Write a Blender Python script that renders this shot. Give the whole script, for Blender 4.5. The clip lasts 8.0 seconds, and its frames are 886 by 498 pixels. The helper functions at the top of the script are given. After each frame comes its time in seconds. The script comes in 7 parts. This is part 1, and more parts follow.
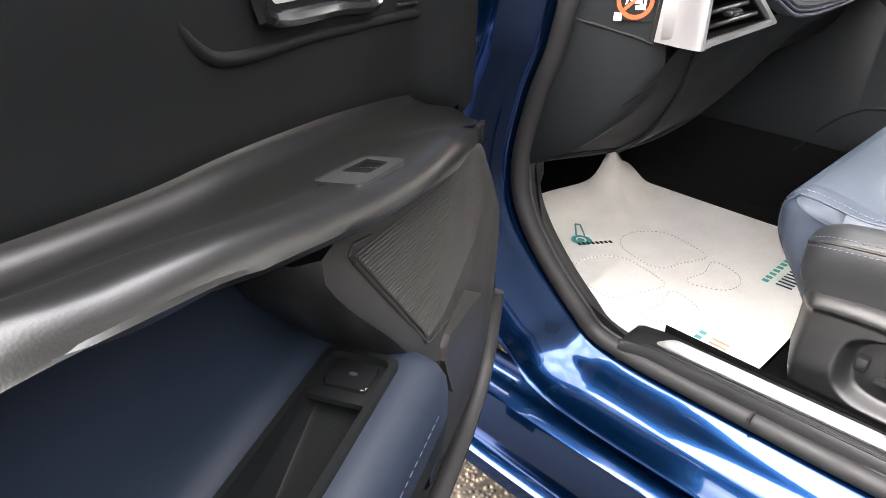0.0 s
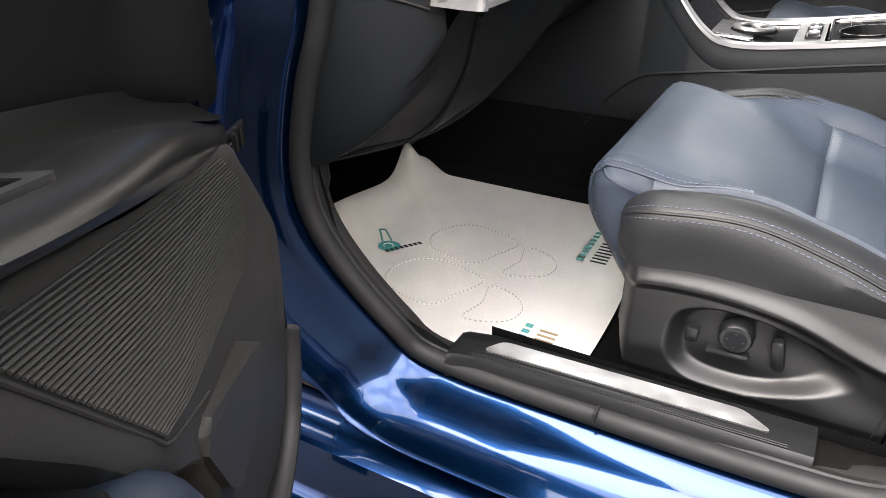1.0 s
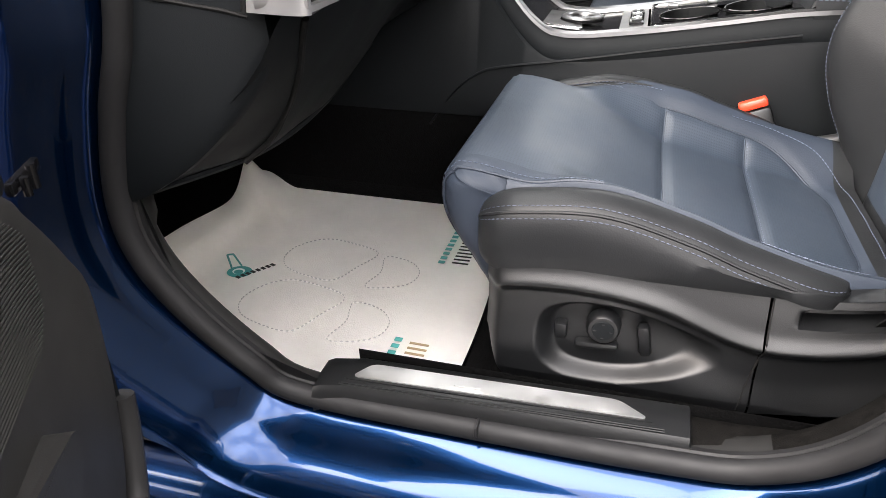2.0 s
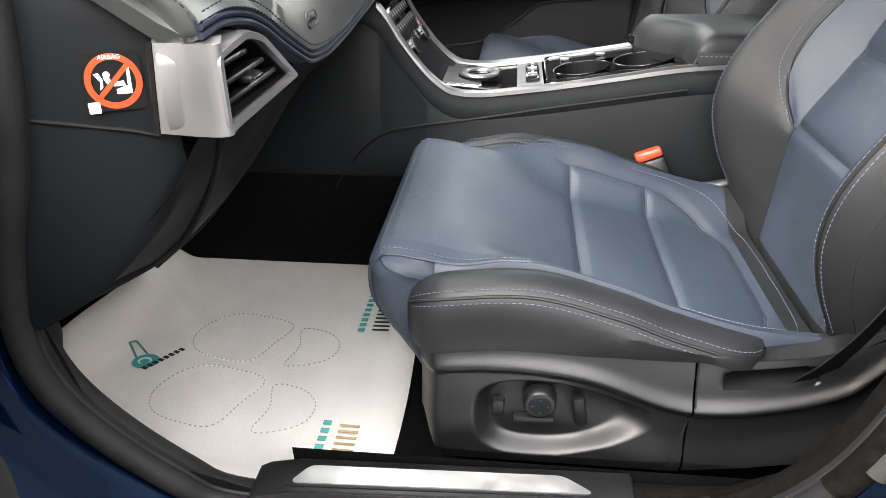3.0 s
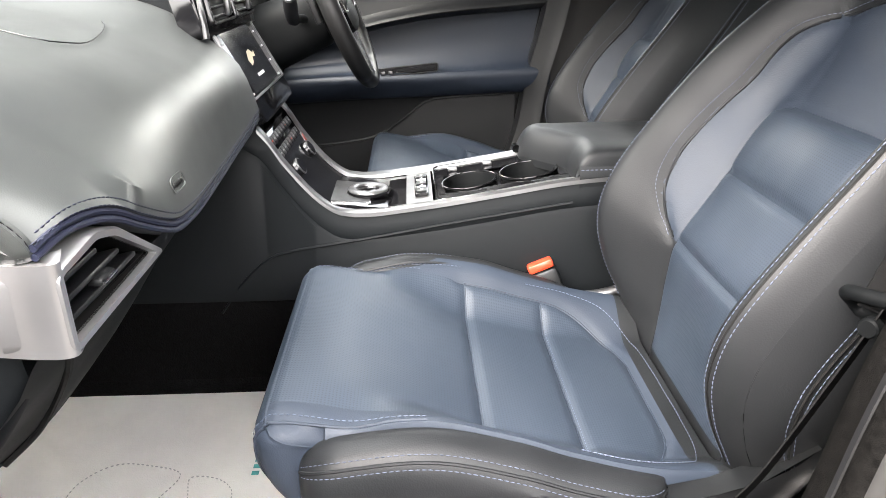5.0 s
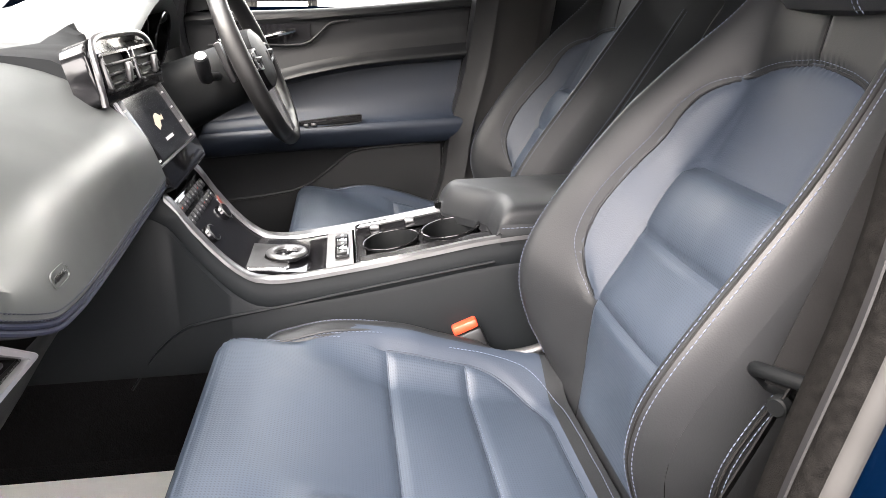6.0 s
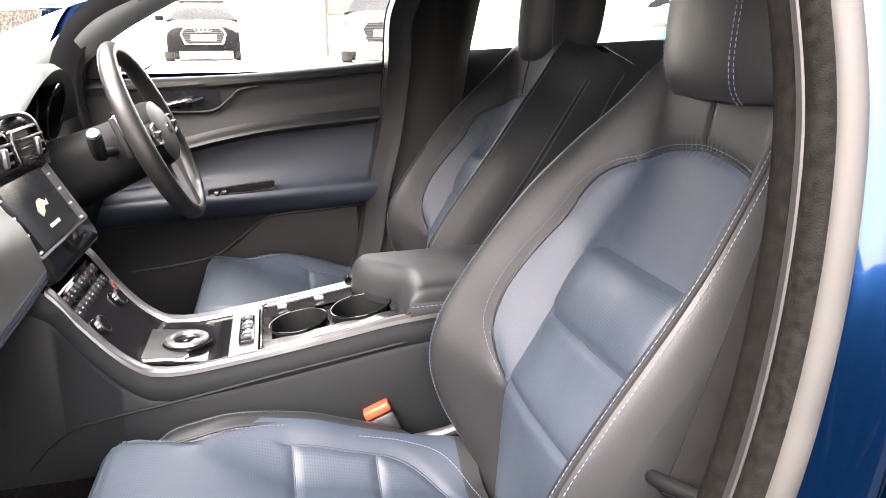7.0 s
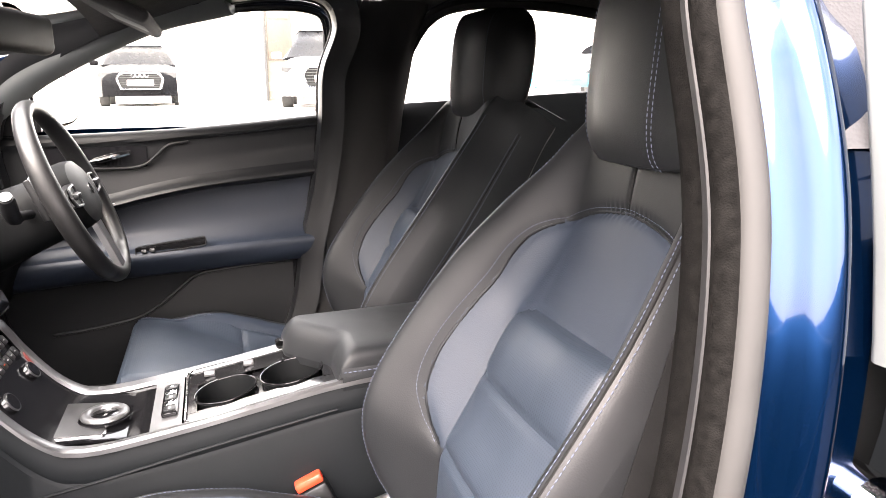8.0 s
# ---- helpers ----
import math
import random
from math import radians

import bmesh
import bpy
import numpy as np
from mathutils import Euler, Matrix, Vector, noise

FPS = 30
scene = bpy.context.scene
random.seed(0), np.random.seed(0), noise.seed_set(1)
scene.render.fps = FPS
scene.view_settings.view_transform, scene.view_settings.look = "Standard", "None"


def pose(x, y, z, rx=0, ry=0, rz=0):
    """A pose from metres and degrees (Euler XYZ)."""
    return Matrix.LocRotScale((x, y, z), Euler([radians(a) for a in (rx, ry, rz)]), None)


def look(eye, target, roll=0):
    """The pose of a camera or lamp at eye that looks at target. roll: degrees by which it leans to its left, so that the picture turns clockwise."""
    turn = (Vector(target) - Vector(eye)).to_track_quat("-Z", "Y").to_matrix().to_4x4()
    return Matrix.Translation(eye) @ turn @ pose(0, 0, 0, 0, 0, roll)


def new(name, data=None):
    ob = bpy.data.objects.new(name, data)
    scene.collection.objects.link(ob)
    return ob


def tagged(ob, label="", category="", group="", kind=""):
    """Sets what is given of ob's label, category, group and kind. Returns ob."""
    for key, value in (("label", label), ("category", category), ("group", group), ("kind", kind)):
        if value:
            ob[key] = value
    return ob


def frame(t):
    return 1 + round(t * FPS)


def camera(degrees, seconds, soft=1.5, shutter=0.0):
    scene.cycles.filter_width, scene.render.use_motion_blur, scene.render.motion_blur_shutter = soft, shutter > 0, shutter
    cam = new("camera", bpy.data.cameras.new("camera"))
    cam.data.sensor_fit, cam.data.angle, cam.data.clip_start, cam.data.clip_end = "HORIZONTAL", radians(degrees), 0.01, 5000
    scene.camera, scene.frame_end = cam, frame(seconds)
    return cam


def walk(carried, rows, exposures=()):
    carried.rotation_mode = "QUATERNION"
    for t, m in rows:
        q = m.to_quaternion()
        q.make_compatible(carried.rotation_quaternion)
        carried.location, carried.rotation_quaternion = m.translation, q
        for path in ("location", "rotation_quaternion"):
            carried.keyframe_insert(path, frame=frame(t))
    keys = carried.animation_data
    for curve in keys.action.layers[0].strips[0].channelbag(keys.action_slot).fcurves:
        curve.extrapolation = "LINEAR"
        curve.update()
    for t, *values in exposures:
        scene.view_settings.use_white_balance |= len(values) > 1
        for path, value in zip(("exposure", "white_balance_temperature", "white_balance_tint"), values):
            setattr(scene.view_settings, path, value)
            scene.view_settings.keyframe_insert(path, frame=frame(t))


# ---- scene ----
cam = camera(64.3, 8.0, soft=0.85)
PATH = [
    (0, (-1.368, -0.056, 0.849), (-0.146, 1.184, -0.137), 0.6),
    (0.5, (-1.306, -0.015, 0.82), (0.069, 1.057, -0.159), 0.5),
    (1, (-1.265, -0.001, 0.793), (0.279, 0.833, -0.168), 0.1),
    (1.5, (-1.242, -0.002, 0.773), (0.393, 0.642, -0.181), -0.1),
    (1.7, (-1.232, 0.001, 0.776), (0.425, 0.578, -0.184), -0.3),
    (2.8, (-1.191, 0.05, 0.829), (0.565, 0.274, -0.101), -0.2),
    (3, (-1.185, 0.055, 0.84), (0.584, 0.235, -0.076), -0.2),
    (3.5, (-1.176, 0.059, 0.855), (0.617, 0.161, -0.025), -0.0),
    (4, (-1.165, 0.057, 0.874), (0.647, 0.099, 0.028), 0.1),
    (4.5, (-1.144, 0.049, 0.895), (0.686, 0.035, 0.088), -0.0),
    (4.7, (-1.134, 0.044, 0.901), (0.705, 0.008, 0.116), -0.2),
    (5.8, (-1.097, 0.021, 0.934), (0.768, -0.201, 0.246), -0.1),
    (6, (-1.089, 0.008, 0.941), (0.779, -0.245, 0.272), -0.3),
    (6.5, (-1.071, -0.015, 0.964), (0.798, -0.366, 0.347), -0.4),
    (7, (-1.056, -0.037, 0.984), (0.813, -0.48, 0.429), -0.5),
    (7.5, (-1.046, -0.054, 0.996), (0.818, -0.583, 0.498), -0.6),
    (8, (-1.041, -0.062, 1.009), (0.815, -0.662, 0.564), -0.6),
]
walk(cam, [(t, look(eye, target, roll)) for t, eye, target, roll in PATH], exposures=[(0, 3.45, 6600, 12), (0.6, 3.17, 6600, 12), (1.5, 2.46, 6600, 13), (3, 2.58, 6480, 10), (4.5, 3.0, 6480, 10), (6, 3.26, 6650, 14), (7, 3.46, 6800, 17), (8, 3.25, 6800, 18)])

# ---- world, sun and sky ----
world = bpy.data.worlds.new("broken_cloud_sky")
scene.world = world
world.use_nodes = True
wn = world.node_tree.nodes
sky = wn.new("ShaderNodeTexSky")
sky.sky_type, sky.sun_disc = "NISHITA", False
sky.sun_elevation, sky.sun_rotation = radians(47), radians(-43)
sky.air_density, sky.dust_density, sky.ozone_density = 1.0, 4.0, 1.0
haze = wn.new("ShaderNodeMixRGB")
haze.inputs[2].default_value = (11.0, 10.45, 9.9, 1)
sky_way = wn.new("ShaderNodeTexCoord")
cloud = wn.new("ShaderNodeTexNoise")
cloud.inputs["Scale"].default_value, cloud.inputs["Detail"].default_value, cloud.inputs["Roughness"].default_value = 2.6, 7, 0.55
cover = wn.new("ShaderNodeMapRange")
cover.inputs[1].default_value, cover.inputs[2].default_value = 0.44, 0.58
cover.inputs[3].default_value, cover.inputs[4].default_value = 0.42, 0.95
world.node_tree.links.new(sky_way.outputs["Generated"], cloud.inputs["Vector"])
world.node_tree.links.new(cloud.outputs["Fac"], cover.inputs[0])
world.node_tree.links.new(cover.outputs[0], haze.inputs[0])
world.node_tree.links.new(sky.outputs[0], haze.inputs[1])
world.node_tree.links.new(haze.outputs[0], wn["Background"].inputs[0])
wn["Background"].inputs[1].default_value = 0.32

sun_data = bpy.data.lights.new("sun", "SUN")
sun_data.energy, sun_data.angle, sun_data.color = 2.5, radians(60), (1.0, 0.96, 0.91)
sun = new("sun", sun_data)
sun.matrix_world = look((-4.6, 5.0, 7.3), (0, 0, 0))


# ---- materials ----
def material(name, colour, rough=0.5, metal=0.0, vary=0.15, scale=8.0, grain=0.0, grain_scale=900.0, coat=0.0, sheen=0.0, spec=0.5, rough_vary=0.08):
    """A surface with a slow stain, a fine grain in its relief, and an uneven gloss."""
    m = bpy.data.materials.new(name)
    m.use_nodes = True
    n, l = m.node_tree.nodes, m.node_tree.links
    b = n["Principled BSDF"]
    geo = n.new("ShaderNodeTexCoord")
    slow = n.new("ShaderNodeTexNoise")
    slow.inputs["Scale"].default_value, slow.inputs["Detail"].default_value = scale, 6
    l.new(geo.outputs["Object"], slow.inputs["Vector"])
    ramp = n.new("ShaderNodeMapRange")
    ramp.inputs[1].default_value, ramp.inputs[2].default_value = 0.3, 0.7
    ramp.inputs[3].default_value, ramp.inputs[4].default_value = 1 - vary, 1 + vary
    l.new(slow.outputs["Fac"], ramp.inputs[0])
    mix = n.new("ShaderNodeVectorMath")
    mix.operation = "SCALE"
    mix.inputs[0].default_value = colour
    l.new(ramp.outputs[0], mix.inputs["Scale"])
    l.new(mix.outputs[0], b.inputs["Base Color"])
    gloss = n.new("ShaderNodeMapRange")
    gloss.inputs[1].default_value, gloss.inputs[2].default_value = 0.3, 0.7
    gloss.inputs[3].default_value, gloss.inputs[4].default_value = max(0.02, rough - rough_vary), rough + rough_vary
    l.new(slow.outputs["Fac"], gloss.inputs[0])
    l.new(gloss.outputs[0], b.inputs["Roughness"])
    b.inputs["Metallic"].default_value = metal
    b.inputs["Coat Weight"].default_value = coat
    b.inputs["Coat Roughness"].default_value = 0.04
    b.inputs["Sheen Weight"].default_value = sheen
    b.inputs["Specular IOR Level"].default_value = spec
    if grain:
        fine = n.new("ShaderNodeTexVoronoi")
        fine.inputs["Scale"].default_value = grain_scale
        l.new(geo.outputs["Object"], fine.inputs["Vector"])
        bump = n.new("ShaderNodeBump")
        bump.inputs["Strength"].default_value, bump.inputs["Distance"].default_value = grain, 0.0006
        l.new(fine.outputs["Distance"], bump.inputs["Height"])
        l.new(bump.outputs[0], b.inputs["Normal"])
    return m


def perforated(name, colour, rough):
    """Leather punched with a regular field of small holes."""
    m = material(name, colour, rough, vary=0.1, grain=0.1, grain_scale=900, spec=0.32)
    n, l = m.node_tree.nodes, m.node_tree.links
    b = n["Principled BSDF"]
    uv = n.new("ShaderNodeUVMap")
    parts = n.new("ShaderNodeSeparateXYZ")
    l.new(uv.outputs[0], parts.inputs[0])
    waves = []
    for axis in (0, 1):
        k = n.new("ShaderNodeMath")
        k.operation, k.inputs[1].default_value = "MULTIPLY", 2 * math.pi / 0.0034
        l.new(parts.outputs[axis], k.inputs[0])
        s = n.new("ShaderNodeMath")
        s.operation = "COSINE"
        l.new(k.outputs[0], s.inputs[0])
        waves.append(s)
    both = n.new("ShaderNodeMath")
    both.operation = "ADD"
    l.new(waves[0].outputs[0], both.inputs[0])
    l.new(waves[1].outputs[0], both.inputs[1])
    hole = n.new("ShaderNodeMapRange")
    hole.inputs[1].default_value, hole.inputs[2].default_value = 0.4, 1.4
    hole.inputs[3].default_value, hole.inputs[4].default_value = 1.0, 0.68
    l.new(both.outputs[0], hole.inputs[0])
    old = b.inputs["Base Color"].links[0].from_socket
    dark = n.new("ShaderNodeVectorMath")
    dark.operation = "SCALE"
    l.new(old, dark.inputs[0])
    l.new(hole.outputs[0], dark.inputs["Scale"])
    l.new(dark.outputs[0], b.inputs["Base Color"])
    bump = n.new("ShaderNodeBump")
    bump.inputs["Strength"].default_value, bump.inputs["Distance"].default_value = 0.35, 0.0006
    l.new(hole.outputs[0], bump.inputs["Height"])
    l.new(bump.outputs[0], b.inputs["Normal"])
    return m


BLACK_LEATHER = material("black_leather", (0.0082, 0.0089, 0.0098), 0.50, vary=0.12, grain=0.14, grain_scale=600, spec=0.22)
BLUE_LEATHER = material("navy_leather", (0.0158, 0.0214, 0.0318), 0.52, vary=0.10, grain=0.16, grain_scale=600, spec=0.32)
# one navy for both doors: near copy darkened as shade, far copy lighter
NEAR_NAVY_SHADED = material("shaded_near_navy", (0.0042, 0.0069, 0.0126), 0.5, vary=0.08, grain=0.06, grain_scale=1000, spec=0.2)
FAR_NAVY_LIT = material("lit_far_navy", (0.0070, 0.0108, 0.0185), 0.55, vary=0.08, grain=0.06, grain_scale=1000, spec=0.35)
BLUE_PERF = perforated("navy_perforated_leather", (0.0215, 0.0288, 0.0405), 0.48)
PLASTIC = material("grained_black_plastic", (0.0042, 0.0045, 0.0050), 0.37, vary=0.08, grain=0.12, grain_scale=1300, spec=0.36)
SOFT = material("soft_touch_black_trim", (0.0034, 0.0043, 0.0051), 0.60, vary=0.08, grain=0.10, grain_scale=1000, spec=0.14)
DASH_SKIN = material("stitched_dash_skin", (0.0255, 0.028, 0.0275), 0.42, vary=0.08, grain=0.10, grain_scale=900)
DOOR_SOFT = material("door_shelf_skin", (0.0017, 0.0018, 0.0018), 0.33, vary=0.05, grain=0.05, grain_scale=1100, spec=0.40, rough_vary=0.03)
CARPET = material("black_carpet", (0.0030, 0.0030, 0.0031), 0.95, vary=0.4, scale=260, grain=1.0, grain_scale=420, spec=0.03)
FUZZ = material("flocked_pillar_edge", (0.0036, 0.0034, 0.0032), 0.95, vary=0.5, scale=160, grain=0.5, grain_scale=900, spec=0.03)
WHEEL_LEATHER = material("wheel_leather", (0.0038, 0.0039, 0.0041), 0.40, vary=0.15, grain=0.10, grain_scale=900, spec=0.4)
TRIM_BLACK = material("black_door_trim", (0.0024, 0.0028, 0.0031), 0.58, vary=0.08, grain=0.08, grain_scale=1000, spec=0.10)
# far-door copy of the black trim, its base raised to stand for light
LIT_FAR_TRIM = material("lit_far_door_trim", (0.0053, 0.0059, 0.0066), 0.5, vary=0.08, grain=0.10, grain_scale=1000, spec=0.28)
GRILLE = material("grille_and_lit_pillar_plastic", (0.015, 0.0147, 0.0143), 0.6, vary=0.05, spec=0.2)
HOUSING = material("dull_speaker_plastic", (0.0095, 0.0094, 0.0092), 0.6, vary=0.06, grain=0.08, grain_scale=1200, spec=0.2)
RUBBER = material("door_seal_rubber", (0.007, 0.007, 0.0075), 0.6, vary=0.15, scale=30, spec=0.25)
# paler copy of the seal rubber: the light on it is in the colour
LIT_RUBBER = material("lit_door_seal", (0.021, 0.0206, 0.020), 0.65, vary=0.12, scale=30, spec=0.2)
PAINT = material("metallic_blue_paint", (0.0003, 0.0125, 0.048), 0.20, metal=0.92, vary=0.05, coat=0.42, rough_vary=0.02)
SATIN = material("satin_silver_trim", (0.15, 0.15, 0.153), 0.36, metal=0.9, vary=0.05, scale=20)
VENT_SILVER = material("smooth_vent_silver", (0.46, 0.46, 0.468), 0.34, metal=0.9, vary=0.04, scale=20)
CHROME = material("bright_chrome", (0.8, 0.8, 0.8), 0.09, metal=1.0, vary=0.02)
PIANO = material("piano_black", (0.004, 0.004, 0.0045), 0.10, vary=0.05, spec=0.35)
PAPER = material("white_paper_mat", (0.95, 0.925, 0.885), 0.75, vary=0.04, scale=14, grain=0.35, grain_scale=520)
TEAL = material("teal_print", (0.05, 0.26, 0.25), 0.7)
GOLD = material("gold_print", (0.30, 0.22, 0.11), 0.7)
GREY_PRINT = material("grey_print", (0.44, 0.435, 0.43), 0.7)
BLACK_PRINT = material("black_print", (0.006, 0.006, 0.006), 0.6, spec=0.12)
ORANGE = material("orange_print", (0.55, 0.050, 0.012), 0.45)
WHITE_PRINT = material("white_print", (0.8, 0.8, 0.8), 0.5)
RED_PLASTIC = material("red_buckle_plastic", (0.60, 0.045, 0.018), 0.35)
THREAD = material("pale_blue_thread", (0.066, 0.080, 0.115), 0.7)
NAVY_THREAD = material("navy_thread", (0.0030, 0.0048, 0.018), 0.6)
WEBBING = material("seat_belt_webbing", (0.0045, 0.0045, 0.0046), 0.7, vary=0.2, scale=60, grain=0.25, grain_scale=900, spec=0.1)
HEADLINER = material("roof_lining", (0.028, 0.028, 0.030), 0.9, vary=0.1, scale=40, grain=0.6, grain_scale=400)
PILLAR = material("grey_green_pillar_trim", (0.11, 0.12, 0.12), 0.7, vary=0.08)
BRUSHED = material("brushed_tread_metal", (0.75, 0.75, 0.75), 0.42, metal=1.0, vary=0.05, scale=40)
PLATE_GREY = material("dark_satin_plate", (0.045, 0.045, 0.046), 0.50, metal=0.7, vary=0.05, scale=30)
SCREEN = material("dark_touch_screen", (0.006, 0.0065, 0.0075), 0.12, vary=0.05, spec=0.3)
SWITCH_GREY = material("satin_grey_switch_trim", (0.011, 0.0115, 0.012), 0.36, metal=0.2, vary=0.05)
TAN = material("tan_screen_print", (0.42, 0.36, 0.26), 0.5)


def gravel(name, colour):
    """Asphalt with pale and dark stones in it."""
    m = material(name, colour, 0.9, vary=0.35, scale=25, spec=0.2)
    n, l = m.node_tree.nodes, m.node_tree.links
    b = n["Principled BSDF"]
    stones = n.new("ShaderNodeTexVoronoi")
    stones.inputs["Scale"].default_value = 120
    tex = n.new("ShaderNodeTexCoord")
    l.new(tex.outputs["Object"], stones.inputs["Vector"])
    tone = n.new("ShaderNodeMapRange")
    tone.inputs[3].default_value, tone.inputs[4].default_value = 0.35, 2.4
    pick = n.new("ShaderNodeSeparateColor")
    l.new(stones.outputs["Color"], pick.inputs[0])
    l.new(pick.outputs[0], tone.inputs[0])
    edge = n.new("ShaderNodeMapRange")
    edge.inputs[1].default_value, edge.inputs[2].default_value = 0.0, 0.6
    edge.inputs[3].default_value, edge.inputs[4].default_value = 1.0, 0.15
    l.new(stones.outputs["Distance"], edge.inputs[0])
    both = n.new("ShaderNodeMath")
    both.operation = "MULTIPLY"
    l.new(tone.outputs[0], both.inputs[0])
    l.new(edge.outputs[0], both.inputs[1])
    old = b.inputs["Base Color"].links[0].from_socket
    mix = n.new("ShaderNodeVectorMath")
    mix.operation = "SCALE"
    l.new(old, mix.inputs[0])
    l.new(both.outputs[0], mix.inputs["Scale"])
    l.new(mix.outputs[0], b.inputs["Base Color"])
    bump = n.new("ShaderNodeBump")
    bump.inputs["Strength"].default_value, bump.inputs["Distance"].default_value = 1.0, 0.004
    l.new(edge.outputs[0], bump.inputs["Height"])
    l.new(bump.outputs[0], b.inputs["Normal"])
    return m


ASPHALT = gravel("worn_asphalt", (0.060, 0.050, 0.038))
CONCRETE = material("pale_concrete_paving", (0.42, 0.40, 0.37), 0.85, vary=0.15, scale=3)
WHITE_WALL = material("white_render", (0.80, 0.80, 0.79), 0.7, vary=0.04, scale=2)
DARK_PAINT = material("black_car_paint", (0.0015, 0.0015, 0.002), 0.3, spec=0.06)
WHITE_PAINT = material("white_car_paint", (0.75, 0.76, 0.78), 0.3, coat=1.0)
SILVER_PAINT = material("silver_car_paint", (0.36, 0.40, 0.40), 0.35, metal=0.5, coat=1.0)
TYRE = material("tyre_rubber", (0.02, 0.02, 0.02), 0.8)
BROWN = material("brown_timber", (0.04, 0.028, 0.02), 0.6, vary=0.3, scale=12)
# beige of the room behind the pane, its indoor shade mixed into the colour
SHADED_ROOM = material("shaded_shop_room", (0.075, 0.068, 0.056), 0.25, vary=0.25, scale=1.2)
SKY_BLUE = material("bright_blue_sign", (0.03, 0.36, 0.60), 0.5)


def glass(name, tint, rough=0.0):
    m = bpy.data.materials.new(name)
    m.use_nodes = True
    n, l = m.node_tree.nodes, m.node_tree.links
    n.remove(n["Principled BSDF"])
    clear, shine, mix = n.new("ShaderNodeBsdfTransparent"), n.new("ShaderNodeBsdfGlossy"), n.new("ShaderNodeMixShader")
    clear.inputs[0].default_value = tint
    shine.inputs["Roughness"].default_value = rough
    fres = n.new("ShaderNodeFresnel")
    fres.inputs[0].default_value = 1.45
    l.new(fres.outputs[0], mix.inputs[0])
    l.new(clear.outputs[0], mix.inputs[1])
    l.new(shine.outputs[0], mix.inputs[2])
    l.new(mix.outputs[0], n["Material Output"].inputs[0])
    return m


GLASS = glass("window_glass", (0.86, 0.90, 0.88, 1))
MIRROR = material("mirror_silver", (0.85, 0.86, 0.87), 0.02, metal=1.0, vary=0.0, rough_vary=0.0)


# ---- building helpers ----
def thing(name, label, category, at=(0, 0, 0), kind="", group=""):
    ob = new(name)
    ob.empty_display_size = 0.05
    ob.location = at
    return tagged(ob, label, category, group, kind)


def part(name, bm, mat, parent=None, label="", flat=False, kind=""):
    """Links a bmesh, given in world places, as one mesh under a thing or a part."""
    bmesh.ops.recalc_face_normals(bm, faces=bm.faces)
    for f in bm.faces:
        f.smooth = not flat
    for e in bm.edges:
        if len(e.link_faces) == 2 and e.calc_face_angle(0) > 0.7:
            e.smooth = False
    me = bpy.data.meshes.new(name)
    bm.to_mesh(me)
    bm.free()
    me.materials.append(mat)
    ob = new(name, me)
    if parent:
        ob.parent = parent
        place = parent.location.copy()
        if parent.parent:
            place = Vector((0, 0, 0))
        ob.matrix_parent_inverse = Matrix.Translation(-place)
    return tagged(ob, label, kind=kind)


def curve(points, count, closed=False):
    """A smooth line through points, as evenly stepped places."""
    p = [Vector(q) for q in points]
    n = len(p)
    dense = []
    spans = n if closed else n - 1
    per = max(2, 24 * 8 // max(spans, 1))
    for i in range(spans):
        if closed:
            a, b, c, d = p[(i - 1) % n], p[i], p[(i + 1) % n], p[(i + 2) % n]
        else:
            b, c = p[i], p[i + 1]
            a = p[i - 1] if i else b * 2 - c
            d = p[i + 2] if i + 2 < n else c * 2 - b
        for k in range(per):
            t = k / per
            dense.append(0.5 * (2 * b + (c - a) * t + (2 * a - 5 * b + 4 * c - d) * t * t + (3 * b - a - 3 * c + d) * t ** 3))
    dense.append(p[0].copy() if closed else p[-1].copy())
    run = [0.0]
    for q, r in zip(dense, dense[1:]):
        run.append(run[-1] + (r - q).length)
    out, j = [], 0
    steps = count if closed else count - 1
    for k in range(count):
        want = run[-1] * k / steps
        while j < len(run) - 2 and run[j + 1] < want:
            j += 1
        f = (want - run[j]) / max(run[j + 1] - run[j], 1e-9)
        out.append(dense[j].lerp(dense[j + 1], min(max(f, 0), 1)))
    return out


def ease(x, table):
    """Reads a smooth value at x from rows of (x, value)."""
    xs = [r[0] for r in table]
    if x <= xs[0]:
        return table[0][1]
    if x >= xs[-1]:
        return table[-1][1]
    i = max(k for k in range(len(xs)) if xs[k] <= x)
    (x0, a), (x1, b) = table[i], table[i + 1]
    m0 = (b - table[i - 1][1]) / (x1 - xs[i - 1]) if i else (b - a) / (x1 - x0)
    m1 = (table[i + 2][1] - a) / (xs[i + 2] - x0) if i + 2 < len(xs) else (b - a) / (x1 - x0)
    h, t = x1 - x0, (x - x0) / (x1 - x0)
    return (2 * t**3 - 3 * t * t + 1) * a + (t**3 - 2 * t * t + t) * h * m0 + (3 * t * t - 2 * t**3) * b + (t**3 - t * t) * h * m1


def skin(rows, close_rows=False, close_cols=False, caps=False):
    """A sheet of quads over rows of places."""
    bm = bmesh.new()
    v = [[bm.verts.new(p) for p in row] for row in rows]
    nr, nc = len(v), len(v[0])
    for i in range(nr if close_rows else nr - 1):
        for j in range(nc if close_cols else nc - 1):
            q = (v[i][j], v[i][(j + 1) % nc], v[(i + 1) % nr][(j + 1) % nc], v[(i + 1) % nr][j])
            try:
                bm.faces.new(q)
            except ValueError:
                pass
    if caps:
        bm.faces.new(v[0][::-1])
        bm.faces.new(v[-1])
    return bm


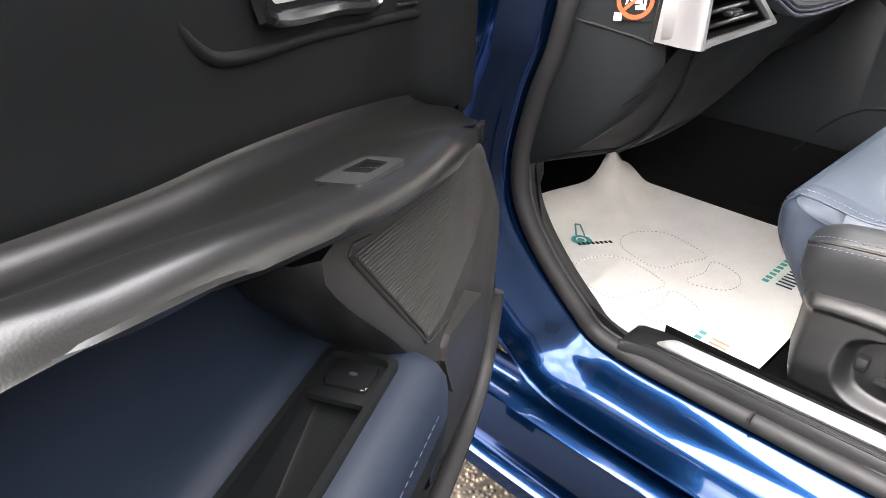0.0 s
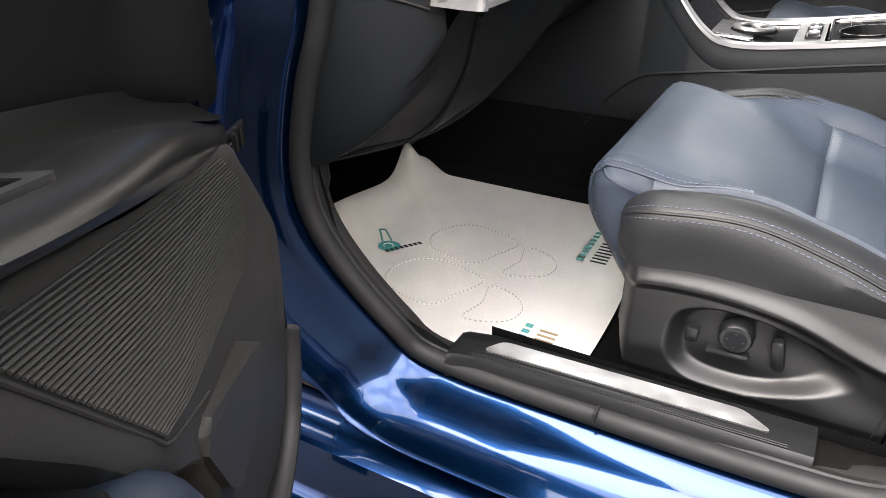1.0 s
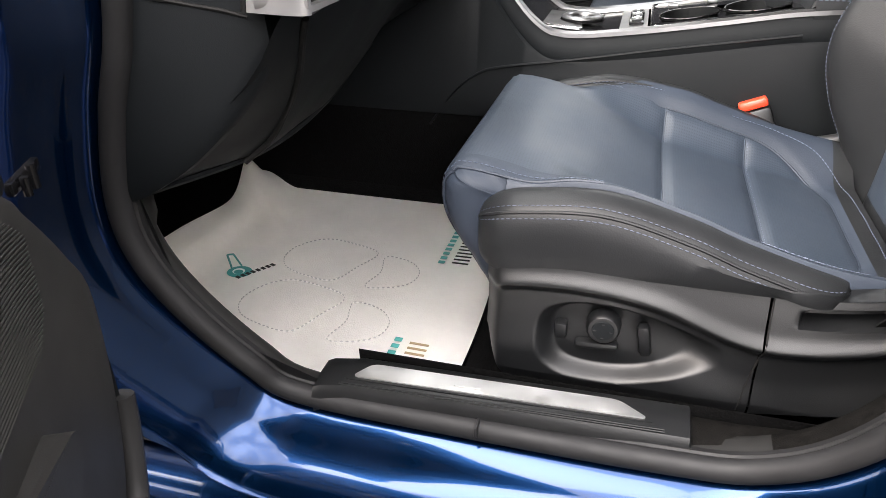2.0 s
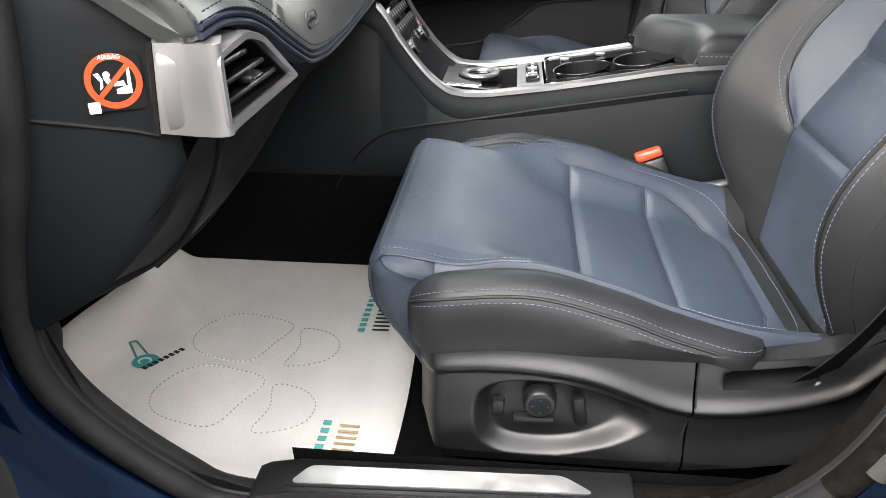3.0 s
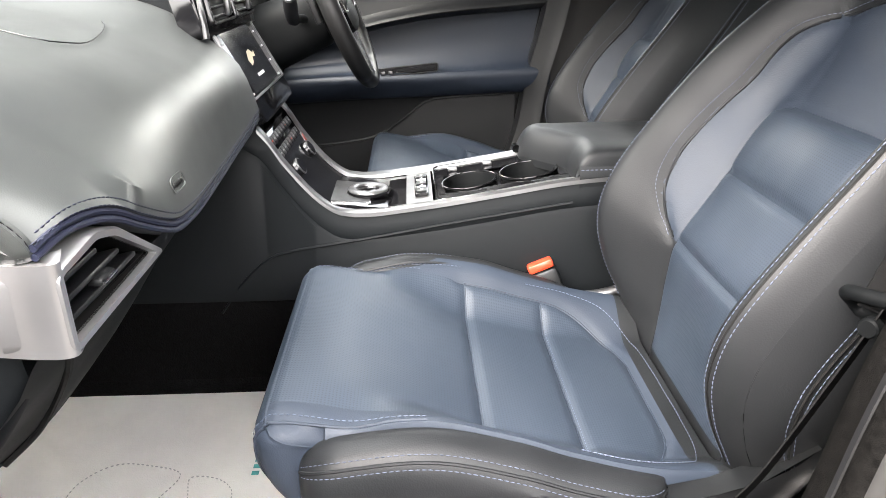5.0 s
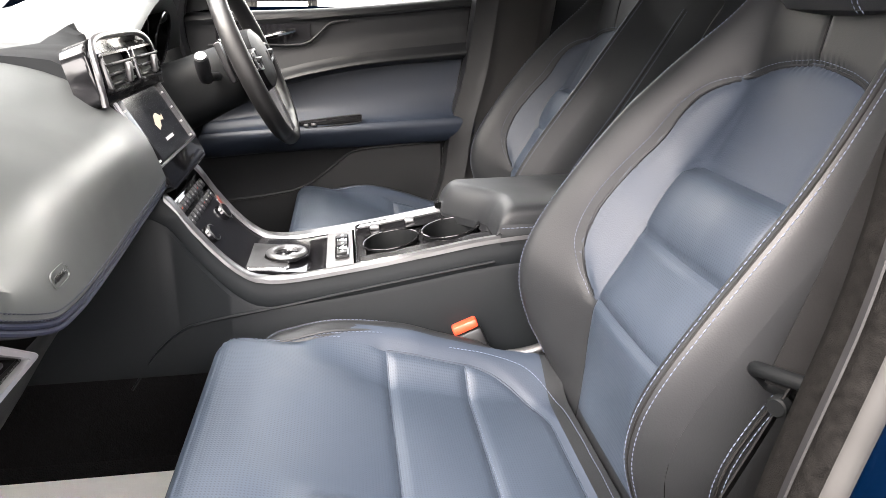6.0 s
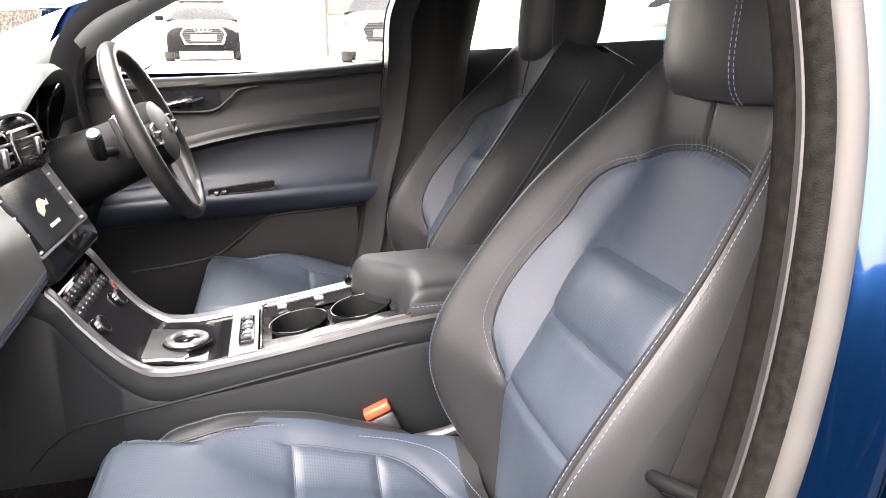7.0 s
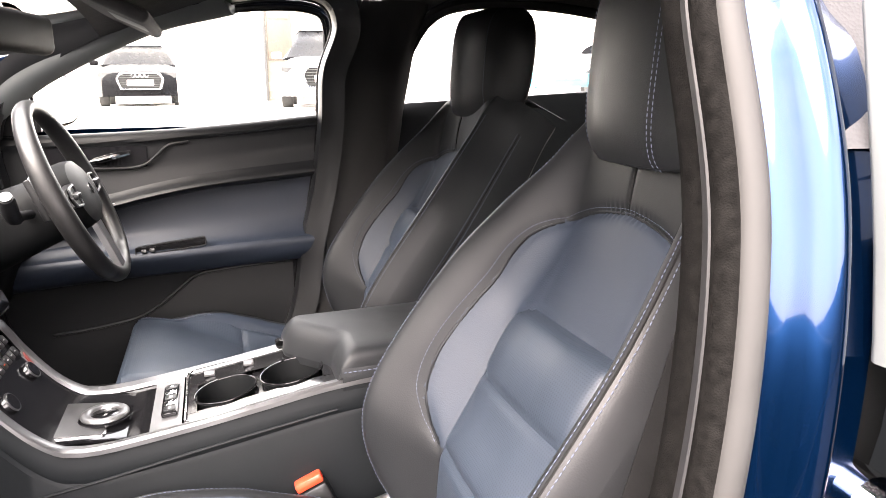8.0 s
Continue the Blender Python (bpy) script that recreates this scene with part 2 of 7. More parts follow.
def tube(points, radius, sides=8, closed=False, flatten=1.0, up=(0, 0, 1), caps=True):
    """A rod along a line; radius is a number or one for each place."""
    rows = []
    n = len(points)
    for i, p in enumerate(points):
        q, r = points[(i - 1) % n if closed else max(i - 1, 0)], points[(i + 1) % n if closed else min(i + 1, n - 1)]
        t = (r - q).normalized()
        s = t.cross(Vector(up))
        s = s.normalized() if s.length > 1e-4 else t.orthogonal().normalized()
        w = s.cross(t)
        rad = radius[i] if isinstance(radius, (list, tuple)) else radius
        rows.append([p + rad * (math.cos(a) * s + flatten * math.sin(a) * w) for a in (2 * math.pi * k / sides for k in range(sides))])
    return skin(rows, close_rows=closed, close_cols=True, caps=caps and not closed)


def box(centre, size, bevel=0.003, turn=None, segments=2):
    """A rounded block; turn is a rotation matrix about its centre."""
    bm = bmesh.new()
    bmesh.ops.create_cube(bm, size=1)
    bmesh.ops.scale(bm, vec=size, verts=bm.verts)
    if bevel:
        bmesh.ops.bevel(bm, geom=bm.edges[:], offset=min(bevel, min(size) * 0.48), segments=segments, affect="EDGES", profile=0.5)
    m = Matrix.Translation(centre) @ (turn.to_4x4() if turn else Matrix())
    bmesh.ops.transform(bm, matrix=m, verts=bm.verts)
    return bm


def slab(outline, thick, axes, bevel=0.0, segments=2):
    """A plate: a flat outline of (a, b) laid out by axes (origin, a way, b way), thick along their cross product."""
    o, a, b = (Vector(q) for q in axes)
    a, b = a.normalized(), b.normalized()
    c = a.cross(b).normalized()
    bm = bmesh.new()
    low = [bm.verts.new(o + a * p + b * q) for p, q in outline]
    high = [bm.verts.new(o + a * p + b * q + c * thick) for p, q in outline]
    n = len(outline)
    bm.faces.new(low[::-1])
    top = bm.faces.new(high)
    for i in range(n):
        bm.faces.new((low[i], low[(i + 1) % n], high[(i + 1) % n], high[i]))
    if bevel:
        bmesh.ops.bevel(bm, geom=list(top.edges), offset=bevel, segments=segments, affect="EDGES", profile=0.5)
    return bm


def ring_outline(a, b, count=40, power=2.0, at=(0, 0)):
    """A rounded outline: an ellipse for power 2, a rounded box for more."""
    out = []
    for k in range(count):
        t = 2 * math.pi * k / count
        c, s = math.cos(t), math.sin(t)
        out.append((at[0] + a * math.copysign(abs(c) ** (2 / power), c), at[1] + b * math.copysign(abs(s) ** (2 / power), s)))
    return out


def round_corners(points, radius, steps=5):
    """An outline of (a, b) with its corners rounded."""
    out = []
    n = len(points)
    for i in range(n):
        p, q, r = (Vector((*points[k % n], 0)) for k in (i - 1, i, i + 1))
        d1, d2 = (p - q), (r - q)
        cut = min(radius, d1.length * 0.45, d2.length * 0.45)
        s, e = q + d1.normalized() * cut, q + d2.normalized() * cut
        for k in range(steps + 1):
            t = k / steps
            v = s * (1 - t) ** 2 + 2 * q * t * (1 - t) + e * t * t
            out.append((v.x, v.y))
    return out


def frame_plate(outline, hole, thick, axes, bevel=0.0):
    """A plate with an opening of the same number of corners."""
    o, a, b = (Vector(q) for q in axes)
    a, b = a.normalized(), b.normalized()
    c = a.cross(b).normalized()
    at = lambda p, h: o + a * p[0] + b * p[1] + c * h  # noqa: E731
    mid = [((p[0] * 0.75 + q[0] * 0.25), (p[1] * 0.75 + q[1] * 0.25)) for p, q in zip(outline, hole)]
    rows = [[at(p, 0) for p in outline], [at(p, thick - bevel) for p in outline], [at(p, thick) for p in mid], [at(p, thick) for p in hole], [at(p, 0) for p in hole]]
    return skin(rows, close_cols=True, close_rows=True)


def dashes(points, length, gap, radius=0.0006, lift=None):
    """A row of stitches along a line."""
    bm = bmesh.new()
    run = [0.0]
    for q, r in zip(points, points[1:]):
        run.append(run[-1] + (r - q).length)

    def along(s):
        for i in range(len(points) - 1):
            if run[i + 1] >= s:
                return points[i].lerp(points[i + 1], (s - run[i]) / max(run[i + 1] - run[i], 1e-9))
        return points[-1]

    s = 0.0
    while s + length < run[-1]:
        p, q = along(s), along(s + length)
        t = (q - p).normalized()
        a = t.orthogonal().normalized() * radius
        b = t.cross(a).normalized() * radius
        ends = []
        for at, f in ((p, 0.5), ((p + q) / 2, 1.15), (q, 0.5)):
            ends.append([bm.verts.new(at + f * (x * a + y * b)) for x, y in ((1, 0), (0, 1), (-1, 0), (0, -1))])
        for e, g in zip(ends, ends[1:]):
            for k in range(4):
                bm.faces.new((e[k], e[(k + 1) % 4], g[(k + 1) % 4], g[k]))
        s += length + gap
    return bm


def joined(*meshes):
    out = bmesh.new()
    for bm in meshes:
        me = bpy.data.meshes.new("join")
        bm.to_mesh(me)
        bm.free()
        out.from_mesh(me)
        bpy.data.meshes.remove(me)
    return out


def wording(name, text, size, m, mat, parent, label="", extrude=0.0002):
    """Readable words as a mesh, at the pose m."""
    c = bpy.data.curves.new(name, "FONT")
    c.body, c.size, c.extrude, c.align_x, c.align_y = text, size, extrude, "CENTER", "CENTER"
    t = bpy.data.objects.new(name, c)
    me = bpy.data.meshes.new_from_object(t)
    bpy.data.objects.remove(t)
    me.transform(m)
    me.materials.clear()
    me.materials.append(mat)
    ob = new(name, me)
    if parent:
        ob.parent = parent
        ob.matrix_parent_inverse = Matrix.Translation(-(parent.location if not parent.parent else Vector((0, 0, 0))))
    return tagged(ob, label)


# ---- the car's shell round the open front passenger doorway ----
# x to the driver's side, y to the bonnet, z up
LOOP = [(0.30, 0.318), (0.345, 0.355), (0.392, 0.415), (0.424, 0.475), (0.430, 0.53), (0.412, 0.61), (0.388, 0.68), (0.375, 0.78), (0.385, 0.88),
        (0.365, 0.96), (0.29, 1.04), (0.07, 1.15), (-0.15, 1.20), (-0.30, 1.205), (-0.348, 1.15), (-0.322, 1.05), (-0.318, 0.93), (-0.297, 0.78),
        (-0.262, 0.64), (-0.238, 0.50), (-0.195, 0.39), (-0.13, 0.33), (-0.05, 0.316), (0.13, 0.312)]
SIDE_X = [(0.30, 0.722), (0.36, 0.742), (0.47, 0.762), (0.7, 0.768), (0.9, 0.755), (1.05, 0.712), (1.2, 0.62)]


def loop_frames(side, count=240):
    """Places along the doorway's edge with the ways outward in its plane."""
    line = curve([(0, y, z) for y, z in LOOP], count, closed=True)
    out = []
    for i, p in enumerate(line):
        t = (line[(i + 1) % count] - line[i - 1]).normalized()
        m = Vector((0, t.z, -t.y))
        if m.dot(p - Vector((0, 0.05, 0.72))) < 0:
            m = -m
        out.append((Vector((side * ease(p.z, SIDE_X), p.y, p.z)), m))
    return out


def loop_sweep(side, profile, pick=None):
    """Sweeps (outward, outboard) steps round the doorway, or along the places that pick() keeps."""
    rows = []
    frames = loop_frames(side)
    if pick:
        keep = [pick(p) for p, _ in frames]
        n = len(frames)
        first = next(i for i in range(n) if keep[i] and not keep[i - 1])
        order = []
        for k in range(n):
            if not keep[(first + k) % n]:
                break
            order.append(frames[(first + k) % n])
        order.append(frames[(first + len(order)) % n])
        frames = order
    for p, m in frames:
        rows.append([p + a * m + Vector((side * b, 0, 0)) for a, b in (profile(p) if callable(profile) else profile)])
    return skin(rows, close_rows=not pick)


def arc_profile(centre, radius, count=12):
    return [(centre[0] + radius * math.cos(2 * math.pi * k / count), centre[1] + radius * math.sin(2 * math.pi * k / count)) for k in range(count + 1)]


shell = thing("car_body", "metallic blue car bodywork round an open front passenger doorway", "car body", (0, 0, 0), kind="structure")
PANEL = [(0.010, -0.012), (0.013, 0.000), (0.017, 0.008), (0.026, 0.019), (0.037, 0.030), (0.046, 0.044), (0.053, 0.064), (0.056, 0.082), (0.059, 0.0845), (0.062, 0.080), (0.063, 0.068)]
POST = [(0.010, -0.012), (0.012, 0.006), (0.016, 0.016), (0.030, 0.030), (0.044, 0.050), (0.052, 0.072), (0.057, 0.095), (0.066, 0.112), (0.085, 0.118), (0.10, 0.112), (0.104, 0.10)]
PILLAR_B = [(0.002, -0.012), (0.004, 0.004), (0.008, 0.009), (0.013, 0.012), (0.018, 0.020), (0.024, 0.031), (0.031, 0.036), (0.038, 0.034), (0.043, 0.024), (0.046, 0.008), (0.090, 0.004)]


def flank(p):
    """The bodywork's section at a place on the doorway's edge: sill below, one post ahead and one behind."""
    other, low, high = (POST, 0.35, 0.48) if p.y > 0.05 else (PILLAR_B, 0.34, 0.52)
    f = min(max((p.z - low) / (high - low), 0), 1)
    f = f * f * (3 - 2 * f)
    section = [(a * (1 - f) + c * f, b * (1 - f) + d * f, 0) for (a, b), (c, d) in zip(PANEL, other)]
    return [(q.x, q.y) for q in curve(section, 34)]


part("sill_panel", loop_sweep(-1, flank, lambda p: p.z < 0.40), PAINT, shell, "glossy metallic blue door sill")
part("hinge_pillar", loop_sweep(-1, flank, lambda p: p.y > 0.05 and 0.40 <= p.z < 1.0), PAINT, shell, "glossy metallic blue hinge pillar")
part("door_pillar", loop_sweep(-1, flank, lambda p: p.y < -0.15 and 0.40 <= p.z < 1.19), PAINT, shell, "glossy metallic blue door pillar")
part("roof_rail", loop_sweep(-1, POST, lambda p: p.z > 0.985 and p.y > -0.345), PAINT, shell)
part("door_seal", loop_sweep(-1, arc_profile((0.002, -0.006), 0.0115)), RUBBER, shell, "black rubber door seal")
part("seal_lip", loop_sweep(-1, [(-0.008, -0.020), (-0.010, -0.013), (-0.007, -0.010), (-0.004, -0.016)]), RUBBER, shell)
part("pillar_seal", loop_sweep(-1, arc_profile((0.005, 0.003), 0.0095), lambda p: p.y < -0.20 and p.z > 0.45), LIT_RUBBER, shell, "rubber seal on the door pillar, coloured pale grey as lit")
TRIM_LOW, TRIM_HIGH = [(-0.004, -0.014), (-0.007, -0.022), (-0.006, -0.032), (-0.001, -0.039), (0.004, -0.042)], [(-0.004, -0.014), (-0.006, -0.026), (-0.005, -0.038), (-0.002, -0.046), (0.004, -0.050)]
part("inner_edge_trim", loop_sweep(-1, TRIM_HIGH, lambda p: p.y < -0.15), FUZZ, shell, "black flocked edge trim")
part("kick_trim", loop_sweep(-1, lambda p: TRIM_LOW if p.z < 0.5 and p.y > 0 else TRIM_HIGH, lambda p: p.y >= -0.15), HOUSING, shell, "smooth dark grey kick trim")
part("flocked_seal", loop_sweep(-1, arc_profile((0.002, -0.006), 0.0125), lambda p: p.y < -0.20 and p.z > 0.42), FUZZ, shell, "black flocked seal on the door pillar")

# rocker panel under the sill, with its shadow gap
rocker = [(-0.765, 0.25), (-0.778, 0.238), (-0.800, 0.236), (-0.822, 0.226), (-0.835, 0.19), (-0.838, 0.165), (-0.832, 0.15), (-0.80, 0.14), (-0.74, 0.14)]
part("rocker_panel", skin([[(x, y, z) for x, z in rocker] for y in np.linspace(-0.5, 0.62, 12)]), PAINT, shell, "glossy blue rocker panel under the sill")
part("rocker_strip", skin([[(x, y, z) for x, z in ((-0.79, 0.152), (-0.842, 0.160), (-0.858, 0.152), (-0.862, 0.135), (-0.84, 0.118), (-0.78, 0.115))] for y in np.linspace(-0.5, 0.62, 12)]), PAINT, shell)
part("wing_panel", skin([[(x, y, z) for x, z in ((-0.84, 0.16), (-0.872, 0.30), (-0.885, 0.5), (-0.885, 0.68), (-0.86, 0.82), (-0.78, 0.90))] for y in np.linspace(0.455, 1.5, 10)]), PAINT, shell)
part("wing_edge", skin([[(x, y, z) for x, z in ((-0.84, 0.16), (-0.872, 0.30), (-0.885, 0.5), (-0.885, 0.68), (-0.86, 0.82), (-0.78, 0.90))] for y in (0.455, 0.462)] + [[(x + 0.05, 0.47, z) for x, z in ((-0.84, 0.16), (-0.872, 0.30), (-0.885, 0.5), (-0.885, 0.68), (-0.86, 0.82), (-0.78, 0.90))]]), PAINT, shell)
part("far_wing_panel", skin([[(-x, y, z) for x, z in ((-0.84, 0.16), (-0.872, 0.30), (-0.885, 0.5), (-0.885, 0.68), (-0.86, 0.82), (-0.78, 0.90))] for y in np.linspace(0.62, 1.5, 8)]), PAINT, shell)
part("bonnet", skin([[(x, y, ease(y, [(0.93, 0.905), (1.2, 0.885), (1.6, 0.84), (1.85, 0.76)]) - 0.05 * (x / 0.8) ** 4) for x in np.linspace(-0.80, 0.80, 14)] for y in np.linspace(0.93, 1.85, 12)]), PAINT, shell, "metallic blue bonnet")
part("nose", skin([[(x, y - 0.12 * (x / 0.8) ** 2, z) for x in np.linspace(-0.85, 0.85, 12)] for y, z in ((1.85, 0.74), (1.92, 0.62), (1.94, 0.45), (1.90, 0.25), (1.84, 0.17))]), PAINT, shell)
# rear door skin beyond the pillar
REAR_SKIN = [(-0.80, 0.17), (-0.862, 0.24), (-0.885, 0.45), (-0.89, 0.65), (-0.872, 0.82), (-0.85, 0.93)]
part("rear_door_skin", skin([[(x, y, z) for x, z in REAR_SKIN] for y in np.linspace(-1.4, -0.415, 10)]), PAINT, shell)
part("rear_door_frame", skin([[(-0.852, y, 0.93), (-0.835, y, 0.99), (-0.79, y, 1.08), (-0.73, y, 1.17), (-0.70, y, 1.2)] for y in (-0.47, -0.44, -0.412, -0.405)]), SATIN, shell, "bright window frame of the rear door")
part("rear_door_edge", skin([[(x + 0.002, -0.400, z), (x, -0.396, z), (x - 0.004, -0.394, z), (x - 0.03, -0.396, z), (x - 0.05, -0.404, z)] for x, z in ((-0.735, 1.053), (-0.744, 1.009), (-0.753, 0.965), (-0.761, 0.920), (-0.767, 0.874), (-0.768, 0.861))]), PILLAR, shell, "pale shut edge of the rear door")
bolt = joined(tube([Vector((-0.765, -0.392, 0.785)), Vector((-0.805, -0.388, 0.785))], 0.009, 6), tube([Vector((-0.755, -0.394, 0.785)), Vector((-0.785, -0.391, 0.785))], 0.016, 14))
part("striker_bolt", bolt, CHROME, shell, "steel door striker bolt")

# hinge strap between pillar and door
part("hinge_leaf", box((-0.872, 0.402, 0.603), (0.050, 0.006, 0.010), 0.002, Matrix.Rotation(radians(24), 3, "Z")), PIANO, shell, "dark steel check strap")
part("hinge_pin", tube([Vector((-0.868, 0.398, 0.594)), Vector((-0.868, 0.398, 0.611))], 0.0036, 10), PIANO, shell)
part("hinge_pin", tube([Vector((-0.884, 0.388, 0.596)), Vector((-0.884, 0.388, 0.609))], 0.003, 10), PIANO, shell)

# sill cover with its bright tread plate
cover = thing("sill_cover", "black plastic sill cover with a brushed metal tread plate", "sill trim", (-0.69, 0.1, 0.32))
cov_line = [(-0.712, 0.306), (-0.713, 0.326), (-0.708, 0.334), (-0.690, 0.337), (-0.668, 0.337), (-0.660, 0.331), (-0.658, 0.29)]
rows = []
for y in (-0.074, -0.072, -0.05, 0.10, 0.25, 0.278, 0.286):
    lift = -0.004 if y in (-0.074, 0.286) else 0
    dx = 0.006 if y > 0.27 else 0.0
    rows.append([(x - 0.012 * (y + 0.07) / 0.36 - dx, y, z + lift) for x, z in cov_line])
part("cover_body", skin(rows, caps=True), PLASTIC, cover)
plate = round_corners([(-0.036, -0.010), (0.252, -0.011), (0.236, 0.012), (-0.008, 0.011)], 0.008)
part("tread_rim", slab(round_corners([(-0.043, -0.0135), (0.262, -0.0145), (0.242, 0.0145), (-0.012, 0.0145)], 0.009), 0.0015, ((-0.687, 0, 0.3365), (-0.042, 1, 0), (1, 0.042, 0)), 0.0007), PLASTIC, cover)
tread = slab(plate, 0.0016, ((-0.687, 0, 0.3376), (-0.042, 1, 0), (1, 0.042, 0)), 0.0006)
tread_ob = part("tread_plate", tread, BRUSHED, cover, "brushed metal tread plate")
for a, w in ((0.138, 0.012), (0.122, 0.008)):
    part("plate_emblem", slab(round_corners([(a, -0.005), (a + w, -0.005), (a + w - 0.002, 0.006), (a + 0.003, 0.006)], 0.003), 0.0004, ((-0.687, 0, 0.3392), (-0.042, 1, 0), (1, 0.042, 0))), BRUSHED, tread_ob)
for b in (-0.0205, -0.0235):
    part("cover_rib", tube([Vector((-0.687 - 0.042 * y + b + 0.0, y, 0.3365)) for y in np.linspace(-0.05, 0.26, 12)], 0.0008, 6), PLASTIC, cover)
part("seal_joint", box((-0.728, 0.118, 0.3185), (0.016, 0.003, 0.012), 0.001), RUBBER, shell)

# floor, tunnel and footwell
floor = thing("floor", "black carpeted car floor and footwell", "floor", (0, 0, 0), kind="structure")
rows = []
for x in [-0.72, -0.65, -0.55, -0.45, -0.35, -0.25, -0.2, -0.17, -0.155, -0.145, -0.138, -0.132, -0.125, -0.11, 0, 0.11, 0.125, 0.132, 0.138, 0.145, 0.155, 0.17, 0.2, 0.3, 0.45, 0.6, 0.72]:
    tun = 0.17 * math.exp(-((abs(x) / 0.108) ** 10))
    row = []
    for y, z in ((-1.6, 0.30), (-1.2, 0.27), (-0.8, 0.245), (-0.4, 0.244), (0.2, 0.243), (0.55, 0.244), (0.66, 0.262), (0.74, 0.33), (0.80, 0.44), (0.84, 0.60), (0.86, 0.85)):
        edge = 0.05 * max(0, (abs(x) - 0.62) / 0.1) ** 2
        row.append((x, y, max(z, 0.243 + tun) + edge))
    rows.append(row)
part("carpet", skin(rows), CARPET, floor)
part("sill_carpet", skin([[(-0.655, y, 0.33), (-0.652, y, 0.30), (-0.645, y, 0.245)] for y in np.linspace(-0.8, 0.265, 8)]), CARPET, floor)
kick = [[(-0.715, 0.28, 0.33), (-0.712, 0.30, 0.31), (-0.70, 0.32, 0.25)], [(-0.732, 0.36, 0.375), (-0.722, 0.375, 0.34), (-0.705, 0.40, 0.25)], [(-0.742, 0.405, 0.45), (-0.728, 0.43, 0.40), (-0.705, 0.5, 0.25)], [(-0.742, 0.425, 0.53), (-0.725, 0.47, 0.5), (-0.70, 0.62, 0.3)], [(-0.738, 0.42, 0.58), (-0.72, 0.50, 0.6), (-0.69, 0.72, 0.4)]]
part("kick_panel", skin(kick), PLASTIC, floor, "dark grey footwell side panel")
part("sill_rear_trim", skin([[(-0.712, y, 0.318 + z), (-0.70, y, 0.326 + z), (-0.672, y, 0.326 + z), (-0.656, y, 0.316 + z), (-0.65, y, 0.25)] for y, z in ((-0.073, 0), (-0.12, 0.0), (-0.17, 0.004), (-0.22, 0.03), (-0.25, 0.09))]), FUZZ, floor)
part("seat_rail", box((-0.53, -0.10, 0.258), (0.03, 0.36, 0.02), 0.004), PLASTIC, floor)
part("seat_rail", box((-0.25, -0.10, 0.258), (0.03, 0.36, 0.02), 0.004), PLASTIC, floor)

# roof, pillars and glass
roof = thing("ceiling", "dark roof lining of the car", "ceiling", (0, 0, 0), kind="structure")
rows = []
for x in np.linspace(-0.62, 0.62, 17):
    drop = 0.035 * (abs(x) / 0.62) ** 3
    rows.append([(x, y, z - drop) for y, z in ((-1.9, 1.08), (-1.4, 1.20), (-0.9, 1.245), (-0.4, 1.25), (-0.1, 1.225), (0.05, 1.186), (0.14, 1.154))])
part("roof_lining", skin(rows), HEADLINER, roof)
part("roof_skin", skin([[(Vector(p) + Vector((0, 0, 0.035))) for p in row] for row in rows]), PAINT, shell)
glazing = thing("windscreen", "raked clear windscreen with grey trimmed pillars", "windscreen", (0, 0.5, 0.9), kind="structure")
ws = []
for x in np.linspace(-0.66, 0.66, 13):
    bow = 0.10 * (abs(x) / 0.66) ** 2
    ws.append([(x * 1.05, 0.95 - bow, 0.885), (x * 0.98, 0.5 - bow, 1.055), (x * 0.9, 0.04 - bow * 0.7, 1.20)])
pane = part("pane", skin(ws), GLASS, glazing)
pane.visible_shadow = False
for side in (-1, 1):
    arm = curve([(side * 0.752, 0.68, 0.785), (side * 0.742, 0.56, 0.865), (side * 0.725, 0.42, 0.955), (side * 0.695, 0.28, 1.055), (side * 0.65, 0.06, 1.155), (side * 0.60, -0.12, 1.195)], 24)
    part("a_pillar_trim", tube(arm, [0.058 - 0.014 * i / 23 for i in range(24)], 12, flatten=0.62, up=(side * 0.3, 0.1, 1)), PILLAR, glazing, "grey trim on the windscreen pillar")
    part("pillar_skin", tube([p + Vector((side * 0.022, 0.012, 0.018)) for p in arm], 0.034, 10, flatten=0.5), PAINT, shell)

# the driver's side of the shell
part("far_seal", loop_sweep(1, arc_profile((0.004, -0.006), 0.012)), RUBBER, shell)
part("far_edge_trim", loop_sweep(1, [(-0.004, -0.012), (-0.006, -0.03), (0.0, -0.055), (0.03, -0.075), (0.05, -0.08)]), PLASTIC, shell)
part("far_pillar_skin", loop_sweep(1, POST, lambda p: p.z > 0.93 or p.y < -0.24), PAINT, shell)
b_out = [(-0.305, 0.33), (-0.30, 0.5), (-0.335, 0.65), (-0.37, 0.8), (-0.385, 0.95), (-0.40, 1.08), (-0.42, 1.20)]
for side in (-1, 1):
    rows = []
    for y, z in b_out:
        x = ease(z, SIDE_X) * side
        rows.append([(x - side * 0.02, y + 0.045, z), (x - side * 0.055, y + 0.02, z), (x - side * 0.065, y - 0.03, z), (x - side * 0.06, y - 0.10, z), (x - side * 0.02, y - 0.14, z), (x, y - 0.15, z)])
    # the far pillar takes the paler grille plastic in place of light reaching it
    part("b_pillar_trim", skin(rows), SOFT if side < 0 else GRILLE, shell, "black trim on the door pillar")

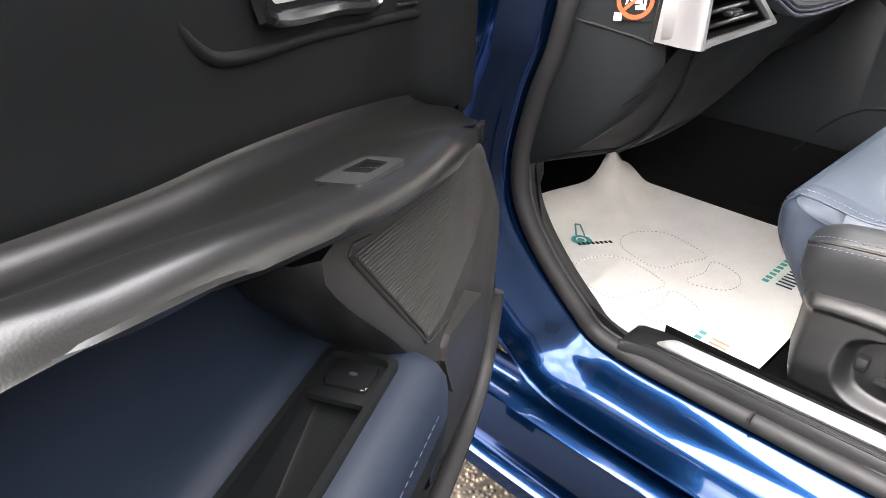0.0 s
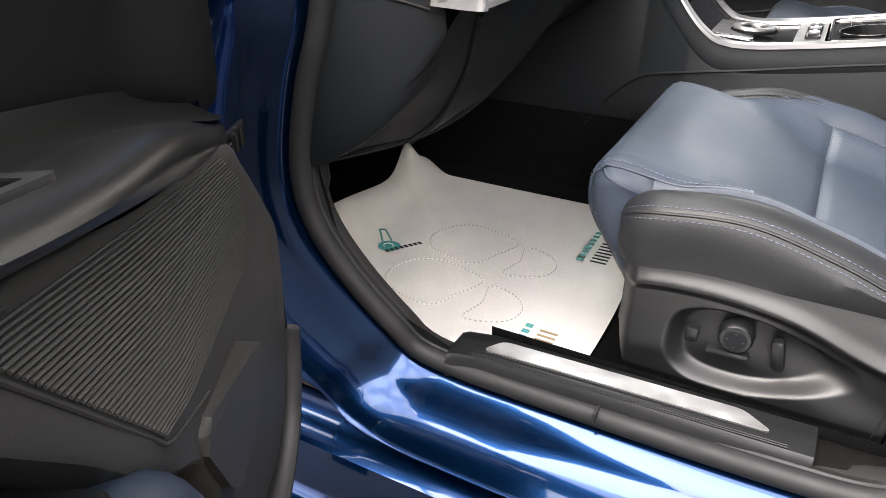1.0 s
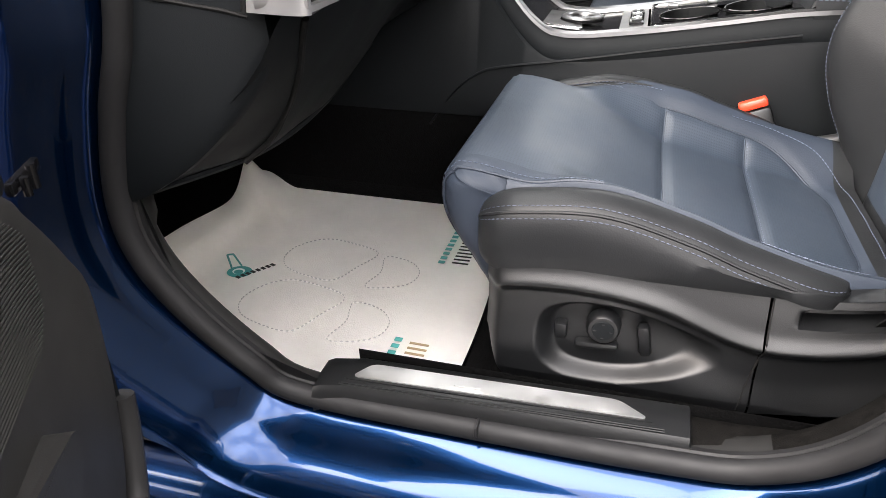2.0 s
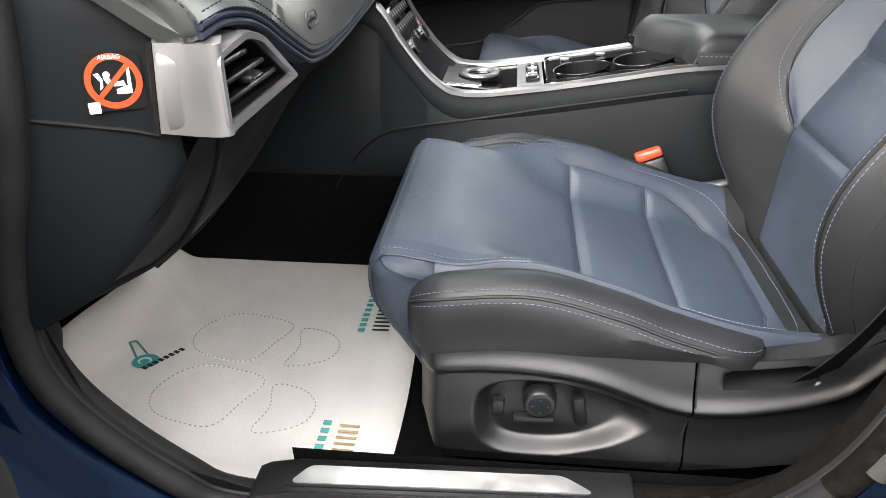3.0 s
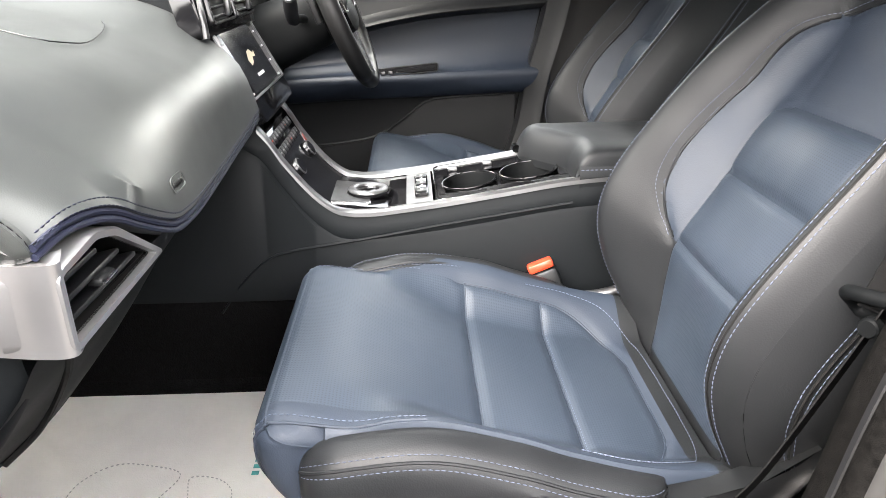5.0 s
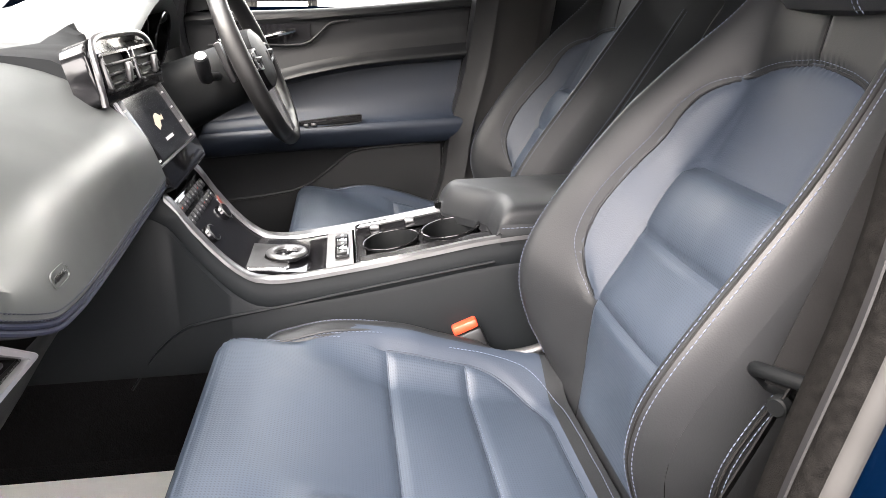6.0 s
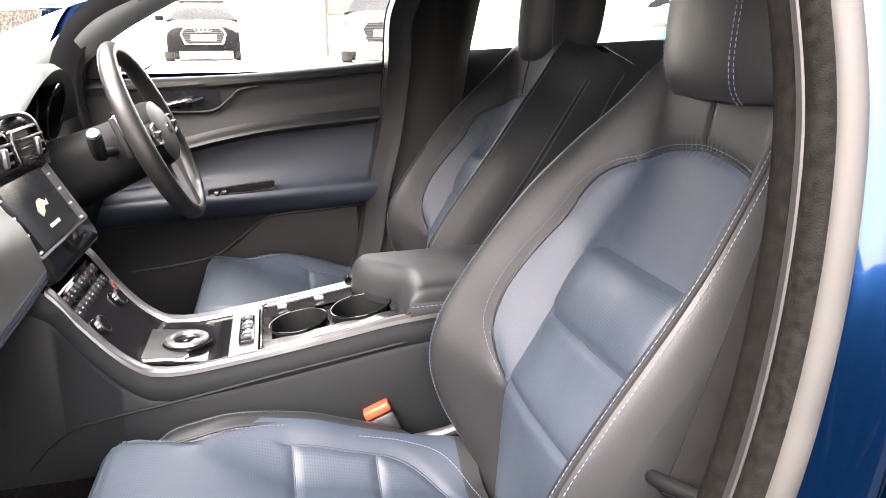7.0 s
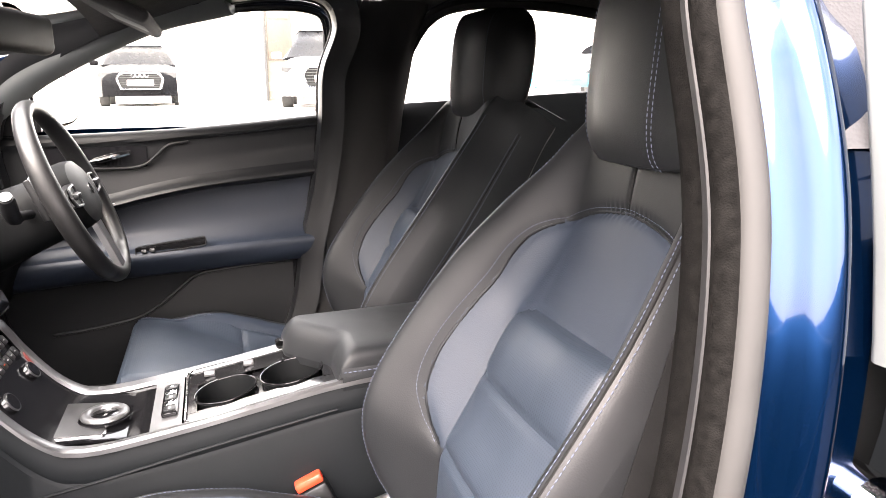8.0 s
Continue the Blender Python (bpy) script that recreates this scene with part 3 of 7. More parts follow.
# rear of the cabin: rear doors with glass, rear bench, parcel shelf
for side in (-1, 1):
    rear = thing("rear_door", "closed rear door with black trim and a side window", "car door", (side * 0.76, -0.9, 0.3), group="rear doors", kind="structure")
    lower = [(0.30, 0.735), (0.45, 0.75), (0.62, 0.735), (0.66, 0.72), (0.80, 0.745), (0.93, 0.752), (0.965, 0.765), (0.967, 0.79)]
    part("trim_panel", skin([[(side * x, y, z + 0.03 * (-y - 0.4) / 0.7) for z, x in lower] for y in np.linspace(-0.44, -1.35, 8)]), SOFT, rear)
    top = curve([(0, -0.50, 0.975), (0, -0.53, 1.09), (0, -0.62, 1.195), (0, -0.9, 1.205), (0, -1.2, 1.15), (0, -1.35, 1.04), (0, -1.32, 0.995)], 40)
    line = [Vector((side * (0.765 - 0.14 * max(0, (p.z - 0.95) / 0.25)), p.y, p.z)) for p in top]
    part("window_frame", tube(line, 0.016, 8), RUBBER, rear)
    rows = [[p, Vector((side * 0.768, p.y * 0.6 - 0.37, 0.985))] for p in line]
    pane = part("pane", skin(rows), GLASS, rear)
    pane.visible_shadow = False
    sail = skin([[Vector((p.x * 1.01, p.y, p.z)) for p in line], [Vector((side * (0.76 - 0.14 * max(0, (p.z - 0.95) / 0.25)), min(p.y * 1.0 + (0.12 if p.y > -0.75 else (-0.2 if p.y < -1.1 else 0)), 0), p.z + (0.05 if -1.15 < p.y < -0.58 else 0))) for p in line]])
    part("upper_trim", sail, HEADLINER, rear)

bench = thing("rear_bench", "dark leather rear bench seat in shade", "bench seat", (0, -1.2, 0.3))
part("cushion", box((0, -1.15, 0.42), (1.3, 0.5, 0.16), 0.05, segments=4), BLACK_LEATHER, bench)
part("backrest", box((0, -1.46, 0.68), (1.3, 0.16, 0.6), 0.05, Matrix.Rotation(radians(-22), 3, "X"), 4), BLACK_LEATHER, bench)
part("parcel_shelf", box((0, -1.78, 0.92), (1.36, 0.5, 0.04), 0.01), CARPET, bench)
part("boot_wall", box((0, -1.95, 0.6), (1.5, 0.04, 0.7), 0.01), CARPET, bench)
back_pane = part("rear_pane", skin([[(x, -2.05, 0.94), (x * 0.85, -1.72, 1.18)] for x in np.linspace(-0.62, 0.62, 5)]), GLASS, shell)
back_pane.visible_shadow = False


# ---- dashboard ----
dash = thing("dashboard", "dark stitched dashboard with navy piping and a satin silver end", "dashboard", (0, 0.4, 0.5))
HEM = [(-0.754, 0.757), (-0.72, 0.760), (-0.684, 0.755), (-0.655, 0.745), (-0.624, 0.729), (-0.585, 0.711), (-0.549, 0.698), (-0.50, 0.691), (-0.467, 0.688), (-0.38, 0.684), (-0.3, 0.684), (-0.2, 0.692), (-0.115, 0.703)]
HEM_Y = [(-0.754, 0.250), (-0.66, 0.243), (-0.555, 0.240), (-0.3, 0.258), (-0.115, 0.256)]


def pad_row(x):
    z0, y0 = ease(x, HEM), ease(x, HEM_Y)
    belly = 0.010
    full = [(y0 + 0.012, z0 - 0.004), (y0 + 0.002, z0), (y0 - belly * 0.2, z0 + 0.012), (y0 + 0.004, z0 + (0.745 - 0.69) * 0.62), (0.275, 0.777), (0.315, 0.808), (0.37, 0.834), (0.45, 0.856), (0.6, 0.878), (0.9, 0.892)]
    if z0 > 0.735:
        full[3] = (y0 + 0.005, z0 + 0.016)
        full[4] = (0.283, max(0.787, z0 + 0.028))
    # towards the middle the pad swells up to meet the vents
    f = min(max((x + 0.27) / 0.15, 0.0), 1.0)
    f = f * f * (3 - 2 * f)
    swell_to = [(0.277, 0.780), (0.316, 0.815), (0.362, 0.848), (0.44, 0.870), (0.6, 0.885)]
    for k, (y1, z1) in enumerate(swell_to):
        y, z = full[4 + k]
        full[4 + k] = (y + (y1 - y) * f, z + (z1 - z) * f)
    return full


xs = list(np.linspace(-0.752, -0.115, 48))
rows = []
for x in xs:
    end = max(0.0, (-0.70 - x) / 0.042)
    line = curve([(x, y, z - end * end * 0.012 * (1 if z > 0.77 else 0)) for y, z in pad_row(x)], 34)
    rows.append(line)
rows.insert(0, [Vector((p.x + 0.003, p.y + 0.004, max(0.752, p.z - 0.012))) for p in rows[0]])
pad = part("dash_pad", skin(rows), DASH_SKIN, dash, "soft dark grey-green dash pad over the passenger side")
hem = [Vector((x, ease(x, HEM_Y) - 0.0018, ease(x, HEM) + 0.004)) for x in np.linspace(-0.752, -0.118, 90)]
for lift in (-0.004, 0.0015):
    part("hem_band", tube([p + Vector((0, 0.0022, lift)) for p in hem], 0.0025, 8), NAVY_THREAD, dash, "navy piping under the dash pad")
for lift in (0.0055, 0.011):
    part("hem_stitching", dashes([p + Vector((0, -0.0012, lift)) for p in hem], 0.0042, 0.0016, 0.0007), NAVY_THREAD, dash, "navy stitching")
badge = Matrix.Translation((-0.521, 0.2475, 0.729)) @ Matrix.Rotation(radians(76), 4, "X")
bx = badge.to_3x3()
part("badge_rim", frame_plate(ring_outline(0.017, 0.0075, 32, 4), ring_outline(0.0155, 0.006, 32, 4), 0.0012, ((-0.521, 0.2445, 0.731), bx @ Vector((1, 0, 0)), bx @ Vector((0, 1, 0)))), DASH_SKIN, dash)
wording("badge_words", "AIRBAG", 0.0072, Matrix.Translation((-0.521, 0.2438, 0.731)) @ Matrix.Rotation(radians(76), 4, "X"), PLASTIC, dash, extrude=0.0004)
part("pad_seam", tube(curve([(-0.40, 0.50, 0.868), (-0.42, 0.40, 0.8455), (-0.405, 0.375, 0.838), (-0.36, 0.365, 0.8345), (-0.24, 0.40, 0.8455), (-0.15, 0.5, 0.868)], 40), 0.0007, 5), PLASTIC, dash)

# lower panel with the glovebox
LOW = [(-0.742, 0.53), (-0.6, 0.524), (-0.45, 0.530), (-0.36, 0.552), (-0.3, 0.573), (-0.2, 0.585), (-0.115, 0.59)]
rows = []
for x in np.linspace(-0.74, -0.115, 36):
    zb, zt = ease(x, LOW), ease(x, HEM) - 0.002
    zt = min(zt, 0.70)
    y0 = ease(x, HEM_Y)
    deep = 0.424 - 0.045 * min(1, (x + 0.742) / 0.14) - 0.02 * max(0, (x + 0.3) / 0.2)
    rows.append(curve([(x, y0 + 0.010, zt), (x, y0 + 0.022, zt - 0.016), (x, y0 + 0.055, zt * 0.62 + zb * 0.38), (x, deep - 0.03, zb + 0.028), (x, deep, zb), (x, deep + 0.06, zb - 0.012), (x, 0.62, zb - 0.01), (x, 0.82, zb + 0.06)], 26))
part("lower_panel", skin(rows), SOFT, dash, "dark lower dash panel with the glovebox")
part("glovebox_gap", tube(curve([(-0.700, 0.268, 0.680), (-0.686, 0.279, 0.661), (-0.646, 0.306, 0.620), (-0.624, 0.331, 0.583), (-0.618, 0.359, 0.544), (-0.631, 0.384, 0.522)], 40), 0.0034, 8), BLACK_PRINT, dash, "dark gap round the glovebox")
part("knee_lip", tube(curve([(-0.738, 0.424, 0.529), (-0.6, 0.382, 0.523), (-0.45, 0.378, 0.529), (-0.3, 0.371, 0.571)], 30), 0.004, 8), SOFT, dash)

# end cap of the dashboard beside the door
rows = []
for y in np.linspace(0.286, 0.50, 22):
    z_low = ease(y, [(0.286, 0.66), (0.294, 0.645), (0.318, 0.608), (0.355, 0.570), (0.395, 0.542), (0.42, 0.530), (0.5, 0.52)])
    z_top = ease(y, [(0.284, 0.755), (0.287, 0.763), (0.291, 0.773), (0.305, 0.783), (0.332, 0.795), (0.36, 0.808), (0.42, 0.835), (0.5, 0.86)])
    xo = ease(y, [(0.286, -0.7262), (0.319, -0.7375), (0.345, -0.748), (0.38, -0.756), (0.42, -0.760), (0.5, -0.765)])
    rows.append([(xo + 0.02, y + 0.002, z_low - 0.002), (xo + 0.004, y, z_low)] + [(xo - 0.005 * math.sin(math.pi * f), y, z_low + (z_top - z_low - 0.012) * f) for f in np.linspace(0.04, 1, 10)] + [(xo + 0.004, y, z_top - 0.004), (xo + 0.012, y, z_top)])
part("end_cap", skin(rows), SOFT, dash, "black end cap of the dashboard")
part("cap_front", skin([[rows[0][k], (rows[0][k][0] + 0.02, rows[0][k][1] + 0.004, rows[0][k][2])] for k in range(len(rows[0]))]), SOFT, dash)

cap_edge = curve([(-0.760, 0.385, 0.704), (-0.758, 0.367, 0.701), (-0.755, 0.351, 0.699), (-0.748, 0.333, 0.695), (-0.741, 0.314, 0.691), (-0.735, 0.298, 0.686)], 30)
part("cap_groove", tube(cap_edge, 0.0016, 8), BLACK_PRINT, dash)
sticker = thing("airbag_sticker", "black sticker with an orange ring forbidding a child seat", "sticker", (-0.742, 0.325, 0.723))
way_a, way_b = Vector((0.43, -0.9, 0)).normalized(), Vector((0.0, 0.0, 1))
org = Vector((-0.7442, 0.3182, 0.726))
part("backing", slab(round_corners([(-0.018, -0.0195), (0.0185, -0.0195), (0.0185, 0.0195), (-0.018, 0.0195)], 0.005), 0.0004, (org, way_a, way_b)), BLACK_PRINT, sticker)
part("ring", frame_plate(ring_outline(0.0176, 0.0182, 48), ring_outline(0.0137, 0.0141, 48), 0.0008, (org, way_a, way_b)), ORANGE, sticker, "orange ring")
part("bar", slab([(-0.0097, -0.0121), (-0.0120, -0.0100), (0.0097, 0.0121), (0.0120, 0.0100)], 0.0008, (org, way_a, way_b)), ORANGE, sticker, "orange slash")
face = Matrix((( way_a.x, way_b.x, way_a.cross(way_b).x, 0), (way_a.y, way_b.y, way_a.cross(way_b).y, 0), (way_a.z, way_b.z, way_a.cross(way_b).z, 0), (0, 0, 0, 1)))
wording("words", "AIRBAG", 0.0040, Matrix.Translation(org + way_b * 0.0158 + way_a.cross(way_b) * 0.001) @ face, WHITE_PRINT, sticker)
for name, pts in (("seat_sign", [(0.001, -0.0105), (0.0125, -0.0105), (0.0132, 0.0105), (0.011, 0.0105), (0.010, -0.004), (0.001, -0.0065)]), ("cushion_sign", [(-0.0005, -0.004), (0.0085, -0.004), (0.0075, 0.0), (0.001, -0.0005)]),
                  ("bag_sign", [(-0.014, 0.0065), (-0.0105, 0.0075), (-0.008, 0.002), (-0.0085, -0.004), (-0.011, -0.0065), (-0.0098, 0.0)]), ("round_sign", ring_outline(0.0026, 0.0026, 16, at=(-0.0045, 0.0055))), ("lower_sign", [(-0.0075, 0.0035), (-0.003, 0.0035), (-0.0015, -0.0005), (-0.005, -0.002)])):
    part(name, slab([(0.82 * a, 0.82 * b) for a, b in pts], 0.0006, (org, way_a, way_b)), WHITE_PRINT, sticker)
part("code_patch", slab(round_corners([(-0.0185, -0.0205), (-0.0112, -0.0205), (-0.0112, -0.0130), (-0.0185, -0.0130)], 0.001), 0.0009, (org, way_a, way_b)), WHITE_PRINT, sticker, "small pale patch")

# silver end with the side air vent
vent = thing("side_air_vent", "satin silver air vent with black blades on the dash end", "air vent", (-0.68, 0.25, 0.70))
vy = 0.243
outer = round_corners([(-0.7495, 0.6915), (-0.582, 0.693), (-0.660, 0.7425), (-0.697, 0.7525), (-0.7505, 0.747)], 0.009, 6)
inner = round_corners([(-0.7455, 0.6975), (-0.601, 0.6985), (-0.668, 0.7385), (-0.695, 0.7460), (-0.7470, 0.7420)], 0.006, 6)
axes = ((0, vy + 0.006, 0), (1, 0, 0), (0, 0, 1))
part("vent_frame", frame_plate(outer, inner, 0.008, axes, 0.003), VENT_SILVER, vent, "satin silver frame")
part("frame_side", skin([[Vector((x, vy + 0.006, z)) for x, z in outer], [Vector((x, vy + 0.04, z)) for x, z in outer]], close_cols=True), VENT_SILVER, vent)
part("duct", skin([[Vector((x, vy + 0.004, z)) for x, z in inner], [Vector((x, vy + 0.042, z)) for x, z in inner], [Vector((-0.69, vy + 0.043, 0.72)) for x, z in inner]], close_cols=True), BLACK_PRINT, vent)
for x0, x1, z in ((-0.744, -0.688, 0.7335), (-0.743, -0.656, 0.7205), (-0.742, -0.630, 0.7075)):
    part("blade", box(((x0 + x1) / 2, vy + 0.014, z), (x1 - x0, 0.024, 0.0042), 0.0018, Matrix.Rotation(radians(-14), 3, "X")), PLASTIC, vent)
part("blade_tab", box((-0.692, vy + 0.002, 0.7185), (0.022, 0.012, 0.006), 0.0026), PLASTIC, vent)
part("tab_edge", tube([Vector((-0.702, vy - 0.0038, 0.7178)), Vector((-0.682, vy - 0.0038, 0.7180))], 0.0013, 8), CHROME, vent)
part("vent_wheel", tube([Vector((-0.7455, vy + 0.014, 0.7195)), Vector((-0.7425, vy + 0.014, 0.7195))], 0.016, 28), PIANO, vent)
# silver end that wraps round beside the door
side_rows = []
for f in np.linspace(0, 1, 7):
    z = 0.6915 + 0.0605 * f
    xx = -0.7495 - 0.001 * f
    side_rows.append([(xx + 0.0055, vy - 0.0024, z), (xx + 0.0025, vy - 0.0018, z), (xx + 0.0002, vy + 0.0002, z), (xx - 0.0012, vy + 0.0035, z), (xx - 0.0018, vy + 0.009, z), (xx - 0.001, vy + 0.022, z), (xx + 0.003, vy + 0.042 + 0.006 * (1 - f), z), (xx + 0.006, vy + 0.044 + 0.006 * (1 - f), z)])
part("end_wrap", skin(side_rows), VENT_SILVER, vent, "satin silver end of the dash")
part("wrap_top", skin([[Vector(p) for p in side_rows[-1]], [Vector(p) + Vector((0.012, 0.004, 0.003)) for p in side_rows[-1]]]), VENT_SILVER, vent)
part("wrap_base", skin([[Vector(p) for p in side_rows[0]], [Vector(p) + Vector((0.03, 0.006, -0.001)) for p in side_rows[0]]]), VENT_SILVER, vent)
part("joint", tube([Vector(side_rows[i][-1]) + Vector((-0.001, 0.001, 0)) for i in range(7)], 0.0024, 6), BLACK_PRINT, vent)
# padded cheek that closes the dash pad over the silver end
seam_line = curve([(-0.749, 0.345, 0.826), (-0.750, 0.304, 0.803), (-0.751, 0.287, 0.791), (-0.752, 0.266, 0.780), (-0.753, 0.254, 0.769), (-0.752, 0.2505, 0.759)], 30)
cap_line = curve([(-0.742, 0.375, 0.818), (-0.742, 0.332, 0.796), (-0.741, 0.305, 0.783), (-0.740, 0.291, 0.772), (-0.739, 0.286, 0.762), (-0.739, 0.284, 0.753)], 30)
cheek = []
for p, q in zip(seam_line, cap_line):
    cheek.append([p + Vector((0.004, 0, 0.001))] + [p.lerp(q, f) + Vector((-0.004 * math.sin(math.pi * min(1, f * 1.1)) - 0.001, 0, 0)) for f in np.linspace(0.04, 1, 8)])
cheek.append([v + Vector((0.004, 0, -0.004)) for v in cheek[-1]])
part("pad_cheek", skin(cheek), DASH_SKIN, dash, "soft padded end of the dash")
part("cheek_stitching", dashes([p + Vector((-0.0012, -0.0006, 0.0012)) for p in seam_line], 0.0042, 0.0016, 0.0005), PLASTIC, dash)

# middle and driver's side of the dashboard
rows = []
for x in np.linspace(-0.115, 0.74, 34):
    hood = math.exp(-(((x - 0.38) / 0.17) ** 4))
    prof = [(0.30, 0.60), (0.30, 0.70), (0.325, 0.80), (0.345 , 0.855), (0.38, 0.872 + 0.02 * hood), (0.48, 0.880 + 0.05 * hood), (0.6, 0.885 + 0.03 * hood), (0.9, 0.892)]
    if x > 0.13:
        prof = [(0.40, 0.55), (0.36, 0.66), (0.36, 0.74), (0.40 - 0.02 * (1 - hood), 0.80), (0.40 + 0.08 * hood, 0.86), (0.44 + 0.02 * hood, 0.885 + 0.03 * hood), (0.6, 0.89 + 0.03 * hood), (0.9, 0.892)]
    rows.append(curve([(x, y, z) for y, z in prof], 26))
part("centre_panel", skin([r[12:] for r in rows]), DASH_SKIN, dash)
part("driver_lower_panel", skin([r[:13] for r in rows]), TRIM_BLACK, dash, "black lower dash before the driver")
part("centre_side", skin([rows[0], [p + Vector((-0.004, 0.03, -0.12)) for p in rows[0]]]), SOFT, dash)
hood_rows = []
for x in np.linspace(0.19, 0.60, 24):
    up = math.sin(math.pi * (x - 0.19) / 0.41)
    up = max(up, 0) ** 0.8
    hood_rows.append([(x, 0.46, 0.80 + 0.10 * up), (x, 0.36 + 0.035 * (1 - up), 0.835 + 0.094 * up), (x, 0.335 + 0.03 * (1 - up), 0.846 + 0.102 * up), (x, 0.35 + 0.02 * (1 - up), 0.856 + 0.102 * up), (x, 0.5, 0.868 + 0.085 * up), (x, 0.75, 0.885 + 0.02 * up)])
part("instrument_hood", skin(hood_rows), DASH_SKIN, dash, "black hood over the instruments")
part("instrument_face", slab(round_corners([(0.22, 0.78), (0.56, 0.78), (0.52, 0.905), (0.26, 0.905)], 0.04), 0.01, ((0, 0.45, 0), (1, 0, 0), (0, 0, 1))), PIANO, dash)
for x in (0.29, 0.47):
    rim = [Vector((x + 0.056 * math.cos(a), 0.372 - 0.014 * math.sin(a), 0.866 + 0.054 * math.sin(a))) for a in (2 * math.pi * k / 36 for k in range(36))]
    part("dial_cowl", skin([rim, [Vector((x + (p.x - x) * 0.86, 0.445, 0.862 + (p.z - 0.866) * 0.86)) for p in rim]], close_cols=True), PIANO, dash, "glossy cowl round a dial")
    part("cowl_edge", tube(rim, 0.0032, 8, closed=True, up=(0, 1, 0)), PIANO, dash)
    part("dial_face", slab([(x + 0.046 * c, 0.862 + 0.045 * d) for c, d in ring_outline(1, 1, 32)], 0.002, ((0, 0.444, 0), (1, 0, 0), (0, 0, 1))), BLACK_PRINT, dash)
    part("dial_ring", tube([Vector((x + 0.046 * math.cos(a), 0.440, 0.862 + 0.045 * math.sin(a))) for a in (2 * math.pi * k / 36 for k in range(36))], 0.0012, 6, closed=True, up=(0, 1, 0)), SATIN, dash)

# touch screen in its silver frame
tilt = Vector((0, 0.053, 0.10)).normalized()
scr_axes = ((0.015, 0.286, 0.765), (1, 0, 0), tilt)
screen = thing("touch_screen", "dark touch screen in a bright frame", "screen", (0, 0.28, 0.71))
so, si = round_corners([(-0.122, -0.047), (0.122, -0.047), (0.122, 0.060), (-0.122, 0.060)], 0.006), round_corners([(-0.119, -0.044), (0.119, -0.044), (0.119, 0.057), (-0.119, 0.057)], 0.004)
part("bezel", frame_plate(so, si, 0.006, scr_axes, 0.001), SATIN, screen, "bright metal bezel")
part("glass", slab(si, 0.003, scr_axes), SCREEN, screen)
part("picture", slab(round_corners([(-0.090, -0.041), (0.090, -0.041), (0.090, 0.054), (-0.090, 0.054)], 0.002), 0.0034, scr_axes), material("lit_screen_grey", (0.012, 0.013, 0.015), 0.15, spec=0.25), screen)
part("emblem", slab([(-0.026, 0.004), (-0.010, 0.016), (0.006, 0.018), (0.022, 0.010), (0.030, 0.013), (0.024, 0.004), (0.008, 0.006), (-0.004, -0.002), (-0.02, -0.006)], 0.0038, scr_axes), TAN, screen, "pale emblem shape on the screen")
part("emblem_bar", slab([(-0.022, -0.024), (0.022, -0.024), (0.022, -0.019), (-0.022, -0.019)], 0.0038, scr_axes), GREY_PRINT, screen)
for side in (-1, 1):
    for k in range(4):
        b = -0.039 + 0.026 * k
        part("key_mark", slab([(side * 0.105 - 0.005, b - 0.0015), (side * 0.105 + 0.005, b - 0.0015), (side * 0.105 + 0.005, b + 0.0015), (side * 0.105 - 0.005, b + 0.0015)], 0.0038, scr_axes), GREY_PRINT, screen)
part("surround", slab(round_corners([(-0.118, -0.085), (0.140, -0.085), (0.134, 0.072), (-0.112, 0.072)], 0.02), 0.012, ((0, 0.296, 0.765), (1, 0, 0), tilt), 0.003), PIANO, dash, "piano black centre panel")

# pair of middle vents above the screen
mid_vent = thing("centre_air_vents", "pair of centre air vents in a satin arch", "air vent", (0, 0.33, 0.85))
v_way = Vector((0, 0.30, 1)).normalized()
v_axes = ((0, 0.324, 0.846), (1, 0, 0), v_way)
part("vent_panel", slab(round_corners([(-0.128, -0.034), (0.128, -0.034), (0.122, 0.030), (0.10, 0.036), (-0.10, 0.036), (-0.122, 0.030)], 0.012), 0.030, ((0, 0.356, 0.840), (1, 0, 0), v_way), 0.004), PIANO, mid_vent, "piano black vent panel")
for x in (-0.058, 0.058):
    vo, vi = round_corners([(x - 0.054, -0.022), (x + 0.054, -0.022), (x + 0.050, 0.022), (x - 0.050, 0.022)], 0.006), round_corners([(x - 0.049, -0.018), (x + 0.049, -0.018), (x + 0.046, 0.018), (x - 0.046, 0.018)], 0.004)
    part("vent_frame", frame_plate(vo, vi, 0.010, v_axes, 0.002), PIANO, mid_vent)
    part("vent_back", slab(vi, 0.001, v_axes), BLACK_PRINT, mid_vent)
    for k in range(3):
        part("blade", box((x, 0.316, 0.8355 + 0.0105 * k), (0.084, 0.012, 0.0028), 0.001, Matrix.Rotation(radians(-12), 3, "X")), PLASTIC, mid_vent)
    part("blade_tab", box((x, 0.305, 0.846), (0.012, 0.008, 0.022), 0.003), SATIN, mid_vent)
arch = curve([(-0.124, 0.318, 0.815), (-0.122, 0.322, 0.850), (-0.112, 0.328, 0.873), (-0.08, 0.334, 0.883), (0, 0.336, 0.885), (0.08, 0.334, 0.883), (0.112, 0.328, 0.873), (0.122, 0.322, 0.850), (0.124, 0.318, 0.815)], 60)
part("arch", tube(arch, 0.0042, 8), SATIN, mid_vent, "satin silver arch")
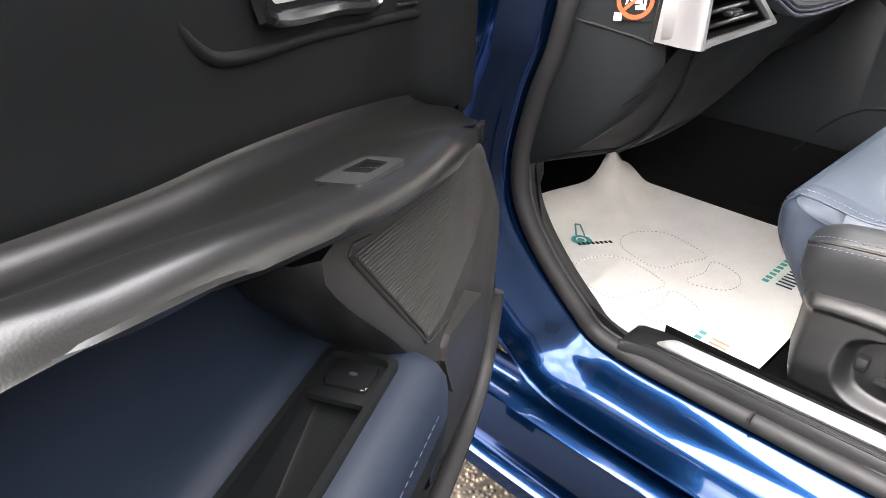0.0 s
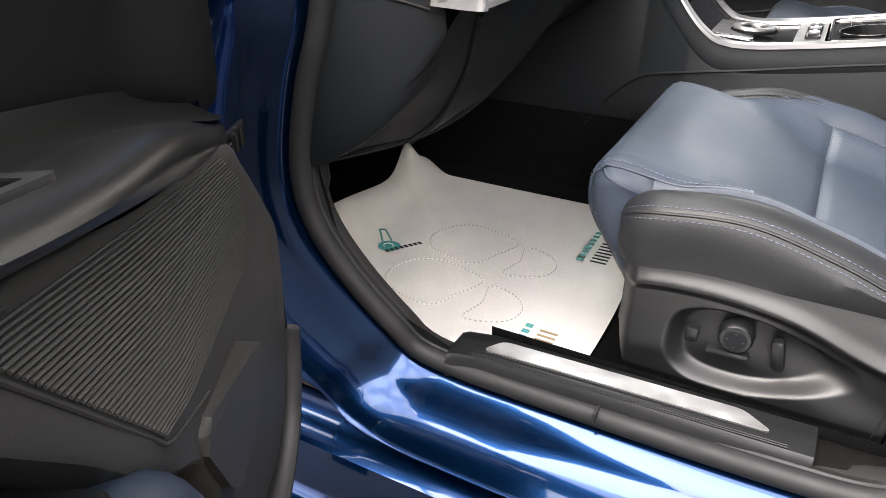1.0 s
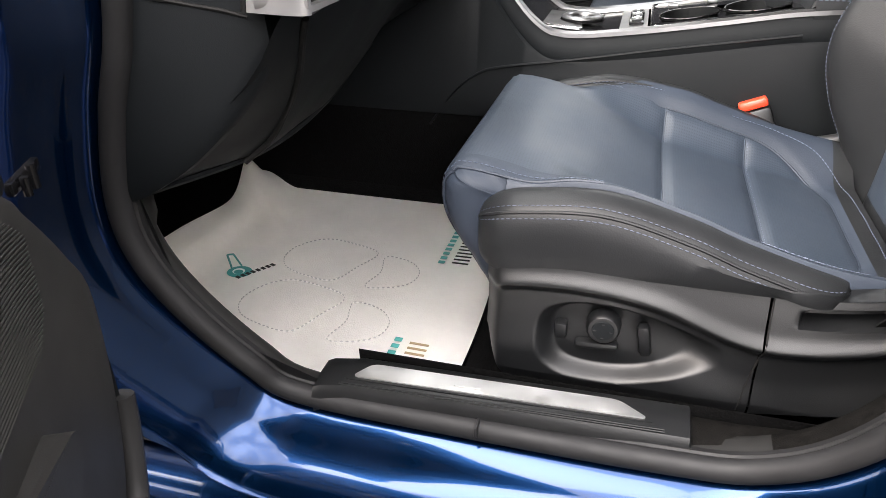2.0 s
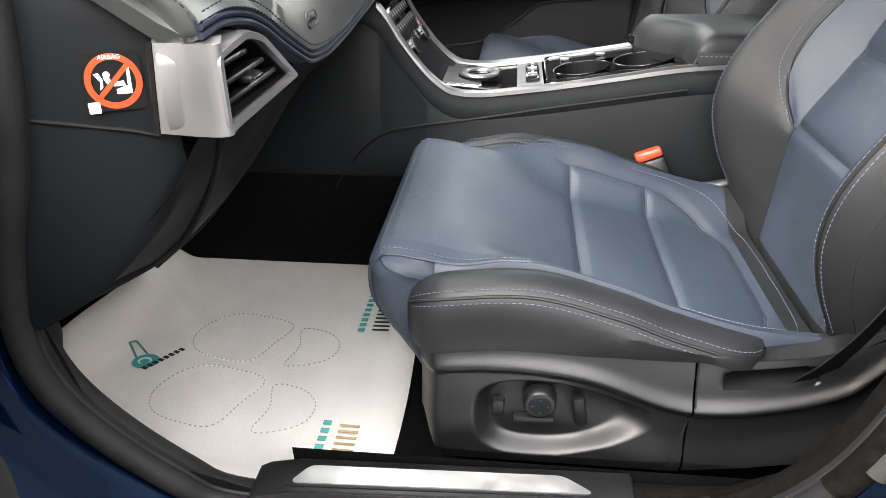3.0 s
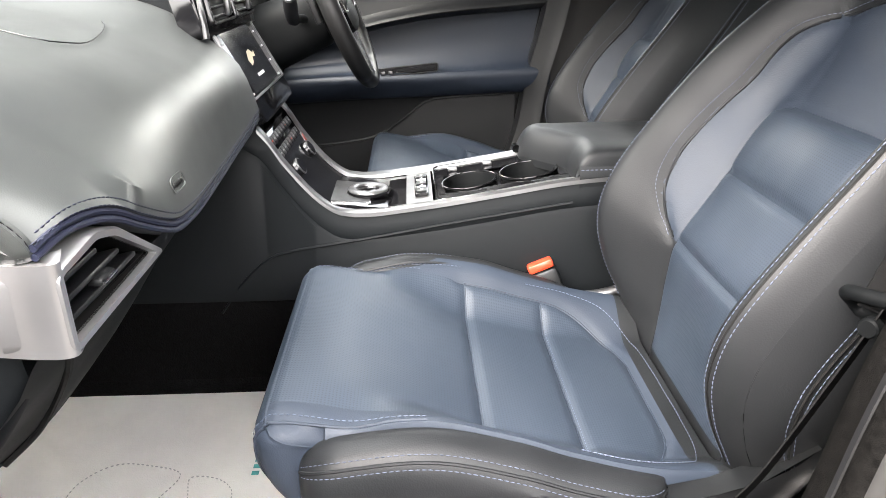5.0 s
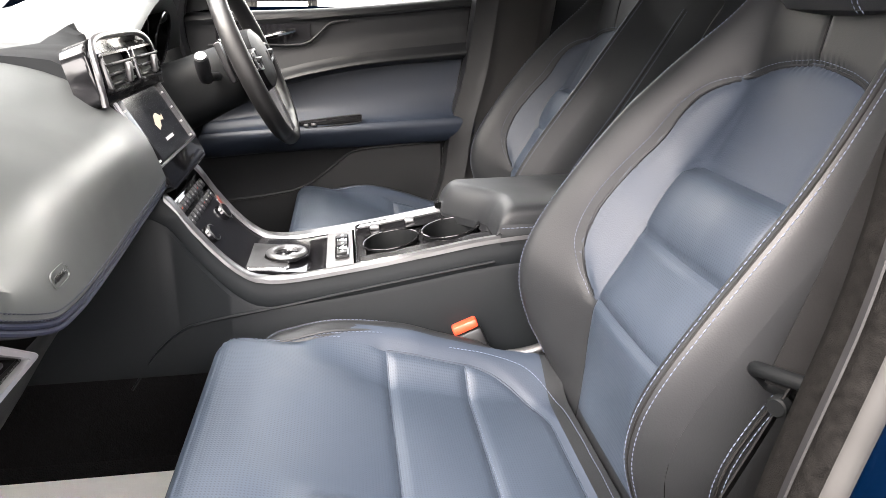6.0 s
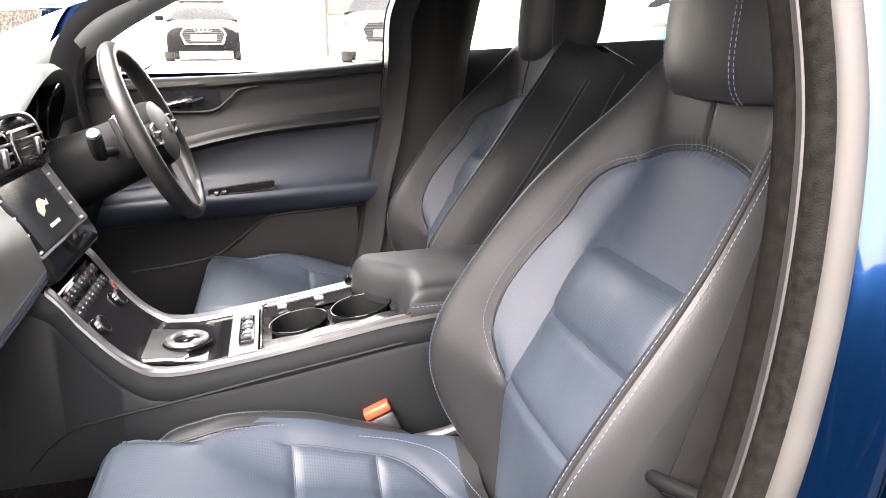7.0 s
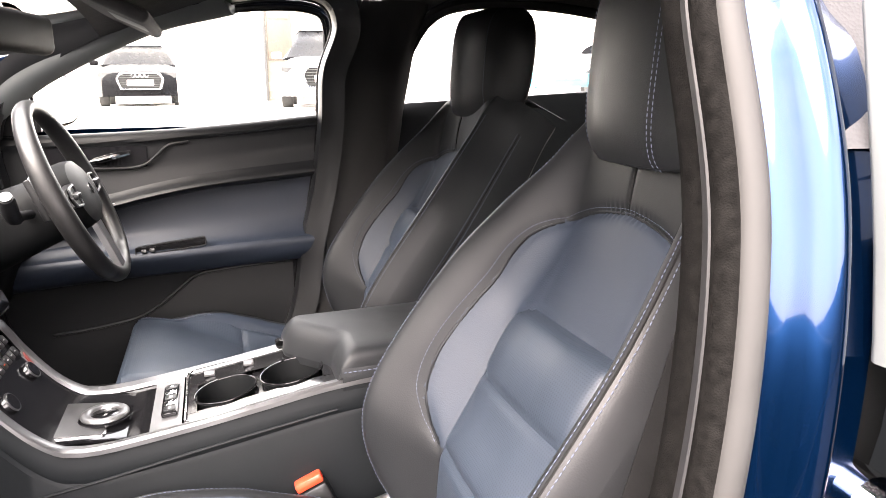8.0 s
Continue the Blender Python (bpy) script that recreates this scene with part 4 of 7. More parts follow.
# the whole vent unit fills the width of the centre panel
for ob in mid_vent.children:
    ob.data.transform(Matrix.Translation((-0.010, -0.014, 0.006)) @ Matrix.Translation((0, 0.33, 0.846)) @ Matrix.Diagonal((1.16, 1.0, 1.18, 1.0)) @ Matrix.Translation((0, -0.33, -0.846)))

# climate panel with keys and knobs
clim = thing("climate_panel", "black climate control panel with rows of keys", "control panel", (0, 0.25, 0.62))
cl_way = Vector((0, 0.048, 0.075)).normalized()
cl_axes = ((0, 0.242, 0.628), (1, 0, 0), cl_way)
cl_n = Vector((1, 0, 0)).cross(cl_way).normalized()
part("fascia", slab(round_corners([(-0.082, -0.052), (0.082, -0.052), (0.098, 0.046), (-0.098, 0.046)], 0.01), 0.010, cl_axes, 0.003), PIANO, clim)
for r, b in enumerate((0.030, 0.008)):
    for k in range(9):
        a = -0.076 + 0.019 * k
        part("key", slab(round_corners([(a - 0.008, b - 0.007), (a + 0.008, b - 0.007), (a + 0.008, b + 0.007), (a - 0.008, b + 0.007)], 0.002), 0.013, cl_axes, 0.001), PLASTIC, clim)
        part("key_mark", slab([(a - 0.0024, b - 0.0009), (a + 0.0024, b - 0.0009), (a + 0.0024, b + 0.0009), (a - 0.0024, b + 0.0009)], 0.0134, cl_axes), ORANGE if (k + r) % 6 == 0 else GREY_PRINT, clim)
for a in (-0.058, 0.058):
    c = Vector((a, 0.242, 0.628)) + cl_way * -0.026 + cl_n * 0.010
    part("knob", tube([c, c + cl_n * 0.003, c + cl_n * 0.010, c + cl_n * 0.012], [0.016, 0.0145, 0.0135, 0.0115], 24), PIANO, clim)
    part("knob_rim", tube([c + cl_n * 0.009, c + cl_n * 0.0112], [0.0140, 0.0138], 24), SATIN, clim)
c = Vector((0.094, 0.225, 0.622))
part("start_button", tube([c, c + cl_n * 0.004], 0.0125, 24), material("red_start_button", (0.16, 0.02, 0.014), 0.4), clim, "dull red start button")
part("start_rim", tube([c - cl_n * 0.001, c + cl_n * 0.003], 0.0155, 24), SATIN, clim)


# ---- centre console ----
console = thing("centre_console", "dark centre console with satin silver edges", "console", (0, 0, 0.25))
TOP = [(-0.34, 0.612), (-0.2, 0.602), (-0.1, 0.586), (-0.02, 0.573), (0.06, 0.562), (0.11, 0.557), (0.15, 0.560), (0.175, 0.575), (0.20, 0.600), (0.23, 0.640), (0.262, 0.688), (0.30, 0.703), (0.45, 0.69), (0.68, 0.66)]
HALF = [(-0.34, 0.108), (0.1, 0.110), (0.2, 0.108), (0.262, 0.112), (0.68, 0.112)]
ys = list(np.linspace(-0.34, 0.15, 24)) + list(np.linspace(0.16, 0.262, 14))
for side in (-1, 1):
    rows, cap, felt = [], [], []
    for y in ys + [0.28, 0.31, 0.36, 0.44, 0.56, 0.68]:
        w, z = ease(y, HALF), ease(y, TOP)
        fwd = max(0, y - 0.15) * 0.9
        rows.append([(side * (w - 0.002), y, z - 0.006), (side * (w + 0.003), y - fwd * 0.1, z - 0.020), (side * (w + 0.007), y, z - 0.035), (side * (w + 0.006), y, z - 0.042), (side * (w + 0.010), y, z - 0.048), (side * (w + 0.014), y, min(0.45, z - 0.12)), (side * (w + 0.018), y, 0.424), (side * (w + 0.017), y, 0.421), (side * (w + 0.008), y, 0.419)])
        felt.append([(side * (w + 0.010), y, 0.426), (side * (w + 0.0125), y, 0.419), (side * (w + 0.012), y, 0.40), (side * (w + 0.008), y, 0.36), (side * (w + 0.002), y, 0.25)])
        if y <= 0.262:
            cap.append([(side * (w - 0.021), y, z - 0.006), (side * (w - 0.018), y, z - 0.0005), (side * (w - 0.004), y, z + 0.002), (side * (w + 0.001), y, z - 0.001), (side * (w + 0.002), y, z - 0.007)])
    part("side_carpet", skin(felt), CARPET, console, "black carpet along the tunnel")
    part("side_panel", skin(rows), SOFT, console, "soft black side of the console")
    part("edge_trim", skin(cap), SATIN, console, "satin silver edge")
step = [Vector((-0.126, y, z)) for y, z in ((0.34, 0.40), (0.30, 0.455), (0.26, 0.49), (0.22, 0.503), (0.1, 0.522), (-0.02, 0.543), (-0.2, 0.572))]
part("side_crease", tube(curve(step, 40), 0.0022, 6), SOFT, console)

zt = lambda y: ease(y, TOP)  # noqa: E731
deck = skin([[(x, y, zt(y) - 0.006) for x in (-0.1, 0.0, 0.1)] for y in (0.008, 0.02, 0.035, 0.05)])
part("deck_floor", skin([[(x, y, zt(y) - 0.007) for x in (-0.1, 0.0, 0.1)] for y in np.linspace(0.05, 0.235, 14)]), PIANO, console)
part("deck", deck, SATIN, console, "satin silver console top")


def on_top(outline, thick, lift, bevel=0.0, y0=0.0):
    slope = (zt(y0 + 0.05) - zt(y0 - 0.05)) / 0.1
    return slab(outline, thick, ((0, y0, zt(y0) - 0.006 + lift), (1, 0, 0), (0, 1, slope)), bevel)


part("shift_panel", on_top(round_corners([(-0.078, -0.072), (0.078, -0.072), (0.078, 0.066), (-0.078, 0.066)], 0.010), 0.004, 0.001, 0.001, 0.118), PIANO, console, "piano black shift panel")
part("plate_rim", on_top(round_corners([(-0.068, -0.012), (0.040, -0.012), (0.044, 0.058), (-0.070, 0.058)], 0.006), 0.0022, 0.005, 0.0005, 0.118), CHROME, console)
part("shift_plate", on_top(round_corners([(-0.0655, -0.0095), (0.0375, -0.0095), (0.0415, 0.0555), (-0.0675, 0.0555)], 0.005), 0.003, 0.005, 0.001, 0.118), PLATE_GREY, console, "brushed plate round the rotary selector")
selector = thing("rotary_gear_selector", "satin metal rotary gear selector ring", "gear selector", (0, 0.108, 0.56))
c = Vector((-0.014, 0.112, zt(0.112) + 0.002))
up = Vector((0, 0.02, 1)).normalized()
part("dial_base", tube([c, c + up * 0.003], 0.036, 40), PIANO, selector)
ringp = [c + up * 0.005 + Vector((0.0255 * math.cos(a), 0.0255 * math.sin(a), 0)) for a in (2 * math.pi * k / 48 for k in range(48))]
part("dial_ring", tube(ringp, 0.0072, 12, closed=True, flatten=0.6), SATIN, selector)
part("dial_centre", tube([c, c + up * 0.004, c + up * 0.005], [0.021, 0.021, 0.0185], 32), PIANO, selector)
for k in range(5):
    part("gear_mark", slab([(-0.014 + 0.007 * k - 0.002, 0.049), (-0.014 + 0.007 * k + 0.002, 0.049), (-0.014 + 0.007 * k + 0.002, 0.054), (-0.014 + 0.007 * k - 0.002, 0.054)], 0.0004, ((0, 0.118, zt(0.118) + 0.0022), (1, 0, 0), (0, 1, 0.06))), WHITE_PRINT, console)
part("key_strip", on_top(round_corners([(-0.048, -0.011), (0.056, -0.011), (0.056, 0.011), (-0.048, 0.011)], 0.003), 0.004, 0.001, 0.001, 0.025), PIANO, console, "strip of drive mode keys")
for k in range(5):
    a = -0.034 + 0.0195 * k
    part("mode_key", on_top(round_corners([(a - 0.0085, -0.008), (a + 0.0085, -0.008), (a + 0.0085, 0.008), (a - 0.0085, 0.008)], 0.002), 0.003, 0.005, 0.001, 0.025), CHROME if k % 2 else PLASTIC, console)
    part("mode_mark", on_top([(a - 0.002, -0.002), (a + 0.002, -0.002), (a + 0.002, 0.002), (a - 0.002, 0.002)], 0.0003, 0.0083, 0, 0.025), WHITE_PRINT, console)

# cup holders
cups = thing("cup_holder", "twin black cup holders with bright rims", "cup holder", (0, -0.1, 0.53))
slope = 0.165
zz = lambda x, y: zt(y) - 0.004  # noqa: E731
centres = ((-0.012, -0.053, 0.043), (-0.012, -0.150, 0.045))

for which, (cx, cy, r) in enumerate(centres):
    rows = []
    for f, h in ((1.05, 0.0), (1.0, 0.0015), (0.97, -0.004), (0.93, -0.03), (0.88, -0.075), (0.80, -0.078), (0.0, -0.078)):
        rows.append([Vector((cx + r * f * math.cos(a), cy + r * f * math.sin(a), zz(cx, cy) + h + slope * -1 * r * f * math.sin(a) * (1 if h > -0.05 else 0))) for a in (2 * math.pi * k / 48 for k in range(48))])
    part("cup_well", skin(rows, close_cols=True), TRIM_BLACK, cups, "deep black cup well")
    rim = [Vector((cx + r * 1.03 * math.cos(a), cy + r * 1.03 * math.sin(a), zz(cx, cy) + 0.002 - slope * r * math.sin(a))) for a in (2 * math.pi * k / 48 for k in range(48))]
    part("cup_rim", tube(rim, 0.0012, 8, closed=True), PIANO, cups)
    # short silver arc laid on as the highlight of the black rim
    part("rim_gleam", tube([p + Vector((0, 0, 0.0008)) for p in rim[2:14]], 0.0009, 6), SATIN, cups)
for sx, w in ((-1, 0.035), (1, 0.040)):
    x0, x1 = (-0.097, -0.058) if sx < 0 else (0.036, 0.097)
    part("side_deck", skin([[(x0, y, zz(0, y)), (x1, y, zz(0, y))] for y in np.linspace(-0.24, 0.004, 8)]), PIANO, cups, "piano black deck beside the cups")
part("end_deck", skin([[(-0.06, y, zz(0, y) + 0.0004), (0.05, y, zz(0, y) + 0.0004)] for y in (-0.012, 0.004)]), PIANO, cups)
part("middle_web", skin([[(-0.06, y, zz(0, y) - 0.006), (0.05, y, zz(0, y) - 0.006)] for y in (-0.112, -0.094)]), PIANO, cups)
part("rear_deck", skin([[(-0.06, y, zz(0, y) + 0.0004), (0.05, y, zz(0, y) + 0.0004)] for y in (-0.25, -0.192)]), PIANO, cups)
part("well_floor", box((-0.005, -0.1, 0.485), (0.12, 0.22, 0.01), 0.002), PLASTIC, cups)
lip = [Vector((x, y, zz(0, y) + 0.0025)) for x, y in round_corners([(-0.094, 0.003), (-0.094, -0.23), (0.094, -0.23), (0.094, 0.003)], 0.014)]
part("deck_rim", tube(lip, 0.0018, 6, closed=True), CHROME, cups, "bright rim round the cup holders")
for y in (-0.03, -0.09):
    part("catch", box((0.066, y, zz(0, y) + 0.003), (0.018, 0.016, 0.006), 0.002), SATIN, cups)

def smooth_step(x):
    x = min(max(x, 0.0), 1.0)
    return x * x * (3 - 2 * x)


# armrest lid
arm = console
rows = []
for k in range(33):
    u = -1 + 2 * k / 32
    x = 0.0 + 0.104 * math.copysign(1 - (1 - abs(u)) ** 1.6, u)
    edge = max(0.0, 1 - abs(u) ** 5) ** 0.5
    yf = -0.148 - 0.062 * smooth_step((0.07 - x) / 0.11)
    top_z = 0.617 + 0.032 * edge
    low_z = 0.598
    col = []
    for t in np.linspace(0, 1, 9):
        a = t * math.pi / 2
        col.append((x, yf + 0.004 - 0.030 * (1 - math.cos(a)) - 0.004 * t, low_z + (top_z - low_z) * math.sin(a)))
    for y in (-0.27, -0.33, -0.42, -0.50, -0.58):
        col.append((x, y, top_z + 0.012 * (-0.2 - y)))
    rows.append(col)
part("armrest_lid", skin(rows), BLACK_LEATHER, arm, "black leather armrest lid with blue-grey stitching")
for side in (-1, 1):
    yf = -0.212 if side < 0 else -0.15
    part("arm_side", skin([[(side * 0.103, y, 0.622 + 0.012 * (-0.2 - y)), (side * 0.1085, y, 0.612), (side * 0.110, y, 0.598), (side * 0.109, y, 0.588)] for y in (yf, yf - 0.02, -0.3, -0.4, -0.58)]), BLACK_LEATHER, arm)
part("lid_base", skin([[(r[0][0], r[0][1], r[0][2]), (r[0][0], r[0][1] - 0.003, 0.585)] for r in rows]), BLACK_LEATHER, arm)
part("side_stitching", dashes([Vector((-0.1075, y, 0.6165 + 0.01 * (-y - 0.2))) for y in np.linspace(-0.214, -0.5, 40)], 0.005, 0.002, 0.0007), THREAD, arm)
part("hinge_button", tube([Vector((0.066, -0.141, 0.607)), Vector((0.082, -0.141, 0.607))], 0.007, 14), CHROME, arm)
part("arm_base", box((0, -0.42, 0.50), (0.21, 0.42, 0.2), 0.01), SOFT, arm)


# ---- front seats ----
LEAN = math.atan2(0.111, 0.178)
CREST_OUT = [(-0.30, 0.440), (-0.2, 0.446), (-0.11, 0.470), (-0.056, 0.490), (0.025, 0.510), (0.105, 0.505), (0.15, 0.495), (0.20, 0.47)]
CREST_IN = [(-0.30, 0.436), (-0.2, 0.455), (-0.11, 0.482), (-0.056, 0.500), (0.04, 0.512), (0.105, 0.502), (0.15, 0.492), (0.20, 0.47)]
MIDDLE = [(-0.32, 0.402), (-0.242, 0.404), (-0.14, 0.424), (-0.031, 0.452), (0.06, 0.492), (0.12, 0.514), (0.16, 0.519)]
WIDE = [(0.0, 0.195), (0.08, 0.212), (0.15, 0.225), (0.25, 0.230), (0.39, 0.222), (0.48, 0.195), (0.55, 0.165), (0.62, 0.145), (0.66, 0.13)]
CREST_BACK = [(0.0, -0.065), (0.04, -0.035), (0.08, 0.025), (0.12, 0.066), (0.17, 0.088), (0.25, 0.092), (0.39, 0.080), (0.48, 0.066), (0.55, 0.052), (0.62, 0.042), (0.66, 0.03)]
BULGE_BACK = [(0.0, -0.080), (0.04, -0.062), (0.08, -0.042), (0.13, -0.016), (0.17, 0.0), (0.25, 0.002), (0.33, 0.002), (0.40, -0.001), (0.46, 0.002), (0.52, 0.014), (0.58, 0.032), (0.62, 0.040), (0.66, 0.040)]
SEAM_W = [(0.10, 0.124), (0.165, 0.130), (0.185, 0.147), (0.22, 0.163), (0.28, 0.168), (0.34, 0.165), (0.40, 0.156), (0.44, 0.146), (0.48, 0.126), (0.505, 0.098), (0.520, 0.055), (0.527, 0.0)]


ARC = [(ease(r, SEAM_W), r) for r in list(np.linspace(0.165, 0.50, 44)) + list(np.linspace(0.5025, 0.527, 24))]


def smooth01(x):
    x = min(max(x, 0.0), 1.0)
    return x * x * (3 - 2 * x)


def cut_sheet(rows, region, wanted, flat):
    """The cells of a grid that belong to one panel, as a mesh with flat lengths as its map."""
    bm = bmesh.new()
    uv = bm.loops.layers.uv.new("flat")
    made = {}
    for i in range(len(rows) - 1):
        for j in range(len(rows[0]) - 1):
            if region[i][j] != wanted:
                continue
            cell = []
            for a, b in ((i, j), (i, j + 1), (i + 1, j + 1), (i + 1, j)):
                if (a, b) not in made:
                    made[a, b] = bm.verts.new(rows[a][b])
                cell.append((made[a, b], flat[a][b]))
            f = bm.faces.new([c[0] for c in cell])
            for loop, c in zip(f.loops, cell):
                loop[uv].uv = c[1]
    return bm


def seat(xc, dy, dz, out, label, head_at=(0, 0, 0)):
    """A sports seat; out is the side of its sill, -1 or 1."""
    s = thing("car_seat", label, "car seat", (xc, dy, 0.25 + dz), group="front seats")
    at = lambda x, y, z: Vector((xc + x, y + dy, z + dz))  # noqa: E731

    # cushion: rows run from the rear to the front roll and down its face
    def cushion_place(e, k):
        """e across from -1 (sill side) to 1, k along from the rear (0) to under the front (1)."""
        run = 0.02 + 0.66 * k
        if run < 0.48:
            y, drop = -0.30 + run, 0.0
            mid = ease(y, MIDDLE)
            fade = 1.0
        else:
            t = min((run - 0.48) / 0.20, 1.0)
            ang = t * radians(100)
            y = 0.18 + 0.020 * math.sin(min(ang, radians(90))) - 0.03 * max(0, t - 0.75) * 2
            mid = 0.516 - 0.045 * (1 - math.cos(min(ang, radians(90)))) - 0.100 * max(0.0, (t - 0.42) / 0.58)
            fade = 1 - smooth01(t * 2.0)
            y -= 0.040 * smooth01((t - 0.45) / 0.55) ** 1.3
        crest = ease(y, CREST_IN if e > 0 else CREST_OUT)
        ae = abs(e)
        w = 0.238
        # towards the front roll the sheet narrows and wraps round its ends
        g = smooth01((run - 0.36) / 0.10)
        x = w * ae
        z = mid + (crest - mid) * smooth01((ae - 0.50) / 0.32) * fade * (1 - g)
        start, base, swell = (0.60, 0.143, 0.048) if e > 0 else (0.72, 0.171, 0.034)
        if ae > start:
            q = (ae - start) / (1 - start)
            wx = base + swell * math.sin(min(q * 1.5, 1) * math.pi / 2)
            dip = (swell - 0.004) * (1 - math.cos(min(q * 1.5, 1) * math.pi / 2)) + 0.13 * max(0, q - 0.60)
            cy, cz = min(y, 0.150) - y, 0.430 - z
            reach = math.hypot(cy, cz)
            dip = min(dip, 0.9 * reach) / max(reach, 1e-6)
            tuck = max(0.0, ae - 0.82) / 0.18
            wx *= 1 - 0.12 * smooth01((run - 0.56) / 0.12)
            x = (w * min(ae, 0.82) + 0.012 * tuck) * (1 - g) + wx * g
            z -= 0.045 * tuck * (1 - g)
            z += cz * dip * g
            y += cy * dip * g
        return x * (1 if e > 0 else -1) * -out, y, z

    def cushion_seams(x, y, e):
        """How near a place lies to a seam of the cushion: metres."""
        near = 1.0
        ins = 0.1667
        rear = math.hypot(max(0, abs(x) - (ins - 0.10)), max(0, -0.145 - y)) - 0.10
        if y > -0.145:
            edge = abs(abs(x) - ins) + 0.03 * smooth01((y + 0.03) / 0.06)
        else:
            edge = abs(rear)
        near = min(near, edge)
        if abs(x) < ins:
            for c in (-0.031, -0.140):
                near = min(near, abs(y - c))
        return near

    na, nb = 120, 132
    rows, flat, region = [], [], []
    for i in range(nb + 1):
        k = i / nb
        row, fl = [], []
        for j in range(na + 1):
            e = -1 + 2 * j / na
            x, y, z = cushion_place(e, k)
            run = 0.02 + 0.66 * k
            d = cushion_seams(x, y if run < 0.48 else 0.18 + run - 0.48, e)
            groove = 0.0050 * math.exp(-((d / 0.006) ** 2))
            puff = 0.0035 * math.sin(min(d, 0.06) / 0.06 * math.pi / 2)
            z2 = z + (puff - groove) * (1 if run < 0.5 else 0)
            row.append(at(x, y, z2))
            fl.append((x, run))
        rows.append(row)
        flat.append(fl)
    for i in range(nb):
        line = []
        for j in range(na):
            e = -1 + 2 * (j + 0.5) / na
            x, y, z = cushion_place(e, (i + 0.5) / nb)
            run = 0.02 + 0.66 * (i + 0.5) / nb
            ins = 0.1667
            if run < 0.045:
                kind = "tail"
            elif run > 0.425 and (e < -0.80 or e > 0.74):
                kind = "cheek"
            else:
                rear = math.hypot(max(0, abs(x) - (ins - 0.10)), max(0, -0.145 - y)) - 0.10
                inside = (abs(x) < ins and y > -0.145) or (y <= -0.145 and rear < 0)
                if run >= 0.48 or y > -0.031:
                    kind = "front" if abs(e) < 0.70 and run < 0.66 else "blue"
                elif inside:
                    kind = "middle" if y > -0.14 else "insert"
                else:
                    kind = "blue"
            line.append(kind)
        region.append(line)
    for name, kind, mat, text in (("front_roll", "front", BLUE_PERF, "perforated navy leather front roll"), ("middle_panel", "middle", BLUE_PERF, "perforated navy leather panel"), ("rear_panel", "insert", BLUE_PERF, "perforated navy leather panel"),
                                  ("cushion_surround", "blue", BLUE_LEATHER, "smooth navy leather surround"), ("cushion_tail", "tail", BLACK_LEATHER, "")):
        bm = cut_sheet(rows, region, kind, flat)
        if len(bm.faces):
            part(name, bm, mat, s, text)
    # black leather bolsters over the crest and down the sides
    for sign in (-1, 1):
        lines, side = [], sign * -out
        table = CREST_IN if sign > 0 else CREST_OUT
        for i in range(56):
            y = -0.200 + 0.352 * (0.5 - 0.5 * math.cos(math.pi * i / 55))
            zs = ease(y, table)
            zl = min(0.433 - 0.012 * smooth01((y - 0.05) / 0.09), zs - 0.020)
            f = max(0.0, (y - 0.108) / 0.0442)
            f = max(f, (-0.150 - y) / 0.052)
            g = math.sqrt(max(0.0, 1 - f * f))
            sec = [(0.186, zs - 0.012), (0.192, zs - 0.004), (0.200, zs), (0.212, zs + 0.001), (0.224, zs - 0.003), (0.234, zs - 0.011), (0.239, zs - 0.022), (0.2415, zs * 0.55 + zl * 0.45), (0.2405, zl + 0.016), (0.236, zl + 0.004), (0.225, zl), (0.20, zl)]
            hub_z = zl + 0.42 * (zs - zl)
            nip = 0.30 + 0.70 * g ** 0.7
            lap = 0.022 * smooth01((y + 0.06) / 0.16) if sign > 0 else 0.0
            lines.append([at(side * (0.190 + (x - 0.190) * (0.12 + 0.88 * g) - (lap if x < 0.23 else lap * 0.4)), y, hub_z + (z + 0.34 * lap - hub_z) * nip) for x, z in sec])
        part("cushion_bolster", skin(lines, caps=True), BLACK_LEATHER, s, "black leather cushion bolster")
        part("piping", tube([row[1] + Vector((0, 0, 0.001)) for row in lines[2:52]], 0.0021, 6), BLACK_LEATHER, s)
        part("stitching", dashes([row[1] * 1.0 + Vector((-side * 0.0055, 0, 0.0012)) for row in lines[2:50]], 0.0042, 0.0016, 0.00042), THREAD, s, "pale stitching")
        for col, mix in ((4, 0.5), (5, 0.6)):
            part("stitching", dashes([row[col].lerp(row[col + 1], mix) + Vector((side * 0.0008, 0, 0.0009)) for row in lines[4:53]], 0.0042, 0.0016, 0.00042), THREAD, s, "pale stitching")
        part("piping", tube([row[5].lerp(row[6], 0.05) + Vector((side * 0.0004, 0, 0.0002)) for row in lines[4:53]], 0.0016, 6), BLACK_LEATHER, s)
    for e in (-0.80, 0.74):
        side = (1 if e > 0 else -1) * -out
        line = [at(*cushion_place(e, k)) + Vector((side * 0.0006, 0.0008, 0.0036 if k < 0.72 else 0.0006)) for k in np.linspace(0.47, 0.93, 110)]
        part("piping", tube(line, 0.0016, 6), BLUE_LEATHER, s)
        line = [at(*cushion_place(e * 0.965, k)) + Vector((side * 0.0006, 0.0010, 0.0044 if k < 0.72 else 0.0010)) for k in np.linspace(0.47, 0.93, 110)]
        part("stitching", dashes(line, 0.0042, 0.0016, 0.00042), THREAD, s, "pale stitching")
